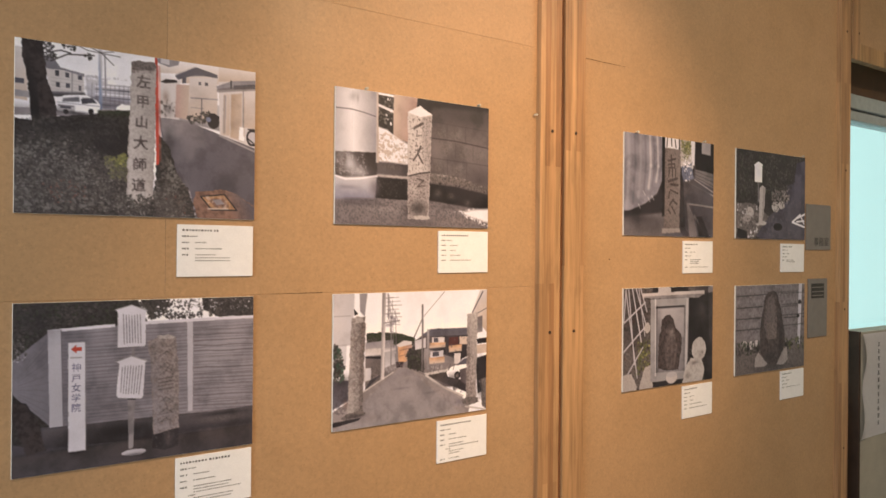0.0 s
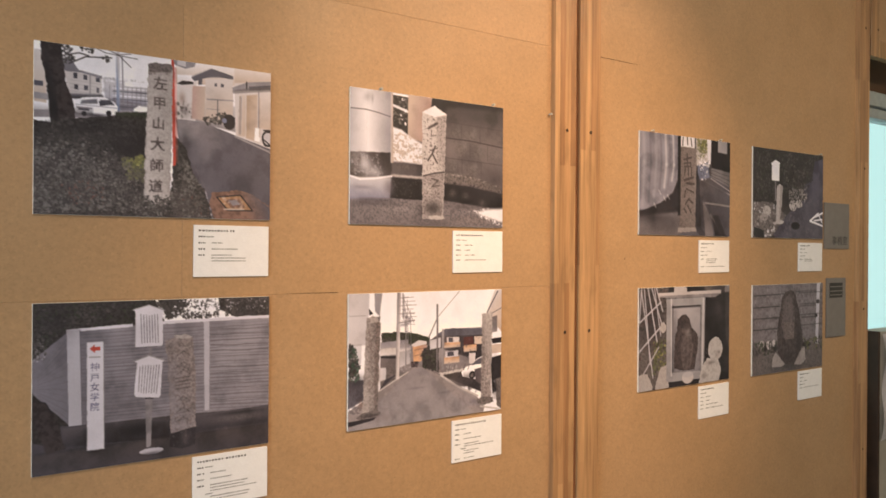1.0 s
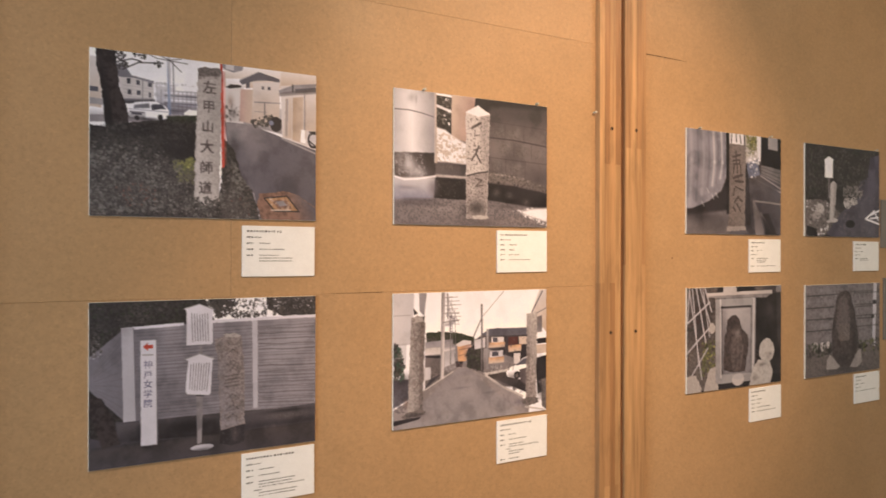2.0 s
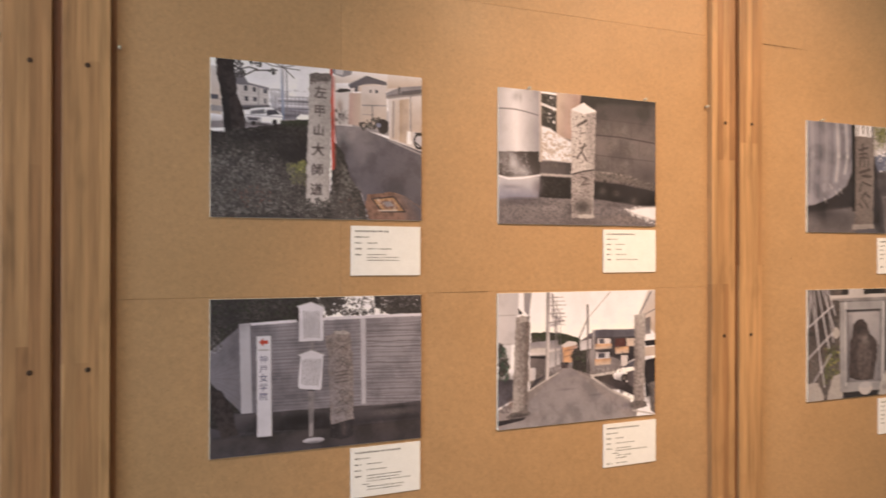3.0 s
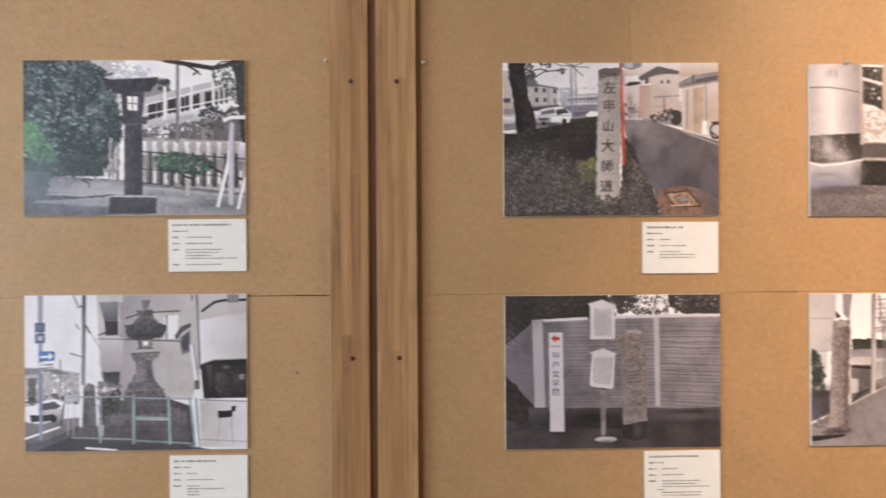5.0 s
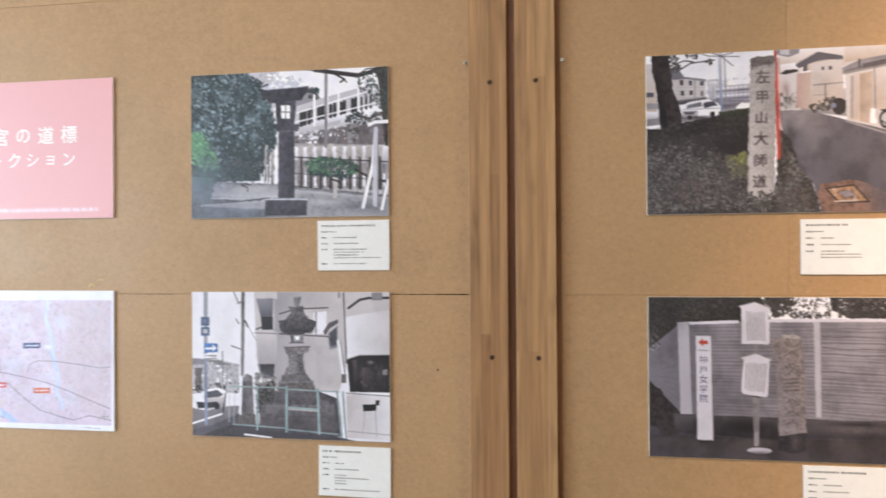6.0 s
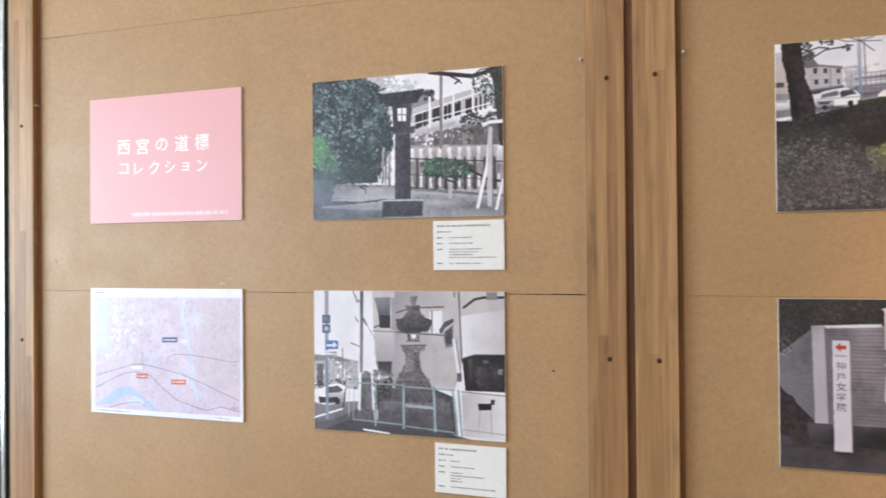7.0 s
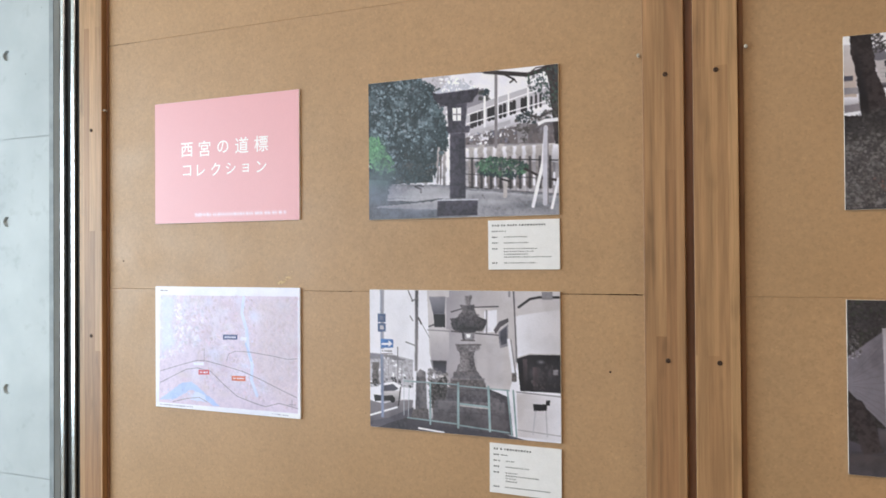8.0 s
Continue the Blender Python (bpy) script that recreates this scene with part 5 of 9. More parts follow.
pic.line(INK['mortar'], 0.0090, (0.448, 0.612), (0.520, 0.585), (0.582, 0.572), alpha=0.8)
pic.line(INK['carved'], 0.0080, (0.500, 0.628), (0.543, 0.640), (0.505, 0.690), (0.552, 0.680), alpha=0.75)
pic.poly(INK['stone_light'], (0.478, 0.918), (0.578, 0.915), (0.590, 0.940), (0.490, 0.950), feather=0.003)
pic.finish()

# photograph of wooden noticeboards and a stone guidepost before a white fence
pic = Board('photograph', 0.0, 1.447, 0.42, 0.297, 'photograph of wooden noticeboards and a stone guidepost before a white fence', 'photograph', 'mounted photographs', INK['leaf_dark'])
pic.poly(INK['leaf_dark'], (-0.000, -0.000), (1.000, 0.000), (1.000, 0.153), (0.133, 0.163), (0.010, 0.434), (0.001, 0.556))
pic.dabs((between_inks('leaf_mid', 'black', 0.22), INK['black'], between_inks('leaf_green_dark', 'black', 0.22),), 512, 0.0110, (-0.000, -0.000), (0.462, 0.008), (0.451, 0.146), (0.133, 0.155), (0.020, 0.404), (0.002, 0.403))
pic.poly(INK['sky'], (0.457, 0.008), (1.000, 0.000), (1.000, 0.144), (0.521, 0.149))
pic.poly(INK['leaf_dark'], (0.462, 0.008), (0.626, 0.007), (0.591, 0.094), (0.532, 0.125), (0.514, 0.067))
pic.dabs((INK['leaf_dark'], between_inks('leaf_mid', 'leaf_dark', 0.22),), 192, 0.0097, (0.474, 0.008), (0.638, 0.004), (0.591, 0.103), (0.520, 0.130))
pic.poly(INK['leaf_dark'], (0.747, 0.004), (1.000, 0.000), (1.000, 0.127), (0.834, 0.129), (0.760, 0.075))
pic.dabs((between_inks('leaf_dark', 'leaf_mid', 0.22), INK['leaf_mid'], between_inks('black', 'leaf_mid', 0.22),), 256, 0.0102, (0.686, 0.006), (1.000, 0.000), (1.000, 0.127), (0.784, 0.124))
pic.dabs((INK['leaf_dark'],), 80, 0.0092, (0.591, 0.103), (0.760, 0.084), (0.760, 0.126), (0.603, 0.130))
pic.dabs((INK['wall_grey'], between_inks('leaf_mid', 'wall_grey', 0.55),), 30, 0.0051, (0.001, 0.203), (0.040, 0.236), (0.035, 0.313), (0.002, 0.318))
pic.poly(INK['fence_shade'], (0.010, 0.403), (0.133, 0.171), (0.141, 0.726), (0.016, 0.542))
pic.stripes(INK['fence_line'], 12, 0.0020, (0.020, 0.412), (0.133, 0.179), (0.136, 0.710), (0.021, 0.543))
pic.poly(INK['asphalt_dark'], (-0.001, 0.770), (0.116, 0.863), (0.211, 0.892), (1.002, 0.831), (1.003, 1.000), (0.000, 1.000))
pic.blend('dark', 'asphalt_dark', 5, False, (0.013, 0.864), (1.002, 0.865), (1.000, 1.000), (0.000, 1.000))
pic.poly(INK['fence'], (0.170, 0.157), (1.000, 0.144), (1.002, 0.761), (0.652, 0.738), (0.184, 0.731))
pic.blend('fence_shade', 'fence', 4, True, (0.170, 0.165), (0.328, 0.157), (0.330, 0.733), (0.184, 0.731))
pic.stripes(INK['fence_line'], 26, 0.0032, (0.176, 0.181), (0.687, 0.170), (0.688, 0.734), (0.184, 0.724))
pic.stripes(INK['fence_line'], 26, 0.0037, (0.717, 0.158), (1.000, 0.157), (1.002, 0.752), (0.719, 0.729))
pic.poly(INK['asphalt_dark'], (0.105, 0.722), (0.546, 0.756), (1.002, 0.735), (1.002, 0.865), (0.653, 0.855), (0.466, 0.863), (0.116, 0.866))
pic.dabs((between_inks('asphalt_dark', 'wall_shadow', 0.55), INK['wall_shadow'], between_inks('stone_dark', 'wall_shadow', 0.55),), 120, 0.0127, (0.136, 0.734), (1.002, 0.752), (1.002, 0.865), (0.137, 0.835))
pic.poly(INK['black'], (0.275, 0.743), (0.442, 0.747), (0.546, 0.775), (0.541, 0.873), (0.287, 0.855))
pic.dabs((between_inks('asphalt_dark', 'dark', 0.55), INK['dark'], between_inks('asphalt', 'dark', 0.55),), 280, 0.0067, (0.007, 0.863), (1.002, 0.857), (0.996, 0.994), (0.008, 0.986))
pic.poly(INK['black'], (0.003, 0.526), (0.052, 0.577), (0.094, 0.690), (0.116, 0.855), (0.054, 0.870), (0.027, 0.713))
pic.blend('wall_shadow2', 'dark', 4, False, (0.110, 0.735), (1.000, 0.745), (1.000, 0.860), (0.110, 0.850), alpha=0.8, feather=0.008)
pic.soft_spot(INK['black'], (0.410, 0.800), 0.16, 0.05, 0.8)
pic.soft_spot(INK['stone_dark'], (0.850, 0.800), 0.14, 0.025, 0.5)
pic.soft_spot(INK['black'], (0.860, 0.765), 0.14, 0.015, 0.7)
pic.blend('asphalt_dark2', 'asphalt_dark', 4, False, (0.000, 0.880), (1.000, 0.860), (1.000, 1.000), (0.000, 1.000), alpha=0.7, feather=0.012)
pic.poly(INK['trunk'], (0.000, 0.540), (0.050, 0.585), (0.095, 0.700), (0.125, 0.860), (0.055, 0.880), (0.020, 0.720), feather=0.004)
pic.dabs((INK['leaf_mid'], INK['leaf_dark'], INK['haze_wall']), 90, 0.0070, (0.000, 0.200), (0.060, 0.220), (0.050, 0.330), (0.000, 0.340))
pic.dabs((INK['white'], INK['haze_wall']), 60, 0.0070, (0.560, 0.010), (0.660, 0.010), (0.620, 0.120), (0.540, 0.110))
pic.dabs((INK['leaf_dark'], INK['leaf_mid']), 130, 0.0080, (0.560, 0.000), (0.720, 0.020), (0.700, 0.120), (0.590, 0.125))
pic.dabs((INK['haze_wall'], INK['white']), 70, 0.0060, (0.740, 0.010), (0.990, 0.010), (0.990, 0.090), (0.800, 0.090))
pic.soft_spot(INK['fence_pale'], (0.850, 0.350), 0.16, 0.25, 0.30)
pic.soft_spot(INK['fence_line'], (0.350, 0.600), 0.20, 0.14, 0.40)
pic.poly(INK['c_white'], (0.123, 0.160), (0.383, 0.143), (0.384, 0.163), (0.128, 0.176))
pic.poly(INK['c_white'], (0.509, 0.136), (1.000, 0.127), (1.000, 0.146), (0.509, 0.155))
pic.poly(INK['c_post'], (0.126, 0.163), (0.176, 0.162), (0.189, 0.729), (0.136, 0.729))
pic.poly(INK['c_post'], (0.688, 0.153), (0.714, 0.151), (0.716, 0.726), (0.695, 0.726))
pic.line(INK['fence_line'], 0.0032, (0.176, 0.165), (0.187, 0.729))
pic.stripes(INK['metal_dark'], 17, 0.0030, (0.185, 0.200), (0.690, 0.190), (0.690, 0.725), (0.190, 0.720))
pic.stripes(INK['wall_shadow2'], 15, 0.0034, (0.720, 0.185), (1.000, 0.190), (1.000, 0.740), (0.722, 0.715))
pic.poly(INK['c_white'], (0.203, 0.242), (0.268, 0.243), (0.273, 0.888), (0.206, 0.887))
pic.line(INK['pole'], 0.0033, (0.268, 0.246), (0.273, 0.888))
pic.poly(INK['red'], (0.214, 0.281), (0.234, 0.257), (0.234, 0.271), (0.254, 0.272), (0.254, 0.295), (0.234, 0.293), (0.234, 0.308))
pic.line(INK['wall_grey'], 0.0054, (0.213, 0.331), (0.254, 0.333))
pic.painted('神', INK['navy'], 0.0506, (0.234, 0.391), 0.90)
pic.painted('戸', INK['navy'], 0.0490, (0.234, 0.453), 0.90)
pic.painted('女', INK['navy'], 0.0506, (0.234, 0.510), 0.90)
pic.painted('学', INK['navy'], 0.0490, (0.234, 0.570), 0.90)
pic.painted('院', INK['navy'], 0.0490, (0.235, 0.629), 0.90)
pic.poly(INK['pole'], (0.452, 0.289), (0.463, 0.290), (0.464, 0.350), (0.452, 0.350))
pic.poly(INK['c_white'], (0.383, 0.056), (0.451, 0.029), (0.518, 0.067), (0.509, 0.080), (0.509, 0.280), (0.504, 0.291), (0.395, 0.289), (0.394, 0.072))
pic.line(INK['wall_grey'], 0.0034, (0.383, 0.059), (0.451, 0.032), (0.518, 0.070))
pic.columns(INK['text_grey'], 7, (0.411, 0.088), (0.491, 0.086), (0.496, 0.271), (0.416, 0.271))
pic.poly(INK['pole'], (0.436, 0.600), (0.468, 0.603), (0.461, 0.911), (0.443, 0.917))
pic.line(INK['black'], 0.0091, (0.440, 0.607), (0.467, 0.610))
pic.poly(INK['c_white'], (0.384, 0.372), (0.452, 0.342), (0.521, 0.382), (0.508, 0.391), (0.501, 0.598), (0.493, 0.614), (0.397, 0.596), (0.391, 0.579), (0.402, 0.387))
pic.line(INK['wall_grey'], 0.0045, (0.384, 0.376), (0.452, 0.345), (0.521, 0.386))
pic.columns(INK['text_grey'], 8, (0.409, 0.403), (0.501, 0.402), (0.488, 0.589), (0.403, 0.572))
pic.disc(INK['c_post'], (0.464, 0.941), 0.0514, 0.0195)
pic.poly(INK['stone_brown'], (0.521, 0.264), (0.591, 0.227), (0.639, 0.246), (0.654, 0.505), (0.655, 0.822), (0.546, 0.854), (0.536, 0.495))
pic.dabs((between_inks('stone_brown2', 'stone_dark', 0.55), INK['stone_dark'], between_inks('stone_brown', 'stone_dark', 0.55),), 180, 0.0077, (0.527, 0.273), (0.639, 0.254), (0.653, 0.821), (0.544, 0.841))
pic.poly(INK['stone'], (0.556, 0.233), (0.603, 0.224), (0.639, 0.241), (0.627, 0.254), (0.568, 0.250))
pic.line(INK['carved'], 0.0070, (0.562, 0.440), (0.592, 0.426), (0.622, 0.453))
pic.line(INK['carved'], 0.0082, (0.569, 0.531), (0.628, 0.520))
pic.line(INK['carved'], 0.0082, (0.575, 0.573), (0.628, 0.566))
pic.line(INK['carved'], 0.0070, (0.564, 0.728), (0.623, 0.718))
pic.line(INK['carved'], 0.0059, (0.575, 0.771), (0.617, 0.764))
pic.line(INK['carved'], 0.0059, (0.581, 0.615), (0.605, 0.683))
pic.poly(INK['dark'], (0.546, 0.849), (0.655, 0.822), (0.651, 0.938), (0.594, 0.954), (0.541, 0.930))
pic.dabs((INK['stone_dark'], between_inks('black', 'stone_dark', 0.55),), 48, 0.0090, (0.546, 0.841), (0.653, 0.830), (0.647, 0.937), (0.547, 0.931))
pic.blend('fence', 'stone_brown', 4, True, (0.530, 0.270), (0.638, 0.250), (0.652, 0.815), (0.550, 0.845), alpha=0.6)
pic.speckle(INK['stone_brown2'], 0.22, 2, 0.55, (0.530, 0.270), (0.638, 0.250), (0.652, 0.815), (0.550, 0.845))
for k in range(4):
    pic.line(INK['carved'], 0.0050, (0.565, 0.505 + 0.022 * k), (0.628, 0.496 + 0.022 * k), alpha=0.75)
for v in (0.34, 0.41, 0.46, 0.63, 0.70, 0.76):
    pic.line(INK['carved'], 0.0050, (0.570, v + 0.02), (0.600, v - 0.008), (0.628, v + 0.022), alpha=0.55, feather=0.002)
pic.soft_spot(INK['dark'], (0.600, 0.890), 0.060, 0.050, 0.7)
pic.soft_spot(INK['stone_brown2'], (0.610, 0.880), 0.020, 0.040, 0.5)
pic.soft_spot(INK['dark'], (0.080, 0.130), 0.100, 0.100, 0.5)
pic.soft_spot(INK['pole'], (0.452, 0.760), 0.004, 0.120, 0.5)
pic.soft_spot(INK['black'], (0.464, 0.955), 0.060, 0.012, 0.5)
pic.soft_spot(INK['black'], (0.240, 0.895), 0.040, 0.010, 0.5)
pic.finish()

# photograph of a lane running between two stone gateposts and houses
pic = Board('photograph', 0.597, 1.446, 0.42, 0.297, 'photograph of a lane running between two stone gateposts and houses', 'photograph', 'mounted photographs', INK['sky'])
pic.blend('sky', 'white', 4, False, (0.187, -0.004), (0.930, 0.003), (0.932, 0.338), (0.187, 0.343))
pic.blend('wall_grey', 'wall_shadow', 4, False, (0.190, 0.369), (0.863, 0.379), (0.866, 0.783), (0.190, 0.724))
pic.blend('wall_light', 'haze_wall', 4, True, (0.000, 0.000), (0.123, -0.001), (0.115, 0.381), (0.002, 0.383))
pic.poly(INK['white'], (0.119, -0.001), (0.204, 0.000), (0.190, 0.407), (0.153, 0.342))
pic.blend('wall_grey', 'roof_pale', 3, False, (0.150, 0.003), (0.204, 0.005), (0.183, 0.175), (0.156, 0.133))
pic.line(INK['wall_grey'], 0.0033, (-0.001, 0.164), (0.102, 0.164))
pic.poly(INK['dark'], (0.119, 0.111), (0.146, 0.153), (0.123, 0.165))
pic.poly(INK['leaf_green_dark'], (0.197, 0.302), (0.290, 0.298), (0.413, 0.321), (0.499, 0.360), (0.491, 0.412), (0.197, 0.395))
pic.dabs((between_inks('leaf_mid', 'leaf_dark', 0.22), INK['leaf_dark'], between_inks('leaf_green_dark', 'leaf_dark', 0.22),), 160, 0.0137, (0.197, 0.302), (0.325, 0.300), (0.491, 0.360), (0.484, 0.411), (0.197, 0.386))
pic.blend('roof_pale', 'wall_grey', 3, False, (0.190, 0.369), (0.360, 0.361), (0.360, 0.421), (0.190, 0.419))
pic.blend('stone_light', 'wall_light', 3, False, (0.190, 0.415), (0.300, 0.418), (0.300, 0.469), (0.190, 0.470))
pic.poly(INK['dark'], (0.190, 0.470), (0.290, 0.481), (0.290, 0.502), (0.190, 0.487))
pic.blend('wall_shadow', 'stone_dark', 4, False, (0.190, 0.487), (0.286, 0.502), (0.286, 0.655), (0.190, 0.690))
pic.blend('wall_light', 'haze_wall', 3, True, (0.169, 0.561), (0.224, 0.561), (0.224, 0.650), (0.169, 0.663))
pic.dabs((between_inks('wall_grey', 'haze_wall', 0.55), INK['haze_wall'], between_inks('roof_pale', 'haze_wall', 0.55), between_inks('dark', 'haze_wall', 0.55),), 120, 0.0104, (0.293, 0.370), (0.377, 0.375), (0.378, 0.589), (0.293, 0.626))
pic.blend('wall_grey', 'haze_wall', 3, False, (0.307, 0.401), (0.370, 0.396), (0.370, 0.546), (0.307, 0.571))
pic.blend('roof_pale', 'wall_light', 2, False, (0.300, 0.418), (0.377, 0.405), (0.377, 0.439), (0.300, 0.452))
pic.poly(INK['orange_house'], (0.388, 0.414), (0.434, 0.400), (0.477, 0.393), (0.477, 0.480), (0.441, 0.538), (0.395, 0.543))
pic.blend('orange_house', 'pinkish', 3, True, (0.420, 0.407), (0.477, 0.402), (0.470, 0.531), (0.420, 0.528))
pic.poly(INK['wall_light'], (0.377, 0.405), (0.427, 0.373), (0.477, 0.385), (0.477, 0.406), (0.399, 0.423))
pic.line(INK['rust'], 0.0035, (0.399, 0.449), (0.470, 0.436))
pic.line(INK['rust'], 0.0035, (0.399, 0.492), (0.463, 0.479))
pic.poly(INK['dark'], (0.377, 0.534), (0.427, 0.537), (0.420, 0.580), (0.381, 0.577))
pic.dabs((INK['dark_red'], between_inks('haze_wall', 'dark_red', 0.55),), 20, 0.0106, (0.377, 0.534), (0.427, 0.537), (0.420, 0.571), (0.381, 0.568))
pic.poly(INK['road'], (0.399, 0.578), (0.449, 0.582), (0.557, 0.655), (0.706, 0.769), (0.820, 0.860), (0.878, 0.956), (0.859, 0.999), (0.007, 0.997), (0.004, 0.896), (0.169, 0.743), (0.290, 0.656))
pic.blend('asphalt_light', 'road', 6, False, (0.399, 0.587), (0.449, 0.590), (0.669, 0.766), (0.238, 0.728))
pic.blend('road', 'asphalt_light', 5, False, (0.203, 0.746), (0.706, 0.778), (0.851, 0.939), (0.067, 0.873))
pic.dabs((between_inks('asphalt_light', 'road', 0.55), INK['road'], between_inks('asphalt', 'road', 0.55),), 420, 0.0137, (0.186, 0.766), (0.413, 0.605), (0.557, 0.677), (0.851, 0.953), (0.414, 0.995), (0.033, 0.983))
pic.dabs((INK['road'],), 30, 0.0142, (0.395, 0.742), (0.485, 0.750), (0.478, 0.793), (0.413, 0.795))
pic.blend('asphalt_dark', 'asphalt', 4, False, (0.005, 0.633), (0.176, 0.638), (0.169, 0.743), (0.004, 0.875))
pic.dabs((between_inks('dark', 'asphalt_dark', 0.55), INK['asphalt_dark'], between_inks('stone_dark', 'asphalt_dark', 0.55),), 90, 0.0132, (0.005, 0.633), (0.085, 0.639), (0.084, 0.883), (0.004, 0.896))
pic.line(INK['stone_light'], 0.0068, (0.172, 0.739), (0.279, 0.663), (0.360, 0.610))
pic.poly(INK['asphalt_dark'], (0.221, 0.650), (0.314, 0.606), (0.272, 0.637), (0.186, 0.723))
pic.blend('asphalt_light', 'wall_grey', 5, False, (0.395, 0.590), (0.455, 0.590), (0.860, 1.000), (0.010, 1.000), alpha=0.8, feather=0.006)
for u, v, ru, rv, ink in ((0.42, 0.74, 0.07, 0.012, 'asphalt'), (0.60, 0.80, 0.05, 0.012, 'asphalt'), (0.35, 0.95, 0.22, 0.04, 'wall_grey'), (0.45, 0.66, 0.05, 0.02, 'stone'), (0.20, 0.93, 0.10, 0.04, 'wall_shadow'), (0.70, 0.93, 0.14, 0.04, 'stone_mid')):
    pic.soft_spot(INK[ink], (u, v), ru, rv, 0.4)
pic.poly(INK['leaf_dark'], (0.456, 0.444), (0.557, 0.363), (0.557, 0.633), (0.449, 0.582))
pic.dabs((between_inks('leaf_mid', 'leaf_dark', 0.22), INK['leaf_dark'], between_inks('leaf_green_dark', 'leaf_dark', 0.22),), 160, 0.0125, (0.441, 0.465), (0.557, 0.415), (0.557, 0.625), (0.456, 0.595))
pic.blend('dark_house', 'dark', 4, False, (0.477, 0.402), (0.600, 0.300), (0.863, 0.308), (0.865, 0.594))
pic.blend('roof', 'roof_pale', 4, False, (0.542, 0.341), (0.600, 0.304), (0.855, 0.312), (0.855, 0.361))
pic.poly(INK['roof'], (0.549, 0.345), (0.608, 0.305), (0.652, 0.298), (0.859, 0.317), (0.859, 0.366), (0.600, 0.357))
pic.poly(INK['haze_wall'], (0.499, 0.382), (0.571, 0.364), (0.571, 0.442), (0.499, 0.455))
pic.poly(INK['wall_light'], (0.611, 0.366), (0.697, 0.371), (0.697, 0.415), (0.612, 0.418))
pic.poly(INK['glass'], (0.622, 0.371), (0.652, 0.373), (0.652, 0.408), (0.623, 0.406))
pic.poly(INK['tan_wall'], (0.802, 0.376), (0.863, 0.379), (0.864, 0.442), (0.802, 0.438))
pic.blend('orange_house', 'tan_wall', 3, False, (0.593, 0.409), (0.704, 0.411), (0.704, 0.450), (0.593, 0.452))
pic.blend('orange_house', 'tan_wall', 3, False, (0.727, 0.443), (0.818, 0.439), (0.818, 0.493), (0.727, 0.496))
pic.blend('orange_house', 'tan_wall', 3, False, (0.594, 0.522), (0.697, 0.525), (0.698, 0.573), (0.594, 0.575))
pic.poly(INK['dark_red'], (0.727, 0.377), (0.794, 0.376), (0.795, 0.438), (0.727, 0.438))
pic.poly(INK['haze_wall'], (0.601, 0.479), (0.690, 0.476), (0.690, 0.524), (0.601, 0.527))
pic.poly(INK['glass'], (0.616, 0.484), (0.660, 0.483), (0.660, 0.518), (0.616, 0.519))
pic.dabs((INK['dark_house'], between_inks('wall_shadow', 'dark_house', 0.55),), 40, 0.0110, (0.593, 0.365), (0.856, 0.379), (0.857, 0.580), (0.601, 0.575))
pic.poly(INK['wall_light'], (0.765, 0.507), (0.810, 0.510), (0.811, 0.590), (0.765, 0.596))
pic.dabs((INK['stone_light'], between_inks('wall_grey', 'stone_light', 0.55),), 30, 0.0110, (0.601, 0.593), (0.720, 0.593), (0.720, 0.637), (0.601, 0.637))
pic.blend('asphalt_dark2', 'dark', 4, False, (0.572, 0.661), (0.743, 0.648), (0.858, 0.728), (0.858, 0.836))
pic.poly(INK['stone_light'], (0.557, 0.646), (0.720, 0.628), (0.728, 0.646), (0.579, 0.666))
pic.dabs((between_inks('asphalt_dark2', 'dark', 0.55), INK['dark'], between_inks('stone_dark', 'dark', 0.55),), 80, 0.0147, (0.587, 0.662), (0.850, 0.692), (0.851, 0.849), (0.782, 0.820))
pic.poly(INK['white'], (0.713, 0.654), (0.743, 0.617), (0.796, 0.598), (0.826, 0.556), (0.864, 0.540), (0.865, 0.738), (0.781, 0.713), (0.721, 0.690))
pic.poly(INK['glass'], (0.781, 0.606), (0.830, 0.560), (0.860, 0.549), (0.861, 0.603))
pic.blend('white', 'wall_grey', 3, False, (0.720, 0.646), (0.796, 0.643), (0.789, 0.714), (0.728, 0.691))
pic.disc(INK['black'], (0.789, 0.687), 0.0228, 0.0313)
pic.disc(INK['stone_dark'], (0.789, 0.687), 0.0114, 0.0179)
pic.poly(INK['dark_house'], (0.804, 0.643), (0.865, 0.630), (0.866, 0.783), (0.812, 0.733))
pic.line(INK['stone_light'], 0.0110, (0.572, 0.661), (0.691, 0.768), (0.828, 0.860))
pic.line(INK['wall_grey'], 0.0037, (0.565, 0.669), (0.683, 0.776), (0.820, 0.878))
pic.blend('wall_light', 'tan_wall', 4, False, (0.885, 0.202), (0.969, 0.008), (1.000, 0.009), (1.003, 0.432))
pic.line(INK['roof'], 0.0077, (0.893, 0.185), (0.969, 0.017))
pic.line(INK['roof'], 0.0039, (0.916, 0.203), (1.001, 0.153))
pic.blend('wall_shadow', 'wall_grey', 3, False, (0.920, 0.230), (0.966, 0.214), (0.968, 0.349), (0.921, 0.356))
pic.poly(INK['dark'], (0.925, 0.405), (1.003, 0.396), (1.003, 0.441), (0.933, 0.446))
pic.poly(INK['tan_wall'], (0.925, 0.455), (1.004, 0.450), (1.004, 0.523), (0.926, 0.526))
pic.poly(INK['black'], (0.918, 0.562), (1.004, 0.532), (1.006, 0.795), (0.936, 0.857))
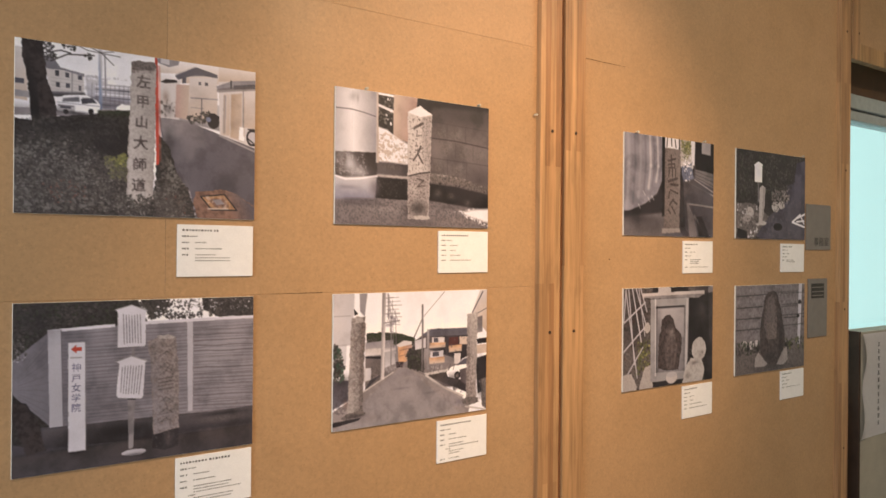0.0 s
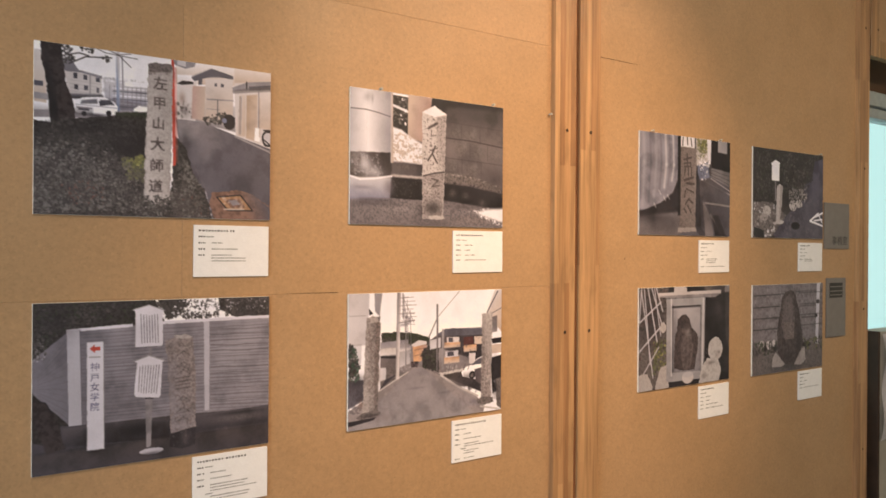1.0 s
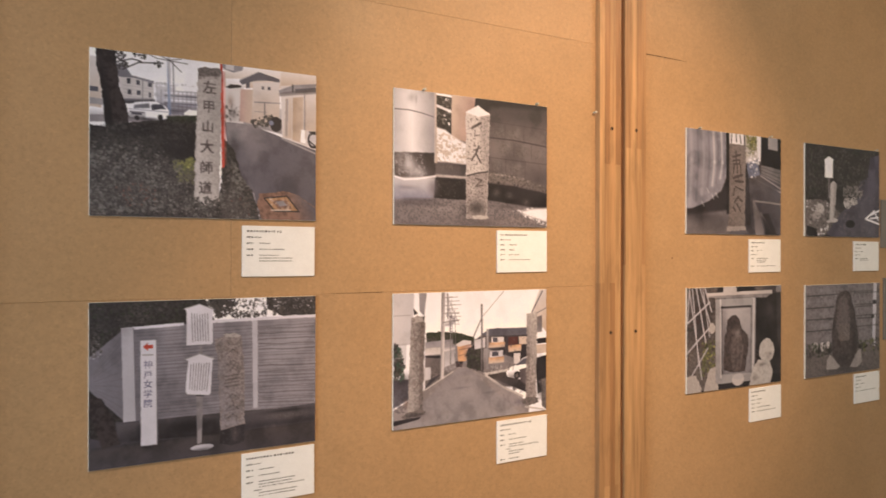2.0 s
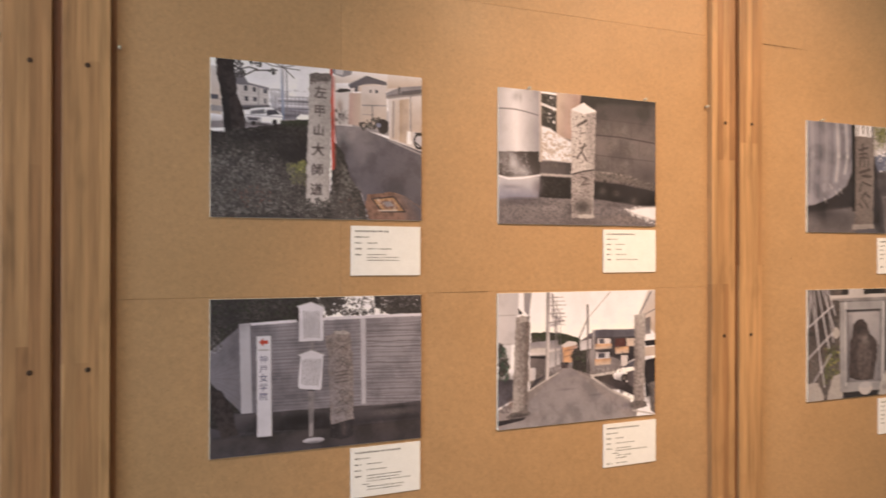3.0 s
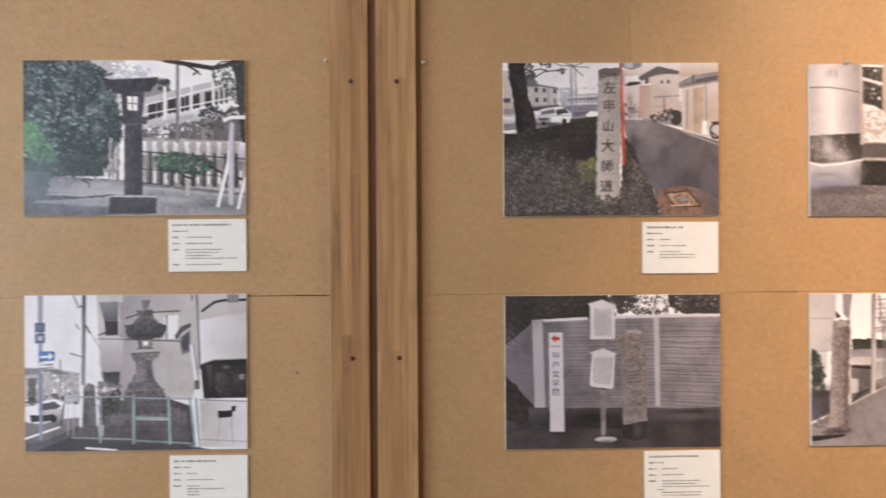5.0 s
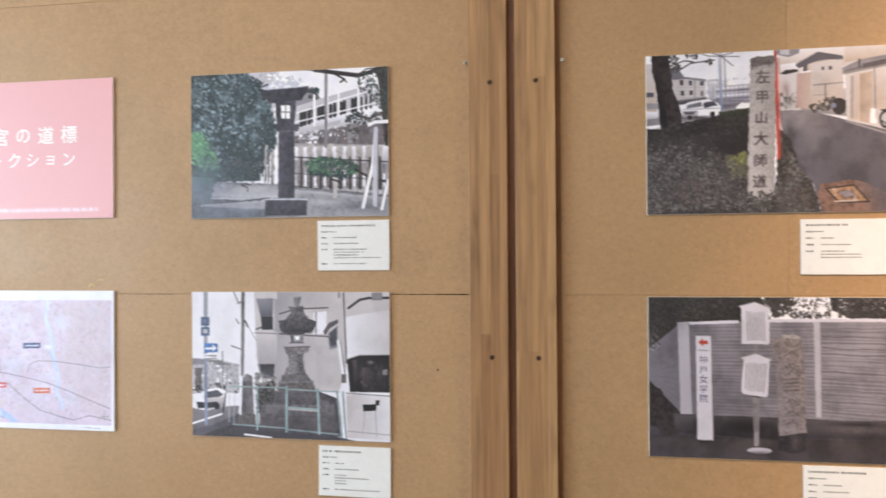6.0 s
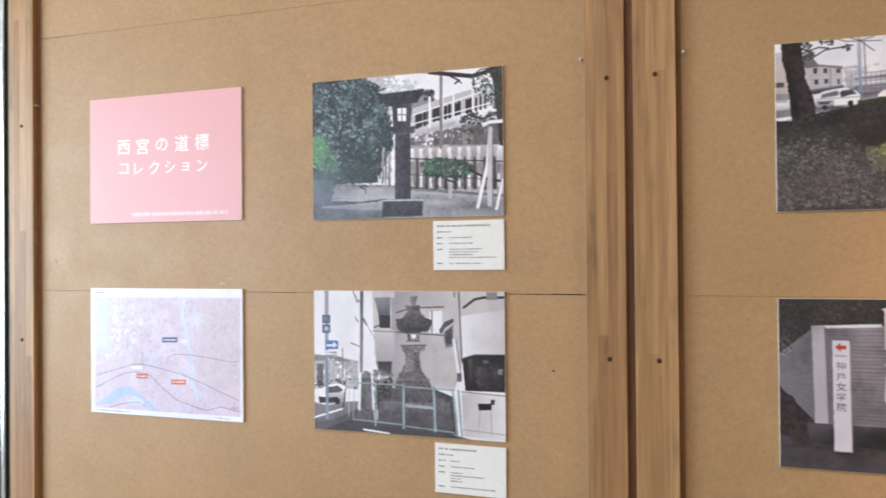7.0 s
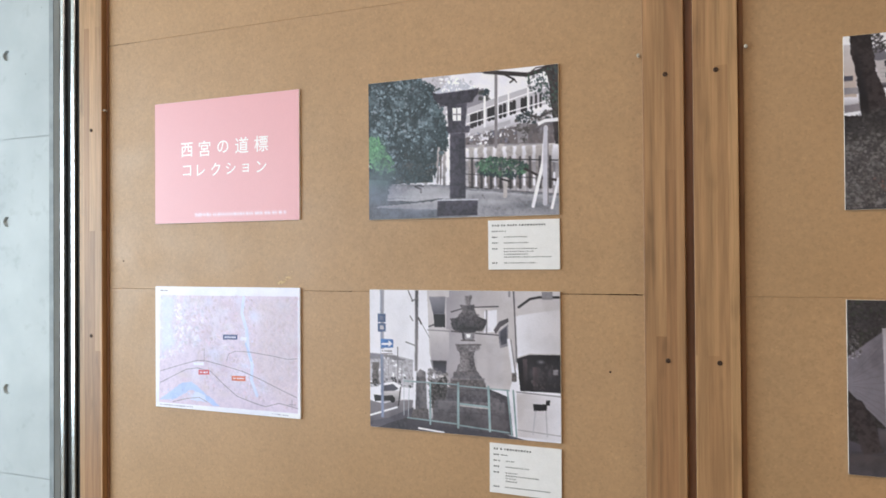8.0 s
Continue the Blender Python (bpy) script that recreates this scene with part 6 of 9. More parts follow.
pic.dabs((INK['metal_mid'], between_inks('stone_dark', 'metal_mid', 0.55),), 40, 0.0117, (0.927, 0.743), (0.974, 0.724), (0.976, 0.893), (0.929, 0.902))
pic.blend('stone_dark', 'stone_mid', 3, True, (0.959, 0.737), (1.006, 0.731), (1.004, 0.987), (0.968, 0.965))
pic.blend('pole', 'wall_light', 4, True, (0.290, 0.002), (0.314, 0.003), (0.304, 0.657), (0.283, 0.655))
pic.line(INK['pole'], 0.0070, (0.346, 0.182), (0.346, 0.566))
pic.line(INK['pole'], 0.0070, (0.325, 0.011), (0.328, 0.202))
pic.line(INK['pole'], 0.0035, (0.300, 0.045), (0.359, 0.038))
pic.line(INK['pole'], 0.0035, (0.304, 0.104), (0.377, 0.098))
pic.line(INK['pole'], 0.0035, (0.300, 0.163), (0.398, 0.167))
pic.line(INK['pole'], 0.0070, (0.300, 0.231), (0.398, 0.218))
pic.line(INK['pole'], 0.0035, (0.321, 0.020), (0.395, 0.235))
pic.line(INK['pole'], 0.0035, (0.349, 0.301), (0.377, 0.319))
pic.line(INK['pole'], 0.0035, (0.325, 0.045), (0.349, 0.182))
pic.blend('pole', 'dark_house', 3, True, (0.541, 0.103), (0.552, 0.103), (0.554, 0.624), (0.543, 0.624))
pic.blend('wall_grey', 'pole', 3, True, (0.578, 0.299), (0.593, 0.300), (0.594, 0.619), (0.579, 0.618))
pic.line(INK['wall_grey'], 0.0036, (0.545, 0.211), (0.695, 0.007))
pic.line(INK['pole'], 0.0072, (0.491, 0.360), (0.542, 0.224))
pic.dabs((between_inks('leaf_dark', 'leaf_mid', 0.22), INK['leaf_mid'], between_inks('leaf_green_dark', 'leaf_mid', 0.22),), 120, 0.0165, (0.005, 0.375), (0.042, 0.398), (0.048, 0.586), (0.008, 0.633))
pic.blend('stone', 'stone_dark', 5, True, (0.106, 0.181), (0.187, 0.176), (0.172, 0.883), (0.084, 0.883))
pic.poly(INK['stone'], (0.109, 0.189), (0.143, 0.166), (0.177, 0.184), (0.183, 0.217), (0.109, 0.223))
pic.dabs((between_inks('stone_dark', 'stone', 0.55), INK['stone'], between_inks('stone_light', 'stone', 0.55),), 300, 0.0101, (0.106, 0.181), (0.183, 0.184), (0.169, 0.875), (0.087, 0.875))
pic.blend('stone_brown2', 'stone_dark', 3, True, (0.163, 0.217), (0.190, 0.218), (0.172, 0.875), (0.155, 0.873))
pic.poly(INK['stone_dark'], (0.047, 0.913), (0.084, 0.883), (0.176, 0.867), (0.196, 0.894), (0.169, 0.917), (0.060, 0.931))
pic.poly(INK['dark'], (0.004, 0.937), (0.169, 0.921), (0.152, 0.941), (0.013, 0.968))
pic.blend('stone_brown', 'stone', 4, True, (0.858, 0.201), (0.931, 0.186), (0.925, 0.888), (0.851, 0.894))
pic.blend('stone', 'stone_light', 4, True, (0.862, 0.210), (0.916, 0.176), (0.924, 0.248), (0.859, 0.268))
pic.dabs((between_inks('stone_dark', 'stone', 0.55), INK['stone'], between_inks('stone_light', 'stone', 0.55),), 260, 0.0115, (0.858, 0.201), (0.931, 0.186), (0.925, 0.888), (0.851, 0.890))
pic.poly(INK['stone_dark'], (0.820, 0.896), (0.859, 0.872), (0.936, 0.889), (0.944, 0.926), (0.882, 0.942), (0.828, 0.923))
for u, v0, v1 in ((0.332, 0.020, 0.300), (0.352, 0.060, 0.420), (0.372, 0.140, 0.460)):
    pic.line(INK['pole'], 0.0040, (u, v0), (u + 0.008, v1), alpha=0.8)
for k in range(8):
    pic.line(INK['pole'], 0.0032, (0.318, 0.045 + 0.028 * k), (0.392 + 0.010 * (k % 3), 0.040 + 0.030 * k), alpha=0.75)
for k in range(14):
    pic.soft_spot(INK['metal_dark'], (0.345 + 0.03 * random.uniform(-1, 1), 0.10 + 0.20 * random.random()), 0.010, 0.012, 0.6)
for u in (0.635, 0.668, 0.740, 0.770):
    pic.line(INK['dark'], 0.0040, (u, 0.590), (u - 0.012, 0.640), alpha=0.6)
pic.soft_spot(INK['dark'], (0.955, 0.660), 0.030, 0.120, 0.7)
pic.poly(INK['stone_dark'], (0.965, 0.740), (1.000, 0.735), (1.000, 0.990), (0.970, 0.960), feather=0.003)
pic.soft_spot(INK['dark'], (0.060, 0.640), 0.050, 0.060, 0.6)
pic.soft_spot(INK['rust'], (0.075, 0.810), 0.015, 0.040, 0.5)
pic.speckle(INK['stone_brown2'], 0.2, 2, 0.5, (0.106, 0.181), (0.183, 0.184), (0.169, 0.875), (0.087, 0.875))
pic.line(INK['stone_light'], 0.0100, (0.850, 0.950), (0.985, 0.992), alpha=0.8)
pic.soft_spot(INK['black'], (0.955, 0.820), 0.030, 0.080, 0.6)
pic.soft_spot(INK['asphalt_dark'], (0.720, 0.740), 0.090, 0.050, 0.5)
pic.poly(INK['wall_grey'], (0.012, 0.370), (0.080, 0.370), (0.075, 0.520), (0.012, 0.520), feather=0.004, alpha=0.35)
pic.dabs((INK['leaf_dark'], INK['leaf_mid'], INK['green']), 110, 0.0150, (0.005, 0.370), (0.045, 0.400), (0.070, 0.560), (0.060, 0.640), (0.005, 0.650))
for u, v in ((0.140, 0.30), (0.150, 0.42), (0.135, 0.52), (0.140, 0.65)):
    pic.line(INK['stone_brown2'], 0.0060, (u - 0.015, v), (u + 0.012, v + 0.03), (u - 0.010, v + 0.06), alpha=0.55, feather=0.003)
pic.soft_spot(INK['stone_brown2'], (0.172, 0.550), 0.016, 0.300, 0.6)
pic.soft_spot(INK['stone_dark'], (0.868, 0.560), 0.012, 0.300, 0.5)
pic.soft_spot(INK['dark'], (0.130, 0.905), 0.070, 0.016, 0.6)
pic.soft_spot(INK['asphalt'], (0.800, 0.900), 0.040, 0.030, 0.5)
pic.finish()

# photograph of a carved stone post between a grey sheet and lane
pic = Board('photograph', 1.512, 1.886, 0.42, 0.297, 'photograph of a carved stone post between a grey sheet and lane', 'photograph', 'mounted photographs', INK['asphalt_dark'], cell=0.0019, density=0.86)
pic.poly(INK['wall_light'], (0.592, 0.001), (0.774, -0.002), (0.776, 0.212), (0.606, 0.288))
pic.dabs((INK['leaf_green'], INK['leaf_yellow'], INK['white'], INK['stone'],), 160, 0.0164, (0.603, 0.000), (0.731, 0.003), (0.711, 0.219), (0.609, 0.230))
pic.poly(INK['wall_shadow'], (0.764, 0.077), (1.001, 0.070), (1.001, 0.479), (0.767, 0.370))
pic.poly(INK['roof'], (0.763, 0.009), (0.950, 0.006), (1.000, 0.040), (0.998, 0.239), (0.765, 0.252))
pic.poly(INK['white'], (0.883, -0.006), (1.000, -0.000), (0.996, 0.050), (0.946, 0.046), (0.946, 0.012))
pic.poly(INK['wall_grey'], (0.820, 0.267), (0.998, 0.259), (1.000, 0.429), (0.799, 0.367))
pic.poly(INK['white'], (0.720, -0.005), (0.774, -0.002), (0.765, 0.252), (0.733, 0.256))
pic.poly(INK['asphalt'], (0.607, 0.403), (0.767, 0.370), (1.001, 0.479), (1.002, 1.000), (0.784, 0.996), (0.611, 0.846))
pic.poly(INK['haze_blue'], (0.616, 0.277), (0.733, 0.236), (0.756, 0.390), (0.628, 0.440))
pic.line(INK['wall_light'], 0.0085, (0.660, 0.418), (1.002, 0.559))
pic.line(INK['wall_grey'], 0.0129, (0.705, 0.657), (0.999, 0.679))
pic.line(INK['wall_grey'], 0.0130, (0.760, 0.781), (0.939, 0.972))
pic.poly(INK['dark'], (0.782, 0.790), (0.847, 0.787), (0.973, 0.991), (0.839, 0.995))
pic.poly(INK['asphalt_light'], (0.672, 0.610), (0.760, 0.781), (0.806, 0.986), (0.719, 0.988))
pic.poly(INK['asphalt'], (-0.001, 0.782), (0.322, 0.727), (0.425, 0.930), (0.590, 0.924), (0.697, 0.999), (0.000, 1.000))
pic.dabs((between_inks('asphalt_light', 'asphalt', 0.55), INK['asphalt'], between_inks('asphalt_dark', 'asphalt', 0.55),), 120, 0.0165, (0.014, 0.836), (0.403, 0.779), (0.445, 0.968), (0.015, 0.990))
pic.poly(INK['dark'], (-0.001, 0.782), (0.166, 0.727), (0.341, 0.595), (0.412, 0.571), (0.413, 0.760), (0.023, 0.826))
pic.poly(INK['wall_shadow2'], (0.327, -0.003), (0.417, -0.005), (0.423, 0.722), (0.332, 0.727))
pic.poly(INK['sheet'], (0.000, 0.004), (0.327, -0.006), (0.387, 0.008), (0.391, 0.459), (0.351, 0.556), (0.223, 0.677), (0.051, 0.752), (0.002, 0.763))
pic.poly(INK['sheet_light'], (0.248, -0.002), (0.337, -0.000), (0.350, 0.444), (0.311, 0.541), (0.280, 0.394))
pic.poly(INK['sheet_dark'], (0.075, 0.003), (0.113, 0.003), (0.144, 0.369), (0.204, 0.641), (0.108, 0.721), (0.068, 0.468))
pic.poly(INK['sheet_light'], (0.009, 0.011), (0.069, 0.009), (0.049, 0.469), (0.032, 0.725), (0.006, 0.727))
pic.poly(INK['sheet_dark'], (0.180, -0.002), (0.238, -0.002), (0.251, 0.378), (0.281, 0.524), (0.222, 0.492))
pic.dabs((between_inks('sheet_dark', 'sheet_light', 0.55), INK['sheet_light'], between_inks('sheet', 'sheet_light', 0.55),), 60, 0.0207, (0.051, 0.651), (0.321, 0.521), (0.302, 0.616), (0.051, 0.743))
pic.poly(INK['white'], (0.258, -0.008), (0.367, -0.004), (0.363, 0.255), (0.331, 0.502), (0.290, 0.412))
# hanging sheet in soft folds
pic.poly(INK['sheet'], (0.000, 0.000), (0.395, 0.000), (0.398, 0.440), (0.345, 0.570), (0.220, 0.680), (0.050, 0.760), (0.000, 0.770))
for u, w, ink, a in ((0.04, 0.05, 'sheet_light', 0.7), (0.105, 0.03, 'sheet_dark', 0.6), (0.160, 0.04, 'sheet_light', 0.6), (0.215, 0.03, 'sheet_dark', 0.7), (0.265, 0.035, 'white', 0.7), (0.305, 0.016, 'sheet_dark', 0.6), (0.345, 0.030, 'white', 0.75), (0.378, 0.014, 'sheet_dark', 0.6)):
    pic.line(INK[ink], w * 0.4, (u, 0.000), (u + 0.012, 0.300), (u - 0.01, 0.720 - 0.9 * max(0, u - 0.05)), alpha=a, feather=w * 0.7)
pic.poly(INK['dark'], (0.000, 0.770), (0.060, 0.760), (0.225, 0.690), (0.350, 0.580), (0.402, 0.450), (0.420, 0.600), (0.425, 0.760), (0.000, 0.850), feather=0.008)
for u, v in ((0.200, 0.560), (0.250, 0.620), (0.290, 0.600), (0.150, 0.690)):
    pic.line(INK['white'], 0.006, (u, v), (u + 0.02, v + 0.04), alpha=0.7, feather=0.004)
pic.blend('asphalt_light', 'stone_brown', 4, False, (0.000, 0.830), (0.430, 0.760), (0.430, 1.000), (0.000, 1.000), alpha=0.6, feather=0.02)
pic.soft_spot(INK['dark'], (0.150, 0.830), 0.22, 0.06, 0.7)
# the alley beyond
pic.poly(INK['black'], (0.770, 0.000), (1.000, 0.000), (1.000, 0.440), (0.775, 0.370), feather=0.004)
pic.poly(INK['haze_wall'], (0.850, 0.000), (0.960, 0.000), (0.960, 0.130), (0.850, 0.120), feather=0.003, alpha=0.85)
pic.poly(INK['wall_grey'], (0.775, 0.290), (1.000, 0.330), (1.000, 0.500), (0.775, 0.390), feather=0.003, alpha=0.8)
pic.stripes(INK['dark'], 3, 0.004, (0.775, 0.300), (1.000, 0.340), (1.000, 0.480), (0.775, 0.385))
pic.blend('wall_shadow2', 'asphalt', 4, False, (0.620, 0.430), (0.790, 0.395), (1.000, 0.620), (0.640, 0.650), alpha=0.9, feather=0.01)
pic.dabs((INK['dark'], INK['haze_blue'], INK['white'], INK['glass']), 60, 0.016, (0.630, 0.220), (0.740, 0.200), (0.750, 0.400), (0.640, 0.440))
pic.dabs((INK['leaf_yellow'], INK['white'], INK['leaf_green']), 60, 0.016, (0.630, 0.010), (0.730, 0.010), (0.720, 0.160), (0.630, 0.180))
pic.line(INK['wall_light'], 0.0070, (0.770, 0.400), (1.000, 0.520), alpha=0.8)
pic.line(INK['stone_light'], 0.0100, (0.730, 0.660), (0.860, 0.665), (1.000, 0.680), alpha=0.6, feather=0.004)
pic.line(INK['stone_light'], 0.0090, (0.770, 0.770), (0.900, 0.980), alpha=0.6, feather=0.004)
pic.poly(INK['dark'], (0.800, 0.780), (0.860, 0.780), (0.985, 1.000), (0.880, 1.000), feather=0.006, alpha=0.85)
pic.soft_spot(INK['black'], (0.660, 0.750), 0.04, 0.20, 0.5)
pic.poly(INK['black'], (0.400, 0.000), (0.432, 0.000), (0.432, 0.720), (0.410, 0.700), feather=0.004, alpha=0.85)
pic.poly(INK['stone_brown'], (0.428, 0.097), (0.604, 0.105), (0.594, 0.924), (0.421, 0.921))
pic.poly(INK['sky'], (0.427, 0.003), (0.582, 0.003), (0.583, 0.108), (0.428, 0.107))
pic.line(INK['dark'], 0.0102, (0.454, 0.009), (0.449, 0.095))
pic.line(INK['dark'], 0.0103, (0.499, 0.004), (0.504, 0.079))
pic.line(INK['dark'], 0.0104, (0.540, 0.017), (0.551, 0.092))
pic.dabs((INK['stone_brown2'], between_inks('stone_dark', 'stone_brown2', 0.55),), 100, 0.0112, (0.434, 0.115), (0.600, 0.115), (0.590, 0.905), (0.425, 0.911))
pic.poly(INK['stone_brown2'], (0.431, 0.418), (0.586, 0.414), (0.586, 0.491), (0.431, 0.494))
pic.blend('stone_brown', 'stone', 4, True, (0.432, 0.110), (0.604, 0.110), (0.594, 0.915), (0.424, 0.915), alpha=0.8)
pic.soft_spot(INK['stone_brown2'], (0.500, 0.450), 0.09, 0.06, 0.5)
pic.poly(INK['stone_brown2'], (0.432, 0.110), (0.604, 0.110), (0.594, 0.915), (0.424, 0.915), alpha=0.45)
pic.soft_spot(INK['dark'], (0.820, 0.800), 0.220, 0.220, 0.45)
pic.soft_spot(INK['dark'], (0.250, 0.900), 0.240, 0.090, 0.45)
pic.poly(INK['black'], (0.395, 0.000), (0.430, 0.000), (0.430, 0.800), (0.400, 0.800), feather=0.006, alpha=0.9)
pic.poly(INK['dark'], (0.604, 0.300), (0.640, 0.420), (0.660, 0.900), (0.600, 0.900), feather=0.006, alpha=0.75)
pic.line(INK['carved'], 0.0143, (0.464, 0.235), (0.546, 0.207))
pic.line(INK['carved'], 0.0144, (0.500, 0.174), (0.501, 0.288))
pic.line(INK['carved'], 0.0123, (0.470, 0.272), (0.538, 0.260), (0.539, 0.298), (0.471, 0.305))
pic.line(INK['carved'], 0.0144, (0.481, 0.328), (0.471, 0.386))
pic.line(INK['carved'], 0.0124, (0.512, 0.316), (0.513, 0.392))
pic.line(INK['carved'], 0.0125, (0.547, 0.312), (0.548, 0.389))
pic.line(INK['carved'], 0.0184, (0.472, 0.443), (0.565, 0.406))
pic.line(INK['carved'], 0.0165, (0.493, 0.470), (0.576, 0.473))
pic.line(INK['carved'], 0.0123, (0.483, 0.547), (0.473, 0.614))
pic.line(INK['carved'], 0.0124, (0.493, 0.527), (0.576, 0.559))
pic.line(INK['carved'], 0.0145, (0.525, 0.620), (0.484, 0.680))
pic.line(INK['carved'], 0.0145, (0.521, 0.630), (0.563, 0.666))
pic.line(INK['carved'], 0.0144, (0.468, 0.729), (0.495, 0.765))
pic.line(INK['carved'], 0.0145, (0.509, 0.698), (0.547, 0.763))
pic.poly(INK['stone'], (0.404, 0.921), (0.601, 0.914), (0.612, 0.953), (0.405, 0.969))
pic.finish()

# dark photograph of a small pillar and white noticeboard beside a path
pic = Board('photograph', 2.053, 1.885, 0.42, 0.297, 'dark photograph of a small pillar and white noticeboard beside a path', 'photograph', 'mounted photographs', INK['leaf_dark'], cell=0.0019, density=0.97)
pic.dabs((between_inks('leaf_mid', 'black', 0.22), INK['black'], between_inks('leaf_green_dark', 'black', 0.22), between_inks('stone_dark', 'black', 0.22),), 800, 0.0204, (0.000, 0.004), (1.000, 0.000), (0.980, 0.368), (0.007, 0.609))
pic.poly(INK['haze_dark'], (0.863, 0.083), (0.991, 0.024), (0.995, 0.481), (0.923, 0.463), (0.836, 0.289))
pic.poly(INK['pave_blue'], (0.725, 0.365), (0.907, 0.283), (0.995, 0.390), (1.000, 1.000), (0.461, 0.994), (0.254, 0.956), (0.458, 0.734), (0.672, 0.569))
pic.dabs((between_inks('pave_blue', 'asphalt_light', 0.55), INK['asphalt_light'], between_inks('asphalt', 'asphalt_light', 0.55),), 140, 0.0233, (0.485, 0.733), (0.981, 0.436), (0.985, 0.982), (0.383, 0.985))
pic.poly(INK['stone_dark'], (0.007, 0.609), (0.250, 0.594), (0.458, 0.734), (0.280, 0.955), (0.179, 0.996), (0.007, 0.983))
pic.dabs((INK['stone_light'], INK['stone'], INK['stone_dark'], INK['white'],), 240, 0.0173, (0.015, 0.609), (0.250, 0.594), (0.433, 0.778), (0.254, 0.977), (0.019, 0.962))
pic.blend('haze_dark', 'asphalt', 4, False, (0.800, 0.330), (1.000, 0.300), (1.000, 1.000), (0.420, 1.000), alpha=0.6, feather=0.03)
pic.soft_spot(INK['haze_dark'], (0.900, 0.330), 0.12, 0.18, 0.6)
pic.soft_spot(INK['stone_dark'], (0.330, 0.700), 0.25, 0.12, 0.4)
pic.disc(INK['stone_light'], (0.188, 0.693), 0.0551, 0.0550)
pic.disc(INK['stone'], (0.152, 0.769), 0.0597, 0.0421)
pic.disc(INK['stone_light'], (0.550, 0.620), 0.0536, 0.0613)
pic.disc(INK['stone_light'], (0.639, 0.593), 0.0436, 0.0486)
pic.disc(INK['stone'], (0.721, 0.510), 0.0332, 0.0401)
pic.dabs((INK['stone'], between_inks('leaf_mid', 'stone', 0.55),), 128, 0.0191, (0.482, 0.428), (0.753, 0.408), (0.755, 0.564), (0.510, 0.579))
pic.dabs((INK['leaf_mid'], INK['stone_dark'], INK['leaf_dark'], INK['black']), 420, 0.0190, (0.000, 0.020), (0.800, 0.020), (0.820, 0.350), (0.700, 0.560), (0.000, 0.620))
pic.dabs((INK['stone_pale'], INK['stone_dark'], INK['black']), 150, 0.0150, (0.010, 0.640), (0.260, 0.620), (0.420, 0.800), (0.250, 0.990), (0.010, 0.960))
pic.dabs((INK['stone_pale'], INK['leaf_dark'], INK['black']), 110, 0.0140, (0.480, 0.430), (0.760, 0.410), (0.740, 0.600), (0.520, 0.680))
pic.line(INK['pole'], 0.0128, (0.303, 0.344), (0.306, 0.569))
pic.poly(INK['white'], (0.240, 0.164), (0.301, 0.119), (0.368, 0.151), (0.356, 0.167), (0.355, 0.355), (0.252, 0.355), (0.250, 0.178))
pic.poly(INK['stone_light'], (0.320, 0.414), (0.363, 0.389), (0.402, 0.412), (0.399, 0.564), (0.368, 0.813), (0.316, 0.809))
pic.poly(INK['stone'], (0.371, 0.404), (0.402, 0.412), (0.399, 0.564), (0.368, 0.813), (0.355, 0.814))
pic.poly(INK['stone_light'], (0.265, 0.828), (0.355, 0.792), (0.433, 0.804), (0.407, 0.833), (0.291, 0.848))
pic.disc(INK['black'], (0.588, 0.853), 0.0647, 0.0439)
pic.line(INK['white'], 0.0168, (0.804, 0.789), (0.925, 0.694))
pic.line(INK['white'], 0.0168, (0.804, 0.789), (0.990, 0.841))
pic.line(INK['white'], 0.0171, (0.883, 0.737), (0.997, 0.686))
pic.line(INK['white'], 0.0142, (0.869, 0.782), (0.983, 0.766))
pic.line(INK['white'], 0.0143, (0.925, 0.701), (0.984, 0.800))
pic.poly(INK['black'], (0.018, 0.879), (0.153, 0.917), (0.154, 0.990), (0.019, 0.973))
pic.finish()

# photograph of a small wooden shrine box holding a weathered stone figure
pic = Board('photograph', 1.514, 1.436, 0.42, 0.297, 'photograph of a small wooden shrine box holding a weathered stone figure', 'photograph', 'mounted photographs', INK['dark'], cell=0.0019, density=0.87)
pic.poly(INK['stone_dark'], (0.000, 0.000), (0.303, 0.004), (0.304, 0.934), (0.000, 1.000))
pic.dabs((between_inks('leaf_mid', 'rust', 0.22), INK['rust'], between_inks('leaf_dark', 'rust', 0.22), between_inks('stone', 'rust', 0.22),), 224, 0.0176, (0.004, 0.014), (0.284, 0.037), (0.284, 0.705), (0.016, 0.716))
pic.dabs((INK['leaf_green'],), 128, 0.0138, (0.148, 0.545), (0.264, 0.517), (0.225, 0.756), (0.129, 0.875))
pic.soft_spot(INK['dark'], (0.130, 0.300), 0.150, 0.350, 0.75)
pic.dabs((INK['dark_red'], INK['dark'], INK['leaf_dark']), 80, 0.0220, (0.000, 0.000), (0.280, 0.020), (0.250, 0.600), (0.000, 0.700))
pic.dabs((INK['leaf_green'], INK['leaf_yellow'], INK['leaf_dark']), 90, 0.0160, (0.150, 0.520), (0.290, 0.500), (0.280, 0.780), (0.150, 0.880))
pic.line(INK['pale_post'], 0.0092, (0.027, 0.015), (0.008, 0.336))
pic.line(INK['pale_post'], 0.0112, (0.092, 0.007), (0.187, 0.529))
pic.line(INK['pale_post'], 0.0094, (0.130, 0.007), (0.235, 0.367))
pic.line(INK['pale_post'], 0.0093, (0.055, 0.015), (0.119, 0.745))
pic.line(INK['pale_post'], 0.0095, (0.177, 0.008), (0.245, 0.238))
pic.line(INK['pale_post'], 0.0110, (0.008, 0.336), (0.225, 0.146))
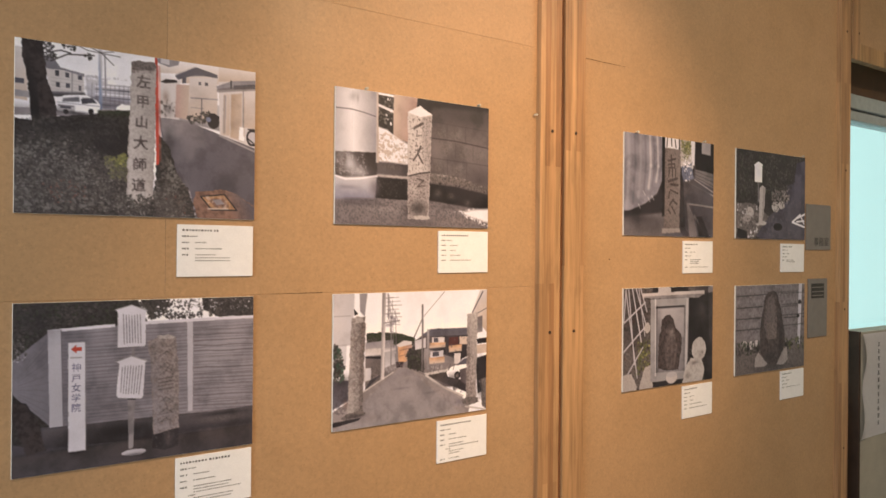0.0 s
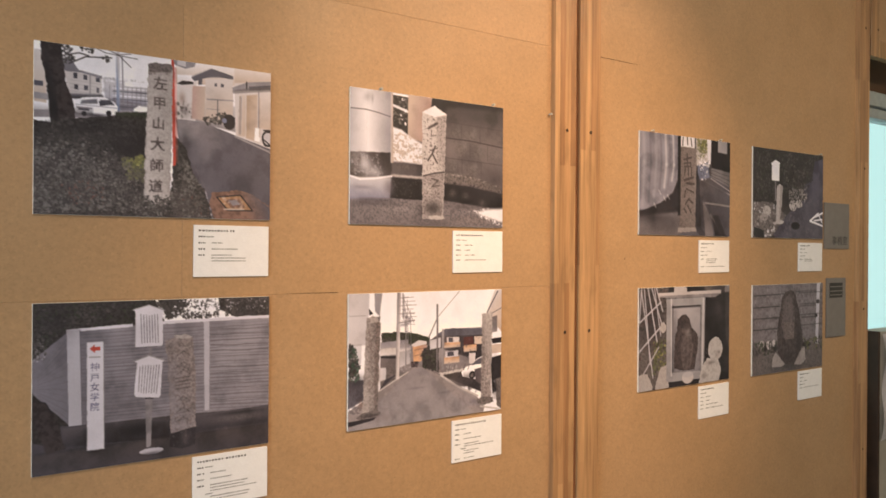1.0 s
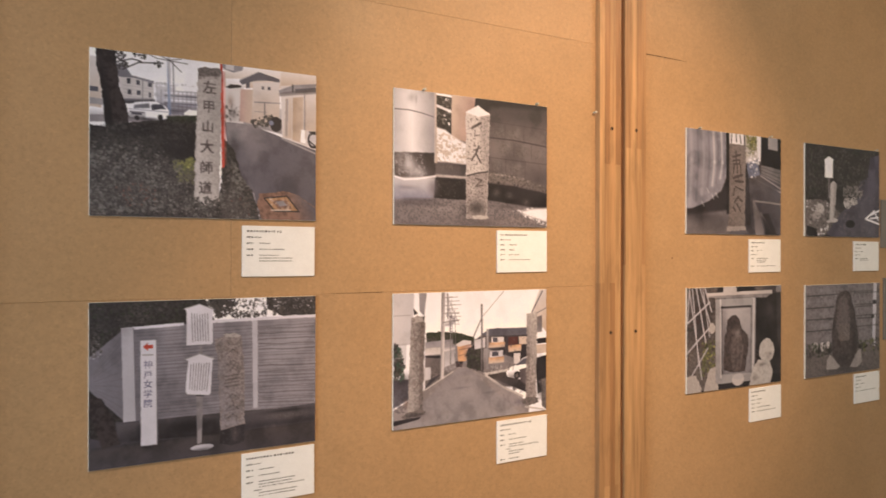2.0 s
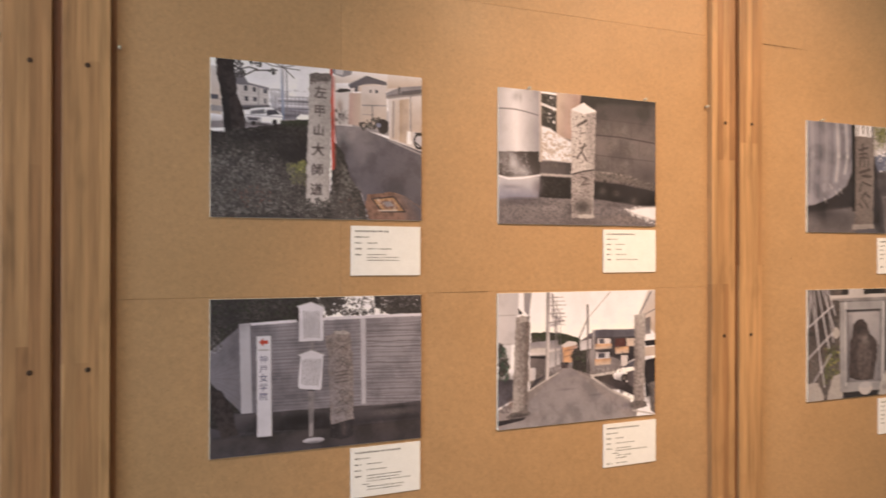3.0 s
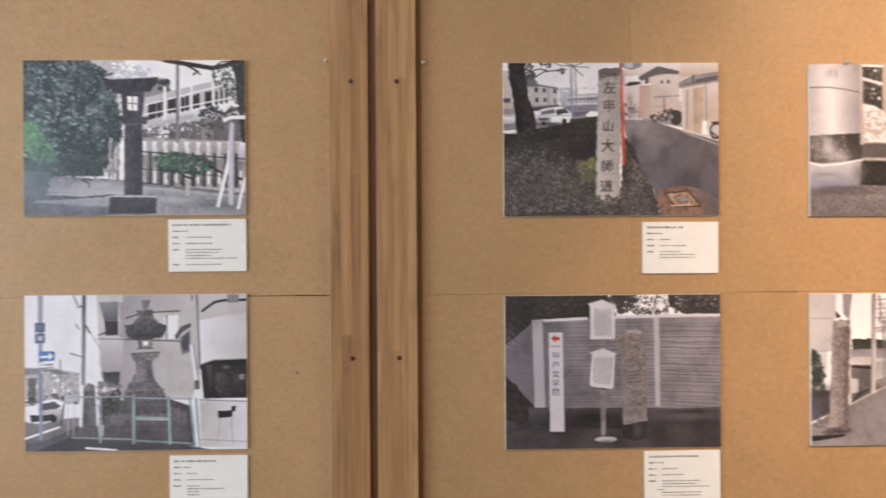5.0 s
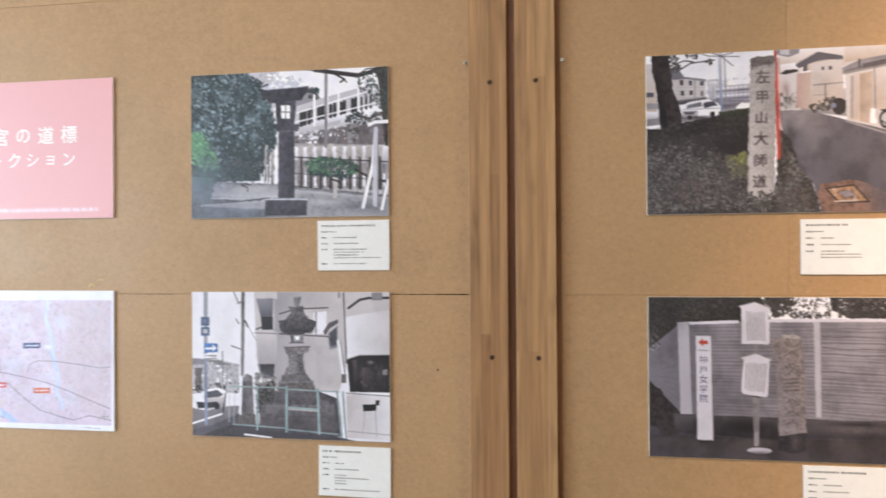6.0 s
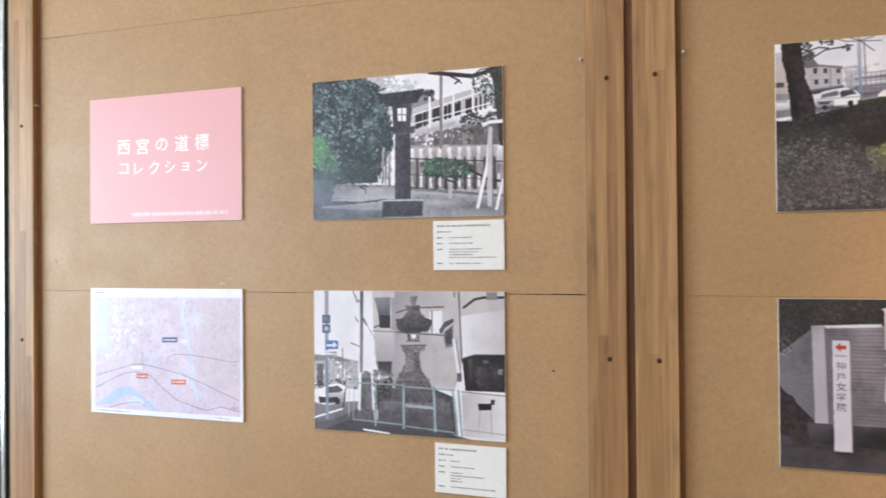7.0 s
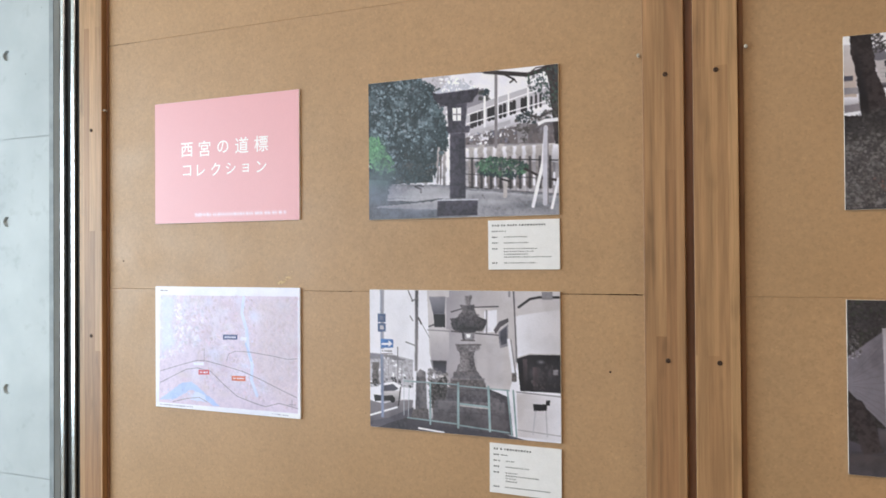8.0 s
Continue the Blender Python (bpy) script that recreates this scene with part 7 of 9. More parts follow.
pic.line(INK['pale_post'], 0.0111, (0.007, 0.615), (0.245, 0.367))
pic.line(INK['pale_post'], 0.0094, (0.053, 0.829), (0.206, 0.586))
pic.line(INK['pale_post'], 0.0092, (0.027, 0.032), (0.148, 0.877))
pic.line(INK['pale_post'], 0.0076, (0.158, 0.008), (0.225, 0.477))
pic.poly(INK['stone_light'], (0.001, 0.841), (0.091, 0.833), (0.148, 0.970), (0.109, 1.006), (0.000, 1.000))
pic.poly(INK['stone_light'], (0.148, 0.989), (0.225, 0.784), (0.304, 0.764), (0.314, 0.992))
pic.disc(INK['stone_light'], (0.249, 0.395), 0.0332, 0.0518)
pic.poly(INK['wall_shadow2'], (0.727, 0.016), (1.000, 0.002), (1.000, 0.979), (0.744, 0.810))
pic.poly(INK['black'], (0.706, 0.122), (0.940, 0.168), (0.944, 0.528), (0.733, 0.789))
pic.disc(INK['dark'], (0.830, 0.480), 0.1566, 0.1190)
pic.poly(INK['wall_grey'], (0.938, 0.009), (0.995, 0.006), (1.000, 0.979), (0.955, 0.529))
pic.poly(INK['black'], (0.720, 0.110), (1.000, 0.060), (1.000, 1.000), (0.740, 0.990), feather=0.006, alpha=0.75)
pic.soft_spot(INK['wall_shadow2'], (0.880, 0.250), 0.080, 0.140, 0.5)
pic.line(INK['pale_post'], 0.0087, (0.706, 0.112), (0.700, 0.746))
pic.poly(INK['wall_light'], (0.197, 0.057), (0.893, 0.048), (0.894, 0.091), (0.197, 0.099))
pic.poly(INK['wall_grey'], (0.197, 0.086), (0.894, 0.083), (0.827, 0.121), (0.284, 0.111))
pic.poly(INK['wall_light'], (0.363, 0.011), (0.505, 0.013), (0.505, 0.056), (0.363, 0.057))
pic.poly(INK['black'], (0.526, 0.007), (0.673, 0.006), (0.663, 0.048), (0.588, 0.042))
pic.poly(INK['stone_dark'], (0.695, 0.006), (0.782, 0.007), (0.782, 0.050), (0.706, 0.048))
pic.poly(INK['wood_grey'], (0.284, 0.114), (0.706, 0.112), (0.684, 0.951), (0.314, 0.944))
pic.poly(INK['wood_pale'], (0.333, 0.121), (0.685, 0.117), (0.685, 0.195), (0.333, 0.190))
pic.poly(INK['wood_pale'], (0.284, 0.120), (0.333, 0.121), (0.334, 0.881), (0.314, 0.944), (0.288, 0.932))
pic.poly(INK['wood_pale'], (0.670, 0.121), (0.706, 0.118), (0.700, 0.766), (0.662, 0.899))
pic.poly(INK['box_back'], (0.339, 0.196), (0.657, 0.198), (0.653, 0.869), (0.340, 0.847))
pic.poly(INK['wood_pale'], (0.324, 0.851), (0.657, 0.869), (0.684, 0.951), (0.314, 0.944))
pic.poly(INK['shade'], (0.339, 0.190), (0.657, 0.194), (0.657, 0.217), (0.339, 0.214))
pic.blend('haze_wall', 'box_back', 4, False, (0.342, 0.215), (0.655, 0.215), (0.650, 0.865), (0.342, 0.845), alpha=0.85, feather=0.01)
pic.soft_spot(INK['shade'], (0.375, 0.500), 0.035, 0.30, 0.6)
pic.line(INK['white'], 0.0110, (0.335, 0.125), (0.340, 0.880), alpha=0.7, feather=0.004)
pic.line(INK['dark'], 0.0080, (0.352, 0.205), (0.352, 0.850), alpha=0.6, feather=0.004)
pic.line(INK['dark'], 0.0090, (0.345, 0.203), (0.655, 0.203), alpha=0.7, feather=0.004)
pic.line(INK['white'], 0.0100, (0.690, 0.130), (0.680, 0.880), alpha=0.7, feather=0.004)
pic.line(INK['dark'], 0.0100, (0.715, 0.130), (0.705, 0.780), alpha=0.7, feather=0.004)
pic.poly(INK['fig_dark'], (0.404, 0.329), (0.448, 0.288), (0.496, 0.283), (0.537, 0.336), (0.559, 0.424), (0.623, 0.486), (0.634, 0.584), (0.593, 0.852), (0.425, 0.838), (0.374, 0.676), (0.394, 0.489))
pic.poly(INK['fig_mid'], (0.449, 0.493), (0.549, 0.481), (0.581, 0.599), (0.550, 0.838), (0.467, 0.835), (0.441, 0.683))
pic.poly(INK['fig_dark'], (0.374, 0.487), (0.424, 0.396), (0.425, 0.834), (0.368, 0.809))
pic.disc(INK['fig_mid'], (0.494, 0.429), 0.0414, 0.0572)
pic.dabs((between_inks('fig_dark', 'fig_mid', 0.55), INK['fig_mid'], between_inks('stone_dark', 'fig_mid', 0.55),), 80, 0.0111, (0.404, 0.339), (0.612, 0.504), (0.593, 0.833), (0.405, 0.812))
pic.disc(INK['stone_pale'], (0.832, 0.663), 0.0853, 0.1237)
pic.poly(INK['stone_pale'], (0.744, 0.750), (0.867, 0.772), (0.902, 0.887), (0.858, 1.013), (0.626, 0.990), (0.679, 0.823))
pic.dabs((INK['stone'], between_inks('stone_light', 'stone', 0.55),), 40, 0.0121, (0.753, 0.554), (0.910, 0.586), (0.879, 0.904), (0.658, 0.978))
pic.disc(INK['wall_light'], (0.519, 0.922), 0.0629, 0.0621)
pic.disc(INK['haze_wall'], (0.519, 0.893), 0.0587, 0.0271)
pic.soft_spot(INK['stone_light'], (0.520, 0.470), 0.030, 0.050, 0.45)
pic.soft_spot(INK['black'], (0.470, 0.390), 0.060, 0.050, 0.5)
for u in (0.46, 0.50, 0.54):
    pic.line(INK['fig_dark'], 0.010, (u, 0.560), (u - 0.01, 0.820), alpha=0.5, feather=0.008)
pic.soft_spot(INK['stone'], (0.860, 0.720), 0.040, 0.060, 0.6)
pic.soft_spot(INK['stone_dark'], (0.875, 0.700), 0.016, 0.020, 0.5)
pic.soft_spot(INK['stone_dark'], (0.780, 0.800), 0.050, 0.020, 0.6)
pic.soft_spot(INK['stone_dark'], (0.700, 0.930), 0.040, 0.040, 0.45)
pic.finish()

# photograph of a pointed weathered stone before a concrete block wall
pic = Board('photograph', 2.056, 1.432, 0.42, 0.297, 'photograph of a pointed weathered stone before a concrete block wall', 'photograph', 'mounted photographs', INK['block_pale'], cell=0.0019, density=0.95)
pic.dabs((between_inks('block_pale', 'wall_grey', 0.55), INK['wall_grey'], between_inks('stone', 'wall_grey', 0.55),), 240, 0.0251, (0.005, 0.006), (0.994, 0.011), (0.988, 0.731), (0.007, 0.661))
pic.line(INK['wall_shadow2'], 0.0076, (0.005, 0.121), (0.436, 0.111))
pic.line(INK['wall_shadow2'], 0.0082, (0.594, 0.094), (0.999, 0.085))
pic.line(INK['wall_shadow2'], 0.0076, (0.006, 0.253), (0.369, 0.252))
pic.line(INK['wall_shadow2'], 0.0083, (0.640, 0.263), (0.998, 0.263))
pic.line(INK['wall_shadow2'], 0.0076, (0.006, 0.371), (0.342, 0.385))
pic.line(INK['wall_shadow2'], 0.0083, (0.680, 0.396), (0.997, 0.401))
pic.line(INK['wall_shadow2'], 0.0076, (0.006, 0.496), (0.329, 0.505))
pic.poly(INK['pale_post'], (0.908, 0.011), (0.960, 0.012), (0.931, 0.727), (0.888, 0.724))
pic.line(INK['stone_dark'], 0.0086, (0.965, 0.021), (0.937, 0.728))
pic.disc(INK['dark'], (0.923, 0.220), 0.0257, 0.0266)
pic.disc(INK['dark'], (0.899, 0.385), 0.0228, 0.0220)
pic.poly(INK['stone_dark'], (-0.001, 0.681), (0.329, 0.663), (0.762, 0.683), (1.002, 0.765), (1.000, 1.000), (-0.000, 1.000))
pic.dabs((between_inks('dark', 'stone_dark', 0.55), INK['stone_dark'], between_inks('wall_grey', 'stone_dark', 0.55), between_inks('black', 'stone_dark', 0.55),), 180, 0.0222, (0.007, 0.682), (0.988, 0.753), (0.986, 0.994), (0.007, 0.980))
pic.disc(INK['wall_light'], (0.126, 0.670), 0.0359, 0.0499)
pic.disc(INK['wall_light'], (0.219, 0.677), 0.0363, 0.0502)
pic.disc(INK['wall_light'], (0.289, 0.661), 0.0262, 0.0379)
pic.disc(INK['black'], (0.172, 0.705), 0.0206, 0.0417)
pic.disc(INK['black'], (0.302, 0.725), 0.0262, 0.0294)
pic.disc(INK['black'], (0.756, 0.715), 0.0668, 0.0303)
pic.poly(INK['block_mid'], (-0.001, 0.516), (0.045, 0.643), (0.057, 0.748), (-0.001, 0.743))
for v in (0.06, 0.19, 0.32, 0.45, 0.58):
    for u in (0.12, 0.30, 0.75):
        pic.soft_spot(INK['wall_grey'], (u + random.uniform(-0.05, 0.05), v), 0.13, 0.045, 0.45)
for v in (0.121, 0.253, 0.378, 0.500):
    pic.line(INK['dark'], 0.0060, (0.000, v), (0.370, v - 0.006), alpha=0.7, feather=0.003)
    pic.line(INK['dark'], 0.0060, (0.640, v - 0.012), (1.000, v - 0.015), alpha=0.6, feather=0.003)
pic.dabs((INK['dark'], INK['leaf_dark'], INK['leaf_green_dark'], INK['stone_dark']), 160, 0.020, (0.000, 0.640), (0.350, 0.640), (0.350, 0.760), (0.000, 0.800))
pic.dabs((INK['dark'], INK['leaf_dark'], INK['leaf_green'], INK['stone_dark']), 130, 0.020, (0.700, 0.640), (1.000, 0.640), (1.000, 0.800), (0.720, 0.760))
pic.soft_spot(INK['dark'], (0.500, 0.940), 0.30, 0.06, 0.5)
pic.poly(INK['fig_dark'], (0.396, 0.157), (0.450, 0.090), (0.517, 0.070), (0.577, 0.098), (0.640, 0.296), (0.693, 0.581), (0.707, 0.690), (0.582, 0.938), (0.448, 0.915), (0.342, 0.770), (0.334, 0.537))
pic.poly(INK['fig_mid'], (0.423, 0.179), (0.504, 0.107), (0.544, 0.184), (0.584, 0.423), (0.543, 0.614), (0.435, 0.628), (0.395, 0.456))
pic.poly(INK['stone_brown2'], (0.435, 0.436), (0.576, 0.444), (0.575, 0.638), (0.448, 0.629))
pic.dabs((between_inks('fig_dark', 'fig_mid', 0.55), INK['fig_mid'], between_inks('stone_dark', 'fig_mid', 0.55),), 120, 0.0175, (0.356, 0.176), (0.599, 0.121), (0.679, 0.623), (0.569, 0.915), (0.381, 0.857))
pic.poly(INK['stone'], (0.276, 0.827), (0.316, 0.768), (0.448, 0.915), (0.394, 0.942), (0.263, 0.927))
pic.poly(INK['stone'], (0.574, 0.933), (0.679, 0.763), (0.728, 0.745), (0.747, 0.887), (0.678, 0.946))
pic.soft_spot(INK['stone_brown'], (0.500, 0.330), 0.060, 0.200, 0.45)
pic.soft_spot(INK['stone_brown'], (0.510, 0.560), 0.070, 0.080, 0.40)
pic.soft_spot(INK['black'], (0.640, 0.650), 0.040, 0.220, 0.5)
pic.soft_spot(INK['black'], (0.480, 0.830), 0.090, 0.070, 0.5)
pic.finish()

# photograph of a tall stone lantern in a garden with white railings
pic = Board('photograph', -0.915, 1.903, 0.42, 0.297, 'photograph of a tall stone lantern in a garden with white railings', 'photograph', 'mounted photographs', INK['sky'])
pic.poly(INK['haze_wall'], (0.282, -0.007), (0.460, -0.004), (0.457, 0.418), (0.279, 0.402))
pic.dabs((INK['white'], INK['haze_wall'], INK['wall_grey'],), 120, 0.0156, (0.282, -0.007), (0.460, -0.004), (0.457, 0.418), (0.279, 0.402))
pic.poly(INK['sky'], (0.520, -0.009), (0.935, -0.009), (0.934, 0.152), (0.694, 0.203), (0.548, 0.207))
pic.poly(INK['roof_pale'], (0.548, 0.127), (0.631, 0.117), (0.665, 0.219), (0.548, 0.246))
pic.dabs((INK['leaf_blue_dark'], between_inks('leaf_mid', 'leaf_blue_dark', 0.22),), 60, 0.0117, (0.607, 0.134), (0.654, 0.127), (0.665, 0.200), (0.607, 0.201))
pic.poly(INK['haze_wall'], (0.542, 0.246), (0.665, 0.200), (0.934, 0.114), (0.975, 0.127), (0.973, 0.406), (0.693, 0.407), (0.541, 0.445))
pic.poly(INK['haze_wall'], (0.542, 0.266), (0.934, 0.114), (0.934, 0.129), (0.542, 0.290))
pic.blend('white', 'haze_wall', 5, False, (0.535, 0.377), (0.974, 0.253), (0.974, 0.356), (0.535, 0.449))
pic.line(INK['dark'], 0.0206, (0.571, 0.293), (0.571, 0.372))
pic.line(INK['dark'], 0.0176, (0.589, 0.290), (0.588, 0.366))
pic.line(INK['dark'], 0.0176, (0.609, 0.285), (0.609, 0.360))
pic.line(INK['wall_shadow2'], 0.0175, (0.624, 0.266), (0.624, 0.349))
pic.line(INK['dark'], 0.0203, (0.659, 0.262), (0.659, 0.333))
pic.line(INK['dark'], 0.0202, (0.679, 0.256), (0.679, 0.327))
pic.line(INK['dark'], 0.0172, (0.717, 0.252), (0.716, 0.323))
pic.line(INK['dark'], 0.0171, (0.737, 0.243), (0.737, 0.317))
pic.line(INK['dark'], 0.0170, (0.768, 0.238), (0.768, 0.305))
pic.line(INK['dark'], 0.0170, (0.785, 0.228), (0.785, 0.299))
pic.line(INK['dark'], 0.0168, (0.825, 0.217), (0.825, 0.295))
pic.line(INK['dark'], 0.0168, (0.842, 0.211), (0.841, 0.289))
pic.line(INK['dark'], 0.0111, (0.870, 0.207), (0.869, 0.284))
pic.line(INK['dark'], 0.0111, (0.892, 0.201), (0.892, 0.279))
pic.line(INK['dark'], 0.0110, (0.914, 0.196), (0.914, 0.273))
pic.line(INK['white'], 0.0059, (0.541, 0.353), (0.974, 0.234))
pic.line(INK['white'], 0.0059, (0.548, 0.290), (0.947, 0.146))
pic.line(INK['white'], 0.0116, (0.636, 0.177), (0.635, 0.378))
pic.line(INK['white'], 0.0115, (0.700, 0.164), (0.699, 0.345))
pic.line(INK['white'], 0.0085, (0.757, 0.163), (0.757, 0.311))
pic.line(INK['white'], 0.0084, (0.853, 0.143), (0.853, 0.282))
pic.poly(INK['haze_wall'], (0.535, 0.425), (0.765, 0.347), (0.765, 0.375), (0.535, 0.449))
pic.poly(INK['wall_shadow'], (0.535, 0.449), (0.693, 0.407), (0.919, 0.381), (0.987, 0.369), (0.986, 0.548), (0.534, 0.513))
pic.dabs((INK['dark'], INK['wall_grey'], INK['haze_blue'], INK['white'], INK['stone_mid'],), 190, 0.0119, (0.547, 0.426), (0.793, 0.389), (0.792, 0.517), (0.546, 0.506))
pic.dabs((between_inks('dark', 'wall_grey', 0.55), INK['wall_grey'], between_inks('haze_blue', 'wall_grey', 0.55), between_inks('stone_mid', 'wall_grey', 0.55),), 110, 0.0140, (0.821, 0.392), (0.987, 0.369), (0.986, 0.541), (0.820, 0.520))
pic.poly(INK['wall_light'], (0.534, 0.513), (1.000, 0.527), (0.998, 0.866), (0.533, 0.784))
pic.blend('wall_grey', 'wall_light', 4, False, (0.534, 0.497), (0.918, 0.520), (0.917, 0.612), (0.534, 0.585))
pic.line(INK['wall_shadow2'], 0.0059, (0.534, 0.581), (0.999, 0.633))
pic.line(INK['wall_shadow2'], 0.0059, (0.533, 0.736), (0.998, 0.790))
pic.poly(INK['wall_shadow2'], (0.533, 0.784), (0.662, 0.807), (0.998, 0.866), (0.998, 0.885), (0.533, 0.808))
pic.blend('stone_mid', 'stone_dark', 5, False, (0.555, 0.550), (0.584, 0.552), (0.583, 0.787), (0.553, 0.785))
pic.blend('stone_light', 'stone_mid', 5, False, (0.608, 0.503), (0.634, 0.505), (0.633, 0.798), (0.606, 0.796))
pic.blend('stone_mid', 'stone_dark', 5, False, (0.652, 0.558), (0.681, 0.560), (0.679, 0.808), (0.650, 0.806))
pic.blend('stone_light', 'stone_mid', 5, False, (0.704, 0.506), (0.735, 0.509), (0.734, 0.815), (0.702, 0.813))
pic.blend('stone_mid', 'stone_dark', 5, False, (0.755, 0.565), (0.783, 0.567), (0.782, 0.825), (0.754, 0.823))
pic.blend('stone_light', 'stone_dark', 5, False, (0.809, 0.515), (0.837, 0.517), (0.835, 0.839), (0.807, 0.838))
pic.blend('stone_mid', 'stone_dark', 5, False, (0.862, 0.577), (0.895, 0.580), (0.894, 0.857), (0.861, 0.856))
pic.line(INK['dark'], 0.0117, (0.599, 0.597), (0.598, 0.788))
pic.line(INK['dark'], 0.0115, (0.691, 0.675), (0.691, 0.805))
pic.line(INK['dark'], 0.0113, (0.791, 0.681), (0.791, 0.821))
pic.line(INK['dark'], 0.0138, (0.912, 0.631), (0.910, 0.854))
pic.line(INK['dark'], 0.0164, (0.973, 0.547), (0.976, 0.865))
pic.line(INK['dark'], 0.0140, (0.848, 0.685), (0.847, 0.840))
# pale arches between the dark fence posts
pic.blend('white', 'haze_wall', 3, False, (0.535, 0.520), (1.000, 0.535), (1.000, 0.660), (0.535, 0.610), feather=0.004)
pic.blend('wall_grey', 'haze_wall', 3, False, (0.535, 0.610), (1.000, 0.660), (1.000, 0.870), (0.535, 0.790), alpha=0.8)
for k in range(9):
    u = 0.565 + 0.0485 * k
    v = 0.535 + 0.020 * k / 9
    pic.blend('stone_light', 'stone_dark', 3, False, (u - 0.015, v - 0.02), (u + 0.015, v - 0.02), (u + 0.015, v + 0.27), (u - 0.015, v + 0.26))
    pic.line(INK['dark'], 0.012, (u + 0.004, v + 0.06), (u + 0.004, v + 0.265), alpha=0.75, feather=0.004)
    pic.line(INK['white'], 0.011, (u + 0.024, v + 0.17), (u + 0.024, v + 0.245), alpha=0.85)
pic.line(INK['black'], 0.006, (0.535, 0.590), (1.000, 0.640), alpha=0.8)
pic.line(INK['black'], 0.006, (0.535, 0.700), (1.000, 0.765), alpha=0.5)
pic.line(INK['black'], 0.014, (0.533, 0.795), (1.000, 0.880), alpha=0.7, feather=0.004)
pic.poly(INK['ground_grey'], (0.002, 0.735), (0.208, 0.751), (0.455, 0.772), (0.533, 0.792), (0.998, 0.870), (1.000, 1.000), (0.003, 1.000))
pic.blend('ground_grey', 'ground_light', 6, False, (0.112, 0.745), (0.455, 0.772), (0.454, 0.869), (0.112, 0.845))
pic.blend('ground_light', 'ground_grey', 6, False, (0.533, 0.808), (0.998, 0.885), (0.997, 1.000), (0.532, 0.984))
pic.blend('ground_light', 'ground_grey', 5, False, (0.047, 0.851), (0.424, 0.859), (0.424, 0.948), (0.046, 0.968))
pic.poly(INK['ground_dark'], (0.001, 0.849), (0.270, 0.877), (0.424, 0.859), (0.363, 0.881), (0.143, 0.897), (0.001, 0.908))
pic.poly(INK['ground_dark'], (0.001, 0.908), (0.393, 0.939), (0.387, 0.996), (-0.000, 1.000))
pic.dabs((INK['ground_light'], between_inks('ground_grey', 'ground_light', 0.55),), 90, 0.0129, (0.112, 0.762), (0.455, 0.780), (0.998, 0.893), (0.984, 0.969), (0.424, 0.948), (0.079, 0.844))
pic.dabs((INK['leaf_mid'], between_inks('ground_grey', 'leaf_mid', 0.22),), 60, 0.0088, (0.574, 0.846), (0.984, 0.904), (0.984, 0.980), (0.603, 0.947))
pic.line(INK['dark'], 0.0094, (0.264, 0.770), (0.295, 0.792), (0.295, 0.813))
pic.line(INK['dark'], 0.0062, (0.277, 0.763), (0.308, 0.772))
pic.blend('ground_grey', 'ground_light', 4, False, (0.540, 0.830), (1.000, 0.900), (1.000, 1.000), (0.540, 1.000), alpha=0.7, feather=0.02)
pic.soft_spot(INK['ground_light'], (0.660, 0.900), 0.14, 0.035, 0.8)
pic.soft_spot(INK['ground_dark'], (0.860, 0.930), 0.14, 0.030, 0.5)
pic.soft_spot(INK['ground_light'], (0.330, 0.800), 0.14, 0.030, 0.6)
pic.soft_spot(INK['ground_light'], (0.300, 0.930), 0.12, 0.020, 0.6)
pic.poly(INK['leaf_blue_dark'], (-0.000, -0.000), (0.282, -0.002), (0.306, 0.037), (0.362, 0.085), (0.386, 0.169), (0.409, 0.272), (0.445, 0.397), (0.432, 0.505), (0.383, 0.655), (0.364, 0.743), (0.144, 0.747), (0.015, 0.740))
pic.dabs((between_inks('leaf_blue_dark', 'leaf_blue', 0.22), INK['leaf_blue'], between_inks('black', 'leaf_blue', 0.22),), 700, 0.0197, (0.003, 0.000), (0.291, 0.003), (0.383, 0.168), (0.427, 0.456), (0.364, 0.743), (0.015, 0.736))
pic.dabs((between_inks('leaf_blue', 'leaf_blue_pale', 0.22), INK['leaf_blue_pale'], between_inks('leaf_blue_dark', 'leaf_blue_pale', 0.22),), 420, 0.0148, (0.007, 0.001), (0.291, 0.003), (0.373, 0.167), (0.403, 0.373), (0.334, 0.652), (0.112, 0.721), (0.017, 0.463))
pic.dabs((INK['leaf_blue_pale'], between_inks('lantern_light', 'leaf_blue_pale', 0.22),), 90, 0.0131, (0.013, 0.002), (0.275, 0.013), (0.367, 0.187), (0.336, 0.306), (0.241, 0.440), (0.115, 0.388), (0.018, 0.296))
pic.dabs((INK['leaf_blue_dark'], between_inks('leaf_blue', 'leaf_blue_dark', 0.22),), 120, 0.0140, (0.282, -0.007), (0.386, 0.088), (0.451, 0.417), (0.426, 0.504), (0.350, 0.409))
pic.dabs((INK['leaf_blue'], between_inks('leaf_mid', 'leaf_blue', 0.22),), 150, 0.0128, (0.145, 0.598), (0.380, 0.614), (0.364, 0.743), (0.144, 0.743))
pic.blend('stone_light', 'stone_mid', 4, False, (0.384, 0.501), (0.396, 0.502), (0.394, 0.761), (0.382, 0.760))
pic.blend('stone_light', 'stone_mid', 4, False, (0.414, 0.487), (0.432, 0.488), (0.431, 0.771), (0.412, 0.770))
pic.line(INK['stone_dark'], 0.0091, (0.405, 0.515), (0.403, 0.757))
pic.line(INK['white'], 0.0092, (0.364, 0.702), (0.367, 0.759))
pic.line(INK['white'], 0.0091, (0.410, 0.729), (0.409, 0.762))
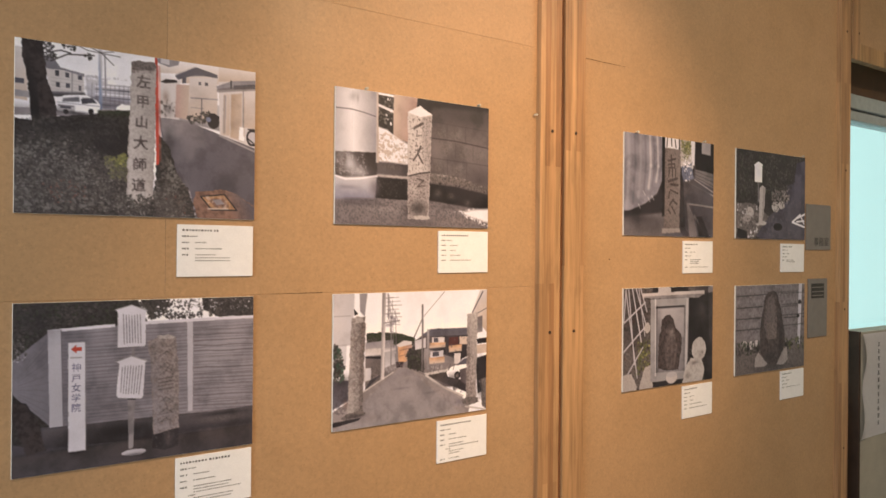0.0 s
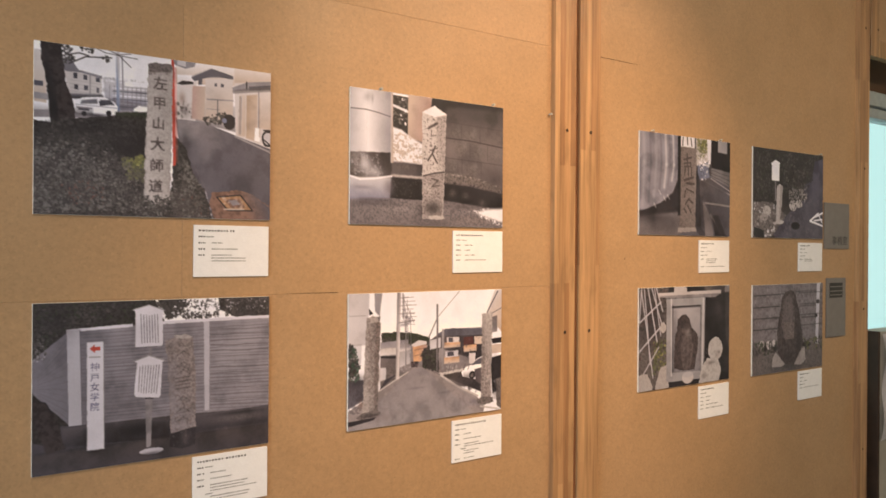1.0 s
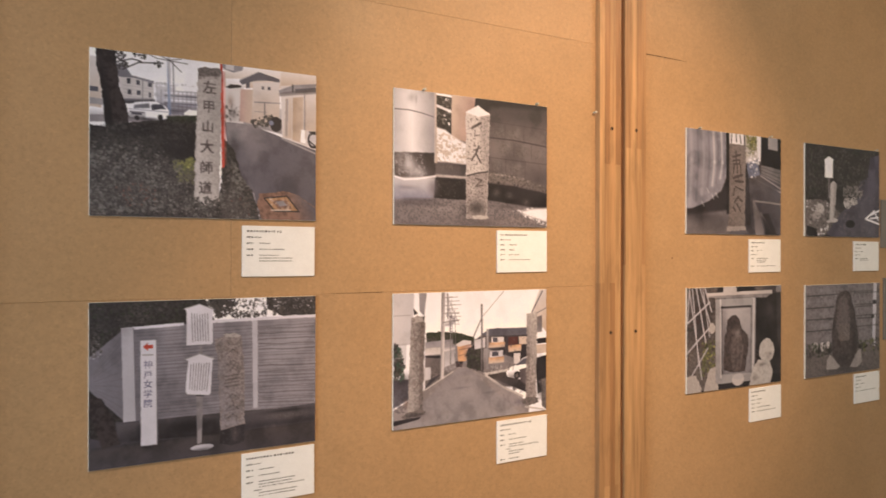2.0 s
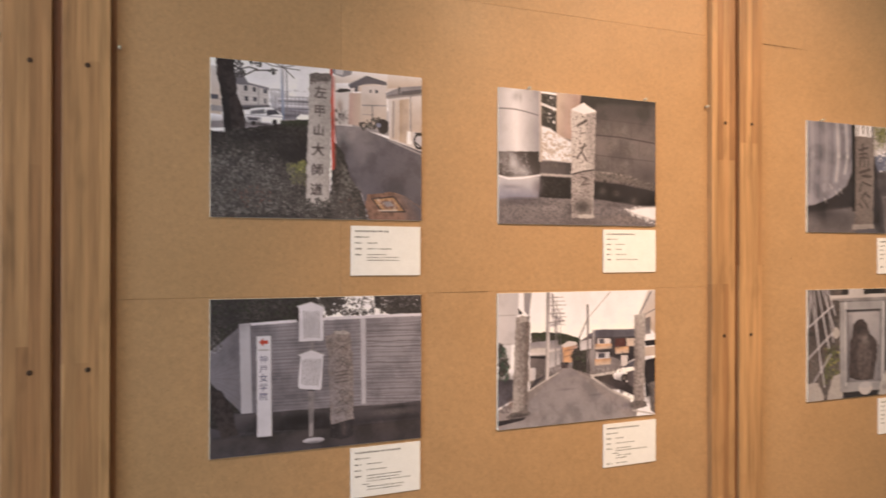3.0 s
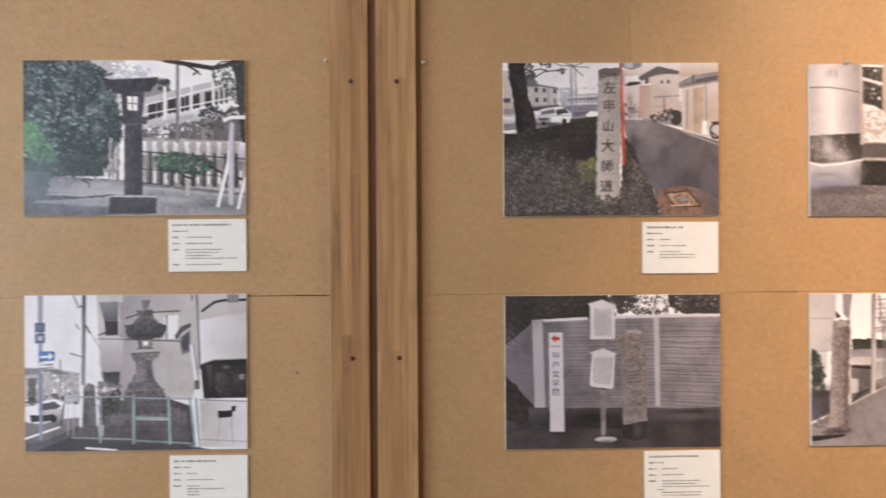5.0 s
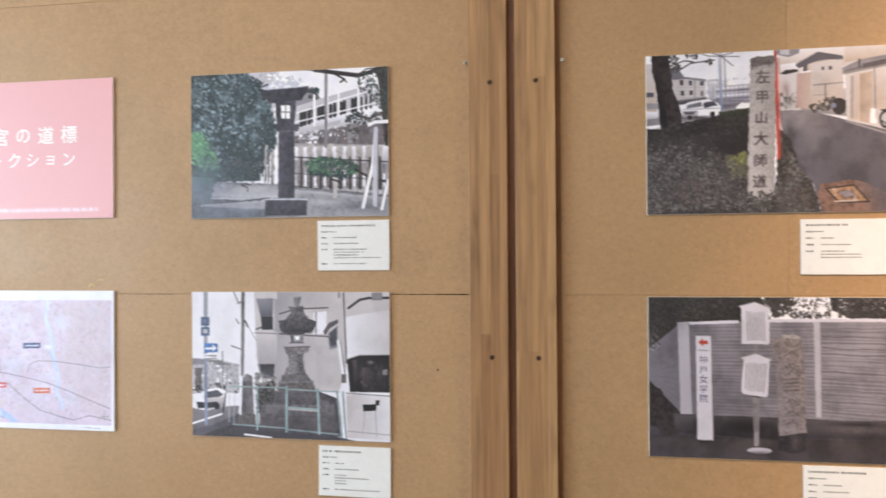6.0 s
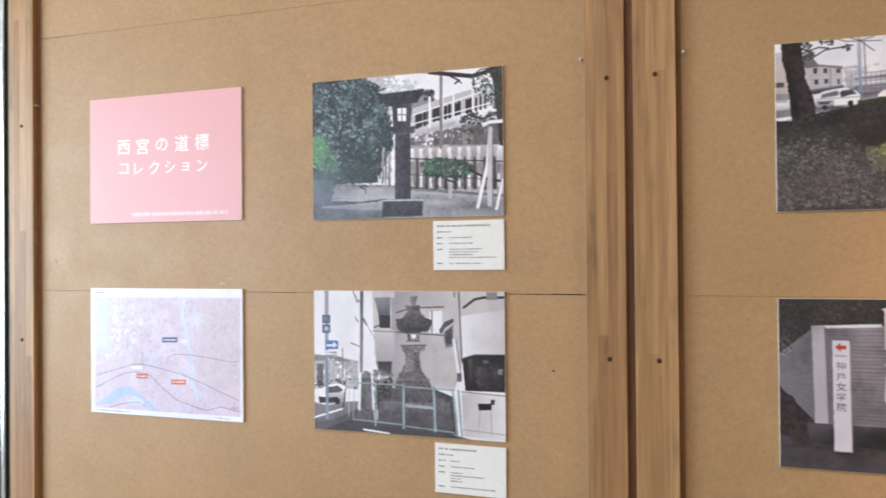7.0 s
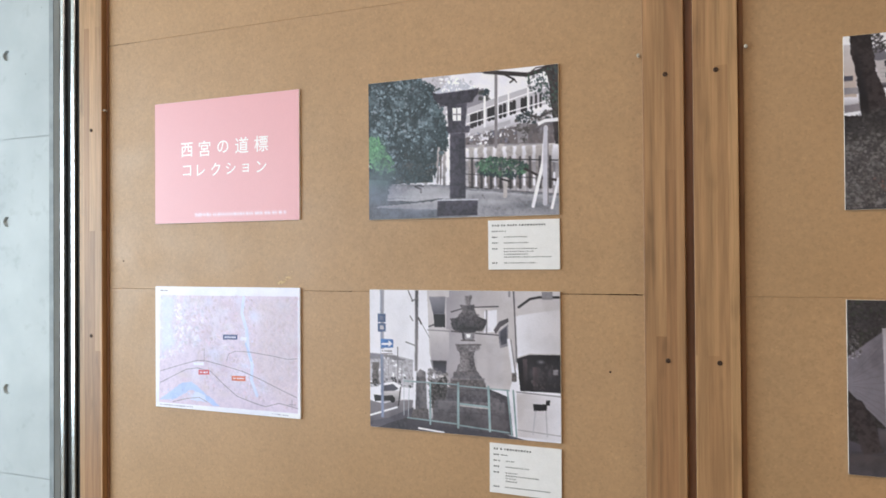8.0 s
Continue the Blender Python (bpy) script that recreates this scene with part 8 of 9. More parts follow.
pic.dabs((INK['green_bright'], between_inks('green_mid', 'green_bright', 0.22),), 260, 0.0164, (0.001, 0.386), (0.056, 0.408), (0.101, 0.503), (0.132, 0.597), (0.113, 0.671), (0.002, 0.672))
pic.dabs((between_inks('green_soft', 'green_mid', 0.22), INK['green_mid'], between_inks('leaf_blue', 'green_mid', 0.22),), 160, 0.0163, (0.056, 0.467), (0.145, 0.577), (0.145, 0.689), (0.002, 0.706))
pic.dabs((between_inks('haze_green', 'leaf_blue_dark', 0.55), INK['leaf_blue_dark'], between_inks('leaf_blue', 'leaf_blue_dark', 0.55),), 220, 0.0197, (0.002, 0.630), (0.145, 0.660), (0.119, 0.746), (0.112, 0.825), (0.001, 0.849))
pic.blend('haze_green', 'ground_dark', 7, False, (0.002, 0.693), (0.112, 0.721), (0.105, 0.887), (0.000, 0.933))
# loose rim of the foliage, its deep gaps, and the window's bluish sheen painted in low left
pic.dabs((INK['leaf_blue_dark'], INK['leaf_blue']), 160, 0.0150, (0.270, 0.000), (0.400, 0.080), (0.440, 0.330), (0.445, 0.520), (0.400, 0.560), (0.380, 0.200))
for k in range(26):
    pic.soft_spot(INK['leaf_blue_dark'], (random.uniform(0.0, 0.40), random.uniform(0.05, 0.70)), random.uniform(0.02, 0.05), random.uniform(0.03, 0.07), 0.55)
pic.dabs((INK['leaf_blue_pale'], INK['lantern_light'], INK['leaf_blue']), 90, 0.0095, (0.010, 0.010), (0.270, 0.010), (0.380, 0.250), (0.420, 0.460), (0.250, 0.620), (0.050, 0.380))
for k in range(14):
    pic.soft_spot(INK['leaf_blue_pale'], (random.uniform(0.02, 0.36), random.uniform(0.04, 0.45)), random.uniform(0.02, 0.05), random.uniform(0.02, 0.06), 0.30)
pic.soft_spot(INK['green_bright'], (0.040, 0.500), 0.060, 0.100, 0.65)
pic.soft_spot(INK['haze_blue'], (0.060, 0.800), 0.170, 0.200, 0.50)
pic.soft_spot(INK['haze_green'], (0.080, 0.690), 0.100, 0.090, 0.45)
pic.soft_spot(INK['haze_blue'], (0.230, 0.960), 0.240, 0.060, 0.40)
pic.soft_spot(INK['leaf_blue_dark'], (0.280, 0.700), 0.120, 0.060, 0.6)
pic.line(INK['pole'], 0.0144, (0.695, -0.002), (0.692, 0.525))
pic.line(INK['trunk'], 0.0090, (0.478, -0.006), (0.579, -0.005), (0.661, 0.006), (0.735, 0.027))
pic.line(INK['trunk'], 0.0204, (0.637, 0.003), (0.735, 0.027), (0.851, 0.054), (0.915, 0.035), (0.989, -0.001))
pic.line(INK['trunk'], 0.0086, (0.735, 0.035), (0.786, 0.076), (0.766, 0.094))
pic.line(INK['trunk'], 0.0057, (0.786, 0.076), (0.797, 0.097))
pic.line(INK['trunk'], 0.0056, (0.851, 0.054), (0.893, 0.013), (0.989, 0.006))
pic.line(INK['trunk'], 0.0112, (0.836, 0.315), (0.905, 0.349), (0.968, 0.310))
pic.poly(INK['trunk'], (0.926, 0.005), (1.000, 0.000), (1.002, 0.550), (0.984, 0.533), (0.968, 0.310), (0.953, 0.116))
pic.dabs((between_inks('leaf_blue_dark', 'green', 0.22), INK['green'], between_inks('leaf_mid', 'green', 0.22), between_inks('black', 'green', 0.22),), 260, 0.0112, (0.837, 0.063), (0.926, 0.028), (0.997, 0.015), (1.001, 0.370), (0.925, 0.228), (0.864, 0.164))
pic.dabs((between_inks('leaf_blue_dark', 'leaf_mid', 0.22), INK['leaf_mid'], between_inks('stone_mid', 'leaf_mid', 0.22),), 160, 0.0113, (0.785, 0.322), (0.864, 0.299), (0.968, 0.310), (0.968, 0.356), (0.877, 0.385), (0.793, 0.362))
pic.poly(INK['wall_grey'], (0.796, 0.378), (0.858, 0.376), (0.851, 0.499), (0.801, 0.510))
pic.dabs((INK['leaf_mid'], between_inks('stone', 'leaf_mid', 0.22),), 40, 0.0113, (0.796, 0.378), (0.858, 0.376), (0.851, 0.499), (0.801, 0.510))
pic.dabs((between_inks('green', 'green_mid', 0.22), INK['green_mid'], between_inks('leaf_blue_dark', 'green_mid', 0.22),), 420, 0.0133, (0.581, 0.636), (0.651, 0.593), (0.763, 0.609), (0.848, 0.654), (0.856, 0.705), (0.763, 0.738), (0.604, 0.701))
pic.dabs((INK['leaf_blue_dark'],), 70, 0.0117, (0.604, 0.689), (0.833, 0.703), (0.805, 0.752), (0.633, 0.730))
pic.line(INK['trunk'], 0.0112, (0.834, 0.684), (0.889, 0.726), (0.930, 0.759), (0.999, 0.771))
pic.poly(INK['white'], (0.897, 0.379), (0.935, 0.360), (0.990, 0.358), (0.990, 0.381), (0.935, 0.383), (0.902, 0.403))
pic.line(INK['white'], 0.0165, (0.938, 0.414), (0.923, 0.651), (0.874, 0.938))
pic.line(INK['pale_post'], 0.0220, (0.938, 0.422), (0.934, 0.652), (0.932, 0.921))
pic.line(INK['white'], 0.0136, (0.996, 0.763), (0.965, 0.953))
pic.line(INK['stone_mid'], 0.0055, (0.949, 0.442), (0.946, 0.921))
pic.line(INK['stone_light'], 0.0200, (0.740, 0.748), (0.736, 0.862))
pic.line(INK['dark'], 0.0086, (0.720, 0.747), (0.760, 0.765))
pic.poly(INK['lantern_light'], (0.371, 0.114), (0.408, 0.090), (0.429, 0.056), (0.447, 0.038), (0.513, 0.039), (0.537, 0.062), (0.561, 0.092), (0.602, 0.113), (0.566, 0.149), (0.459, 0.157))
pic.dabs((INK['white'], INK['lantern_light'], INK['wall_grey'],), 110, 0.0123, (0.368, 0.045), (0.459, 0.016), (0.593, 0.072), (0.578, 0.130), (0.413, 0.123))
pic.blend('lantern', 'lantern_mid', 5, False, (0.374, 0.127), (0.605, 0.113), (0.572, 0.205), (0.404, 0.219))
pic.poly(INK['lantern'], (0.362, 0.109), (0.398, 0.138), (0.459, 0.157), (0.525, 0.160), (0.572, 0.145), (0.608, 0.106), (0.601, 0.153), (0.572, 0.189), (0.542, 0.206), (0.434, 0.214), (0.392, 0.190), (0.367, 0.158))
pic.blend('lantern', 'lantern_mid', 5, True, (0.440, 0.207), (0.548, 0.207), (0.535, 0.377), (0.445, 0.369))
pic.poly(INK['white'], (0.467, 0.234), (0.515, 0.235), (0.512, 0.327), (0.470, 0.323))
pic.line(INK['wall_grey'], 0.0060, (0.491, 0.232), (0.491, 0.325))
pic.line(INK['wall_grey'], 0.0060, (0.467, 0.278), (0.515, 0.283))
pic.blend('lantern', 'lantern_mid', 4, True, (0.430, 0.359), (0.565, 0.368), (0.553, 0.414), (0.445, 0.409))
pic.blend('lantern_mid', 'lantern', 5, True, (0.454, 0.406), (0.535, 0.413), (0.535, 0.864), (0.451, 0.865))
pic.dabs((INK['lantern'], between_inks('lantern_mid', 'lantern', 0.55),), 120, 0.0121, (0.454, 0.418), (0.535, 0.425), (0.535, 0.864), (0.454, 0.861))
pic.blend('lantern_mid', 'lantern', 5, False, (0.387, 0.874), (0.597, 0.875), (0.594, 0.986), (0.381, 0.987))
pic.line(INK['lantern_light'], 0.0061, (0.387, 0.874), (0.597, 0.879))
pic.dabs((INK['lantern'], between_inks('lantern_mid', 'lantern', 0.55),), 80, 0.0122, (0.387, 0.882), (0.594, 0.891), (0.594, 0.978), (0.387, 0.979))
pic.finish()

# photograph of a stone lantern behind a railing beside a white building
pic = Board('photograph', -0.915, 1.455, 0.42, 0.297, 'photograph of a stone lantern behind a railing beside a white building', 'photograph', 'mounted photographs', INK['sky'], density=0.97)
pic.blend('white', 'sky', 5, False, (-0.000, 0.004), (0.338, -0.001), (0.336, 0.495), (-0.000, 0.508))
pic.poly(INK['haze_wall'], (-0.000, 0.468), (0.139, 0.471), (0.246, 0.499), (0.245, 0.697), (-0.000, 0.709))
pic.blend('roof_pale', 'wall_grey', 4, False, (-0.000, 0.460), (0.139, 0.471), (0.194, 0.501), (-0.000, 0.508))
pic.dabs((INK['wall_grey'], INK['roof_pale'], INK['haze_wall'], INK['white'], INK['stone_mid'],), 260, 0.0124, (0.003, 0.476), (0.246, 0.507), (0.245, 0.681), (0.003, 0.708))
pic.poly(INK['stone_dark'], (0.016, 0.528), (0.053, 0.526), (0.053, 0.686), (0.015, 0.688))
pic.dabs((INK['dark'], between_inks('leaf_dark', 'dark', 0.55),), 50, 0.0124, (0.003, 0.628), (0.245, 0.626), (0.245, 0.689), (0.003, 0.708))
pic.line(INK['wall_grey'], 0.0061, (0.160, 0.414), (0.160, 0.661))
pic.line(INK['wall_grey'], 0.0031, (0.108, 0.464), (0.108, 0.624))
pic.line(INK['wall_grey'], 0.0031, (0.182, 0.521), (0.181, 0.660))
pic.line(INK['wall_grey'], 0.0061, (0.139, 0.503), (0.200, 0.500))
pic.blend('asphalt_light', 'asphalt', 5, False, (-0.000, 0.813), (0.245, 0.784), (0.229, 0.974), (-0.000, 1.000))
pic.poly(INK['white'], (0.015, 0.748), (0.065, 0.682), (0.139, 0.662), (0.175, 0.684), (0.178, 0.740), (0.169, 0.788), (0.077, 0.824), (0.015, 0.812))
pic.poly(INK['glass'], (0.071, 0.697), (0.132, 0.678), (0.163, 0.709), (0.139, 0.730), (0.071, 0.737))
pic.blend('wall_light', 'wall_grey', 3, False, (0.077, 0.737), (0.175, 0.720), (0.175, 0.788), (0.077, 0.816))
pic.poly(INK['dark'], (0.022, 0.763), (0.077, 0.769), (0.132, 0.758), (0.132, 0.798), (0.028, 0.811))
pic.disc(INK['black'], (0.129, 0.790), 0.0153, 0.0238)
pic.line(INK['white'], 0.0093, (-0.000, 0.916), (0.154, 0.844))
pic.poly(INK['asphalt'], (0.108, 0.922), (0.245, 0.835), (0.266, 0.913), (0.245, 0.981), (-0.000, 0.980))
pic.poly(INK['wall_light'], (0.323, 0.011), (0.753, -0.004), (0.749, 0.673), (0.381, 0.651), (0.336, 0.456))
pic.blend('building_shade', 'wall_light', 6, True, (0.428, 0.009), (0.694, 0.005), (0.691, 0.676), (0.426, 0.649))
pic.blend('wall_light', 'building_shade', 6, False, (0.337, 0.277), (0.442, 0.274), (0.441, 0.511), (0.345, 0.495))
pic.poly(INK['wall_light'], (0.338, 0.011), (0.443, 0.009), (0.443, 0.049), (0.338, 0.051))
pic.blend('roof_pale', 'glass', 4, False, (0.335, 0.047), (0.425, 0.045), (0.418, 0.168), (0.358, 0.170))
pic.poly(INK['dark'], (0.358, 0.170), (0.421, 0.168), (0.421, 0.259), (0.364, 0.261))
pic.line(INK['wall_grey'], 0.0060, (0.328, 0.282), (0.442, 0.286))
pic.line(INK['dark'], 0.0060, (0.334, 0.258), (0.364, 0.241))
pic.poly(INK['wall_grey'], (0.339, 0.491), (0.375, 0.494), (0.369, 0.573), (0.351, 0.554))
pic.blend('dark', 'glass', 3, False, (0.351, 0.495), (0.429, 0.492), (0.423, 0.598), (0.363, 0.589))
pic.poly(INK['wall_light'], (0.547, 0.118), (0.697, 0.111), (0.696, 0.287), (0.546, 0.299))
pic.line(INK['wall_shadow2'], 0.0060, (0.454, 0.151), (0.532, 0.118), (0.697, 0.107))
pic.poly(INK['white'], (0.626, 0.140), (0.691, 0.130), (0.690, 0.279), (0.625, 0.289))
pic.line(INK['wall_grey'], 0.0088, (0.638, 0.139), (0.637, 0.288))
pic.line(INK['wall_shadow2'], 0.0060, (0.454, 0.286), (0.707, 0.302))
pic.poly(INK['wall_shadow2'], (0.672, 0.268), (0.702, 0.208), (0.746, 0.184), (0.749, 0.207), (0.708, 0.247), (0.684, 0.295))
pic.poly(INK['roof_pale'], (0.696, 0.279), (0.746, 0.223), (0.745, 0.371), (0.704, 0.392))
pic.poly(INK['glass'], (0.705, 0.279), (0.740, 0.239), (0.739, 0.355), (0.710, 0.372))
pic.poly(INK['wall_light'], (0.753, -0.004), (1.000, 0.000), (1.005, 0.469), (0.793, 0.478), (0.749, 0.673))
pic.blend('wall_grey', 'roof_pale', 3, False, (0.773, 0.004), (0.779, 0.004), (0.787, 0.478), (0.782, 0.478))
pic.line(INK['wall_shadow2'], 0.0058, (0.773, -0.004), (0.790, 0.478))
pic.line(INK['wall_grey'], 0.0116, (0.753, 0.004), (0.753, 0.035))
pic.line(INK['white'], 0.0145, (0.748, 0.332), (0.770, 0.556))
pic.line(INK['wall_grey'], 0.0058, (0.759, 0.331), (0.781, 0.555))
pic.poly(INK['stone_dark'], (0.764, 0.556), (0.787, 0.555), (0.784, 0.613), (0.763, 0.614))
pic.blend('white', 'wall_light', 5, True, (0.784, 0.167), (0.999, 0.104), (0.996, 0.424), (0.790, 0.447))
pic.poly(INK['wall_light'], (0.796, 0.109), (0.854, 0.049), (1.000, 0.035), (0.999, 0.085), (0.853, 0.096), (0.789, 0.175))
pic.line(INK['dark'], 0.0116, (0.799, 0.109), (0.854, 0.053), (0.897, 0.041), (0.997, 0.039))
pic.poly(INK['wall_grey'], (0.912, 0.005), (0.963, 0.004), (0.963, 0.055), (0.911, 0.056))
pic.poly(INK['wall_light'], (0.788, 0.447), (0.851, 0.417), (0.997, 0.408), (0.996, 0.424), (0.851, 0.437), (0.793, 0.462))
pic.poly(INK['dark2'], (0.790, 0.454), (0.851, 0.425), (0.999, 0.416), (0.997, 0.669), (0.803, 0.670))
pic.blend('brown_glass', 'dark2', 4, False, (0.816, 0.457), (0.839, 0.453), (0.838, 0.669), (0.821, 0.670))
pic.blend('brown_glass', 'dark2', 4, True, (0.865, 0.506), (0.902, 0.504), (0.901, 0.666), (0.867, 0.660))
pic.dabs((between_inks('dark', 'brown_glass', 0.55), INK['brown_glass'], between_inks('wall_grey', 'brown_glass', 0.55),), 70, 0.0115, (0.851, 0.495), (0.993, 0.470), (0.992, 0.661), (0.864, 0.667))
pic.poly(INK['stone_mid'], (0.964, 0.517), (0.987, 0.516), (0.987, 0.554), (0.964, 0.555))
pic.blend('wall_light', 'white', 5, True, (0.786, 0.687), (0.997, 0.692), (1.000, 0.985), (0.790, 0.979))
pic.line(INK['wall_grey'], 0.0058, (0.786, 0.679), (0.997, 0.692))
pic.line(INK['wall_grey'], 0.0029, (0.790, 0.933), (1.000, 0.951))
pic.poly(INK['dark'], (0.866, 0.752), (0.934, 0.748), (0.931, 0.791), (0.868, 0.798))
pic.poly(INK['dark'], (0.929, 0.722), (0.949, 0.721), (0.946, 0.755), (0.928, 0.756))
pic.line(INK['haze_wall'], 0.0057, (0.877, 0.797), (0.864, 0.955))
pic.line(INK['haze_wall'], 0.0057, (0.928, 0.795), (0.933, 0.962))
pic.poly(INK['roof'], (0.747, 0.974), (1.000, 0.989), (1.000, 1.000), (0.746, 1.001))
pic.poly(INK['leaf_dark'], (0.336, 0.633), (0.426, 0.602), (0.440, 0.805), (0.350, 0.830))
pic.dabs((between_inks('leaf_mid', 'stone', 0.22), INK['stone'], between_inks('leaf_dark', 'stone', 0.22), between_inks('stone_light', 'stone', 0.22),), 240, 0.0120, (0.327, 0.555), (0.435, 0.570), (0.484, 0.803), (0.335, 0.830))
pic.dabs((between_inks('stone_mid', 'wall_grey', 0.55), INK['wall_grey'], between_inks('leaf_mid', 'wall_grey', 0.55),), 60, 0.0120, (0.327, 0.555), (0.381, 0.553), (0.396, 0.650), (0.333, 0.653))
pic.poly(INK['asphalt_dark'], (0.108, 0.962), (0.245, 0.894), (0.747, 0.974), (0.746, 1.012), (0.439, 1.008), (-0.000, 0.988))
pic.dabs((between_inks('asphalt', 'asphalt_dark', 0.55), INK['asphalt_dark'], between_inks('stone_dark', 'asphalt_dark', 0.55),), 160, 0.0122, (0.108, 0.962), (0.245, 0.902), (0.747, 0.962), (0.732, 1.006), (0.138, 0.988))
pic.blend('k_dark', 'k_mid', 5, True, (0.264, 0.585), (0.315, 0.583), (0.320, 0.851), (0.257, 0.854))
pic.poly(INK['stone_mid'], (0.264, 0.593), (0.285, 0.557), (0.312, 0.575), (0.315, 0.607), (0.267, 0.617))
pic.dabs((INK['stone_dark'], between_inks('stone_mid', 'stone_dark', 0.55),), 90, 0.0091, (0.264, 0.585), (0.315, 0.583), (0.320, 0.851), (0.260, 0.854))
pic.poly(INK['stone_dark'], (0.248, 0.847), (0.326, 0.835), (0.332, 0.921), (0.230, 0.919))
pic.poly(INK['k_dark'], (0.425, 0.728), (0.647, 0.670), (0.748, 0.719), (0.767, 0.973), (0.425, 0.947))
pic.blend('k_mid', 'k_dark', 6, False, (0.440, 0.688), (0.699, 0.733), (0.732, 0.944), (0.425, 0.943))
pic.blend('k_mid', 'k_dark', 6, False, (0.464, 0.726), (0.588, 0.681), (0.605, 0.936), (0.440, 0.930))
pic.dabs((between_inks('k_dark', 'k_mid', 0.55), INK['k_mid'], between_inks('stone_dark', 'k_mid', 0.55), between_inks('black', 'k_mid', 0.55),), 260, 0.0134, (0.434, 0.688), (0.690, 0.734), (0.727, 0.937), (0.434, 0.931))
pic.poly(INK['stone_dark'], (0.350, 0.810), (0.440, 0.786), (0.440, 0.915), (0.350, 0.920))
pic.blend('k_dark', 'k_mid', 4, True, (0.464, 0.647), (0.632, 0.632), (0.623, 0.718), (0.470, 0.725))
pic.blend('k_mid', 'k_dark', 4, False, (0.429, 0.680), (0.641, 0.663), (0.652, 0.763), (0.422, 0.775))
pic.line(INK['stone_mid'], 0.0060, (0.429, 0.680), (0.641, 0.666))
pic.blend('stone_lantern', 'stone_dark', 4, False, (0.450, 0.617), (0.624, 0.601), (0.629, 0.671), (0.443, 0.680))
pic.line(INK['stone_lantern2'], 0.0060, (0.450, 0.617), (0.624, 0.605))
pic.blend('stone_lantern', 'k_mid', 4, False, (0.468, 0.565), (0.592, 0.556), (0.612, 0.605), (0.453, 0.616))
pic.blend('k_mid', 'k_dark', 5, False, (0.365, 0.778), (0.722, 0.759), (0.732, 0.929), (0.350, 0.928))
pic.line(INK['stone_mid'], 0.0060, (0.368, 0.781), (0.722, 0.763))
pic.dabs((between_inks('k_dark', 'k_mid', 0.55), INK['k_mid'], between_inks('stone_dark', 'k_mid', 0.55),), 160, 0.0120, (0.368, 0.785), (0.722, 0.767), (0.732, 0.929), (0.350, 0.928))
pic.soft_spot(INK['k_dark'], (0.540, 0.860), 0.170, 0.110, 0.6)
pic.soft_spot(INK['wall_shadow2'], (0.690, 0.850), 0.060, 0.120, 0.6)
pic.soft_spot(INK['k_dark'], (0.310, 0.900), 0.110, 0.080, 0.5)
pic.blend('stone_dark', 'k_dark', 3, False, (0.470, 0.620), (0.620, 0.620), (0.640, 0.760), (0.440, 0.760), alpha=0.7, feather=0.006)
pic.blend('k_mid', 'wall_shadow2', 3, False, (0.370, 0.760), (0.730, 0.760), (0.740, 0.940), (0.350, 0.940), alpha=0.7, feather=0.008)
for v in (0.690, 0.765, 0.850):
    pic.line(INK['k_dark'], 0.0060, (0.440, v), (0.660, v - 0.005), alpha=0.7, feather=0.003)
pic.soft_spot(INK['black'], (0.545, 0.880), 0.060, 0.060, 0.4)
pic.poly(INK['stone_lantern'], (0.477, 0.568), (0.495, 0.509), (0.501, 0.457), (0.492, 0.422), (0.578, 0.415), (0.569, 0.455), (0.574, 0.506), (0.589, 0.560))
pic.blend('stone_lantern2', 'stone_lantern', 5, True, (0.504, 0.426), (0.548, 0.420), (0.554, 0.549), (0.494, 0.560))
pic.blend('stone_lantern', 'stone_lantern2', 4, True, (0.477, 0.376), (0.607, 0.367), (0.595, 0.411), (0.489, 0.423))
pic.line(INK['stone_dark'], 0.0059, (0.477, 0.380), (0.607, 0.371))
pic.blend('stone_lantern_dark', 'stone_mid', 4, True, (0.507, 0.292), (0.578, 0.282), (0.572, 0.345), (0.513, 0.347))
pic.poly(INK['wall_grey'], (0.522, 0.292), (0.564, 0.287), (0.560, 0.338), (0.525, 0.339))
pic.poly(INK['white'], (0.531, 0.303), (0.555, 0.299), (0.552, 0.326), (0.534, 0.327))
pic.line(INK['stone_dark'], 0.0059, (0.507, 0.347), (0.575, 0.345))
pic.blend('stone_lantern_dark', 'stone_dark', 5, False, (0.451, 0.223), (0.638, 0.210), (0.614, 0.281), (0.472, 0.293))
pic.poly(INK['stone_lantern_dark'], (0.451, 0.199), (0.496, 0.182), (0.514, 0.134), (0.573, 0.125), (0.591, 0.180), (0.638, 0.198), (0.626, 0.257), (0.575, 0.290), (0.501, 0.292), (0.466, 0.274))
pic.blend('stone_lantern', 'stone_lantern_dark', 5, False, (0.508, 0.142), (0.579, 0.133), (0.608, 0.203), (0.478, 0.214))
pic.blend('stone_lantern', 'stone_lantern_dark', 4, True, (0.502, 0.103), (0.573, 0.098), (0.576, 0.141), (0.511, 0.146))
pic.blend('stone_lantern2', 'stone_lantern', 4, True, (0.526, 0.039), (0.562, 0.035), (0.556, 0.102), (0.529, 0.102))
pic.dabs((between_inks('stone_lantern', 'stone_lantern_dark', 0.55), INK['stone_lantern_dark'], between_inks('stone_dark', 'stone_lantern_dark', 0.55),), 60, 0.0089, (0.487, 0.159), (0.606, 0.156), (0.626, 0.249), (0.478, 0.261))
pic.blend('pole_blue', 'metal_mid', 4, True, (0.062, 0.003), (0.084, 0.003), (0.080, 0.924), (0.065, 0.925))
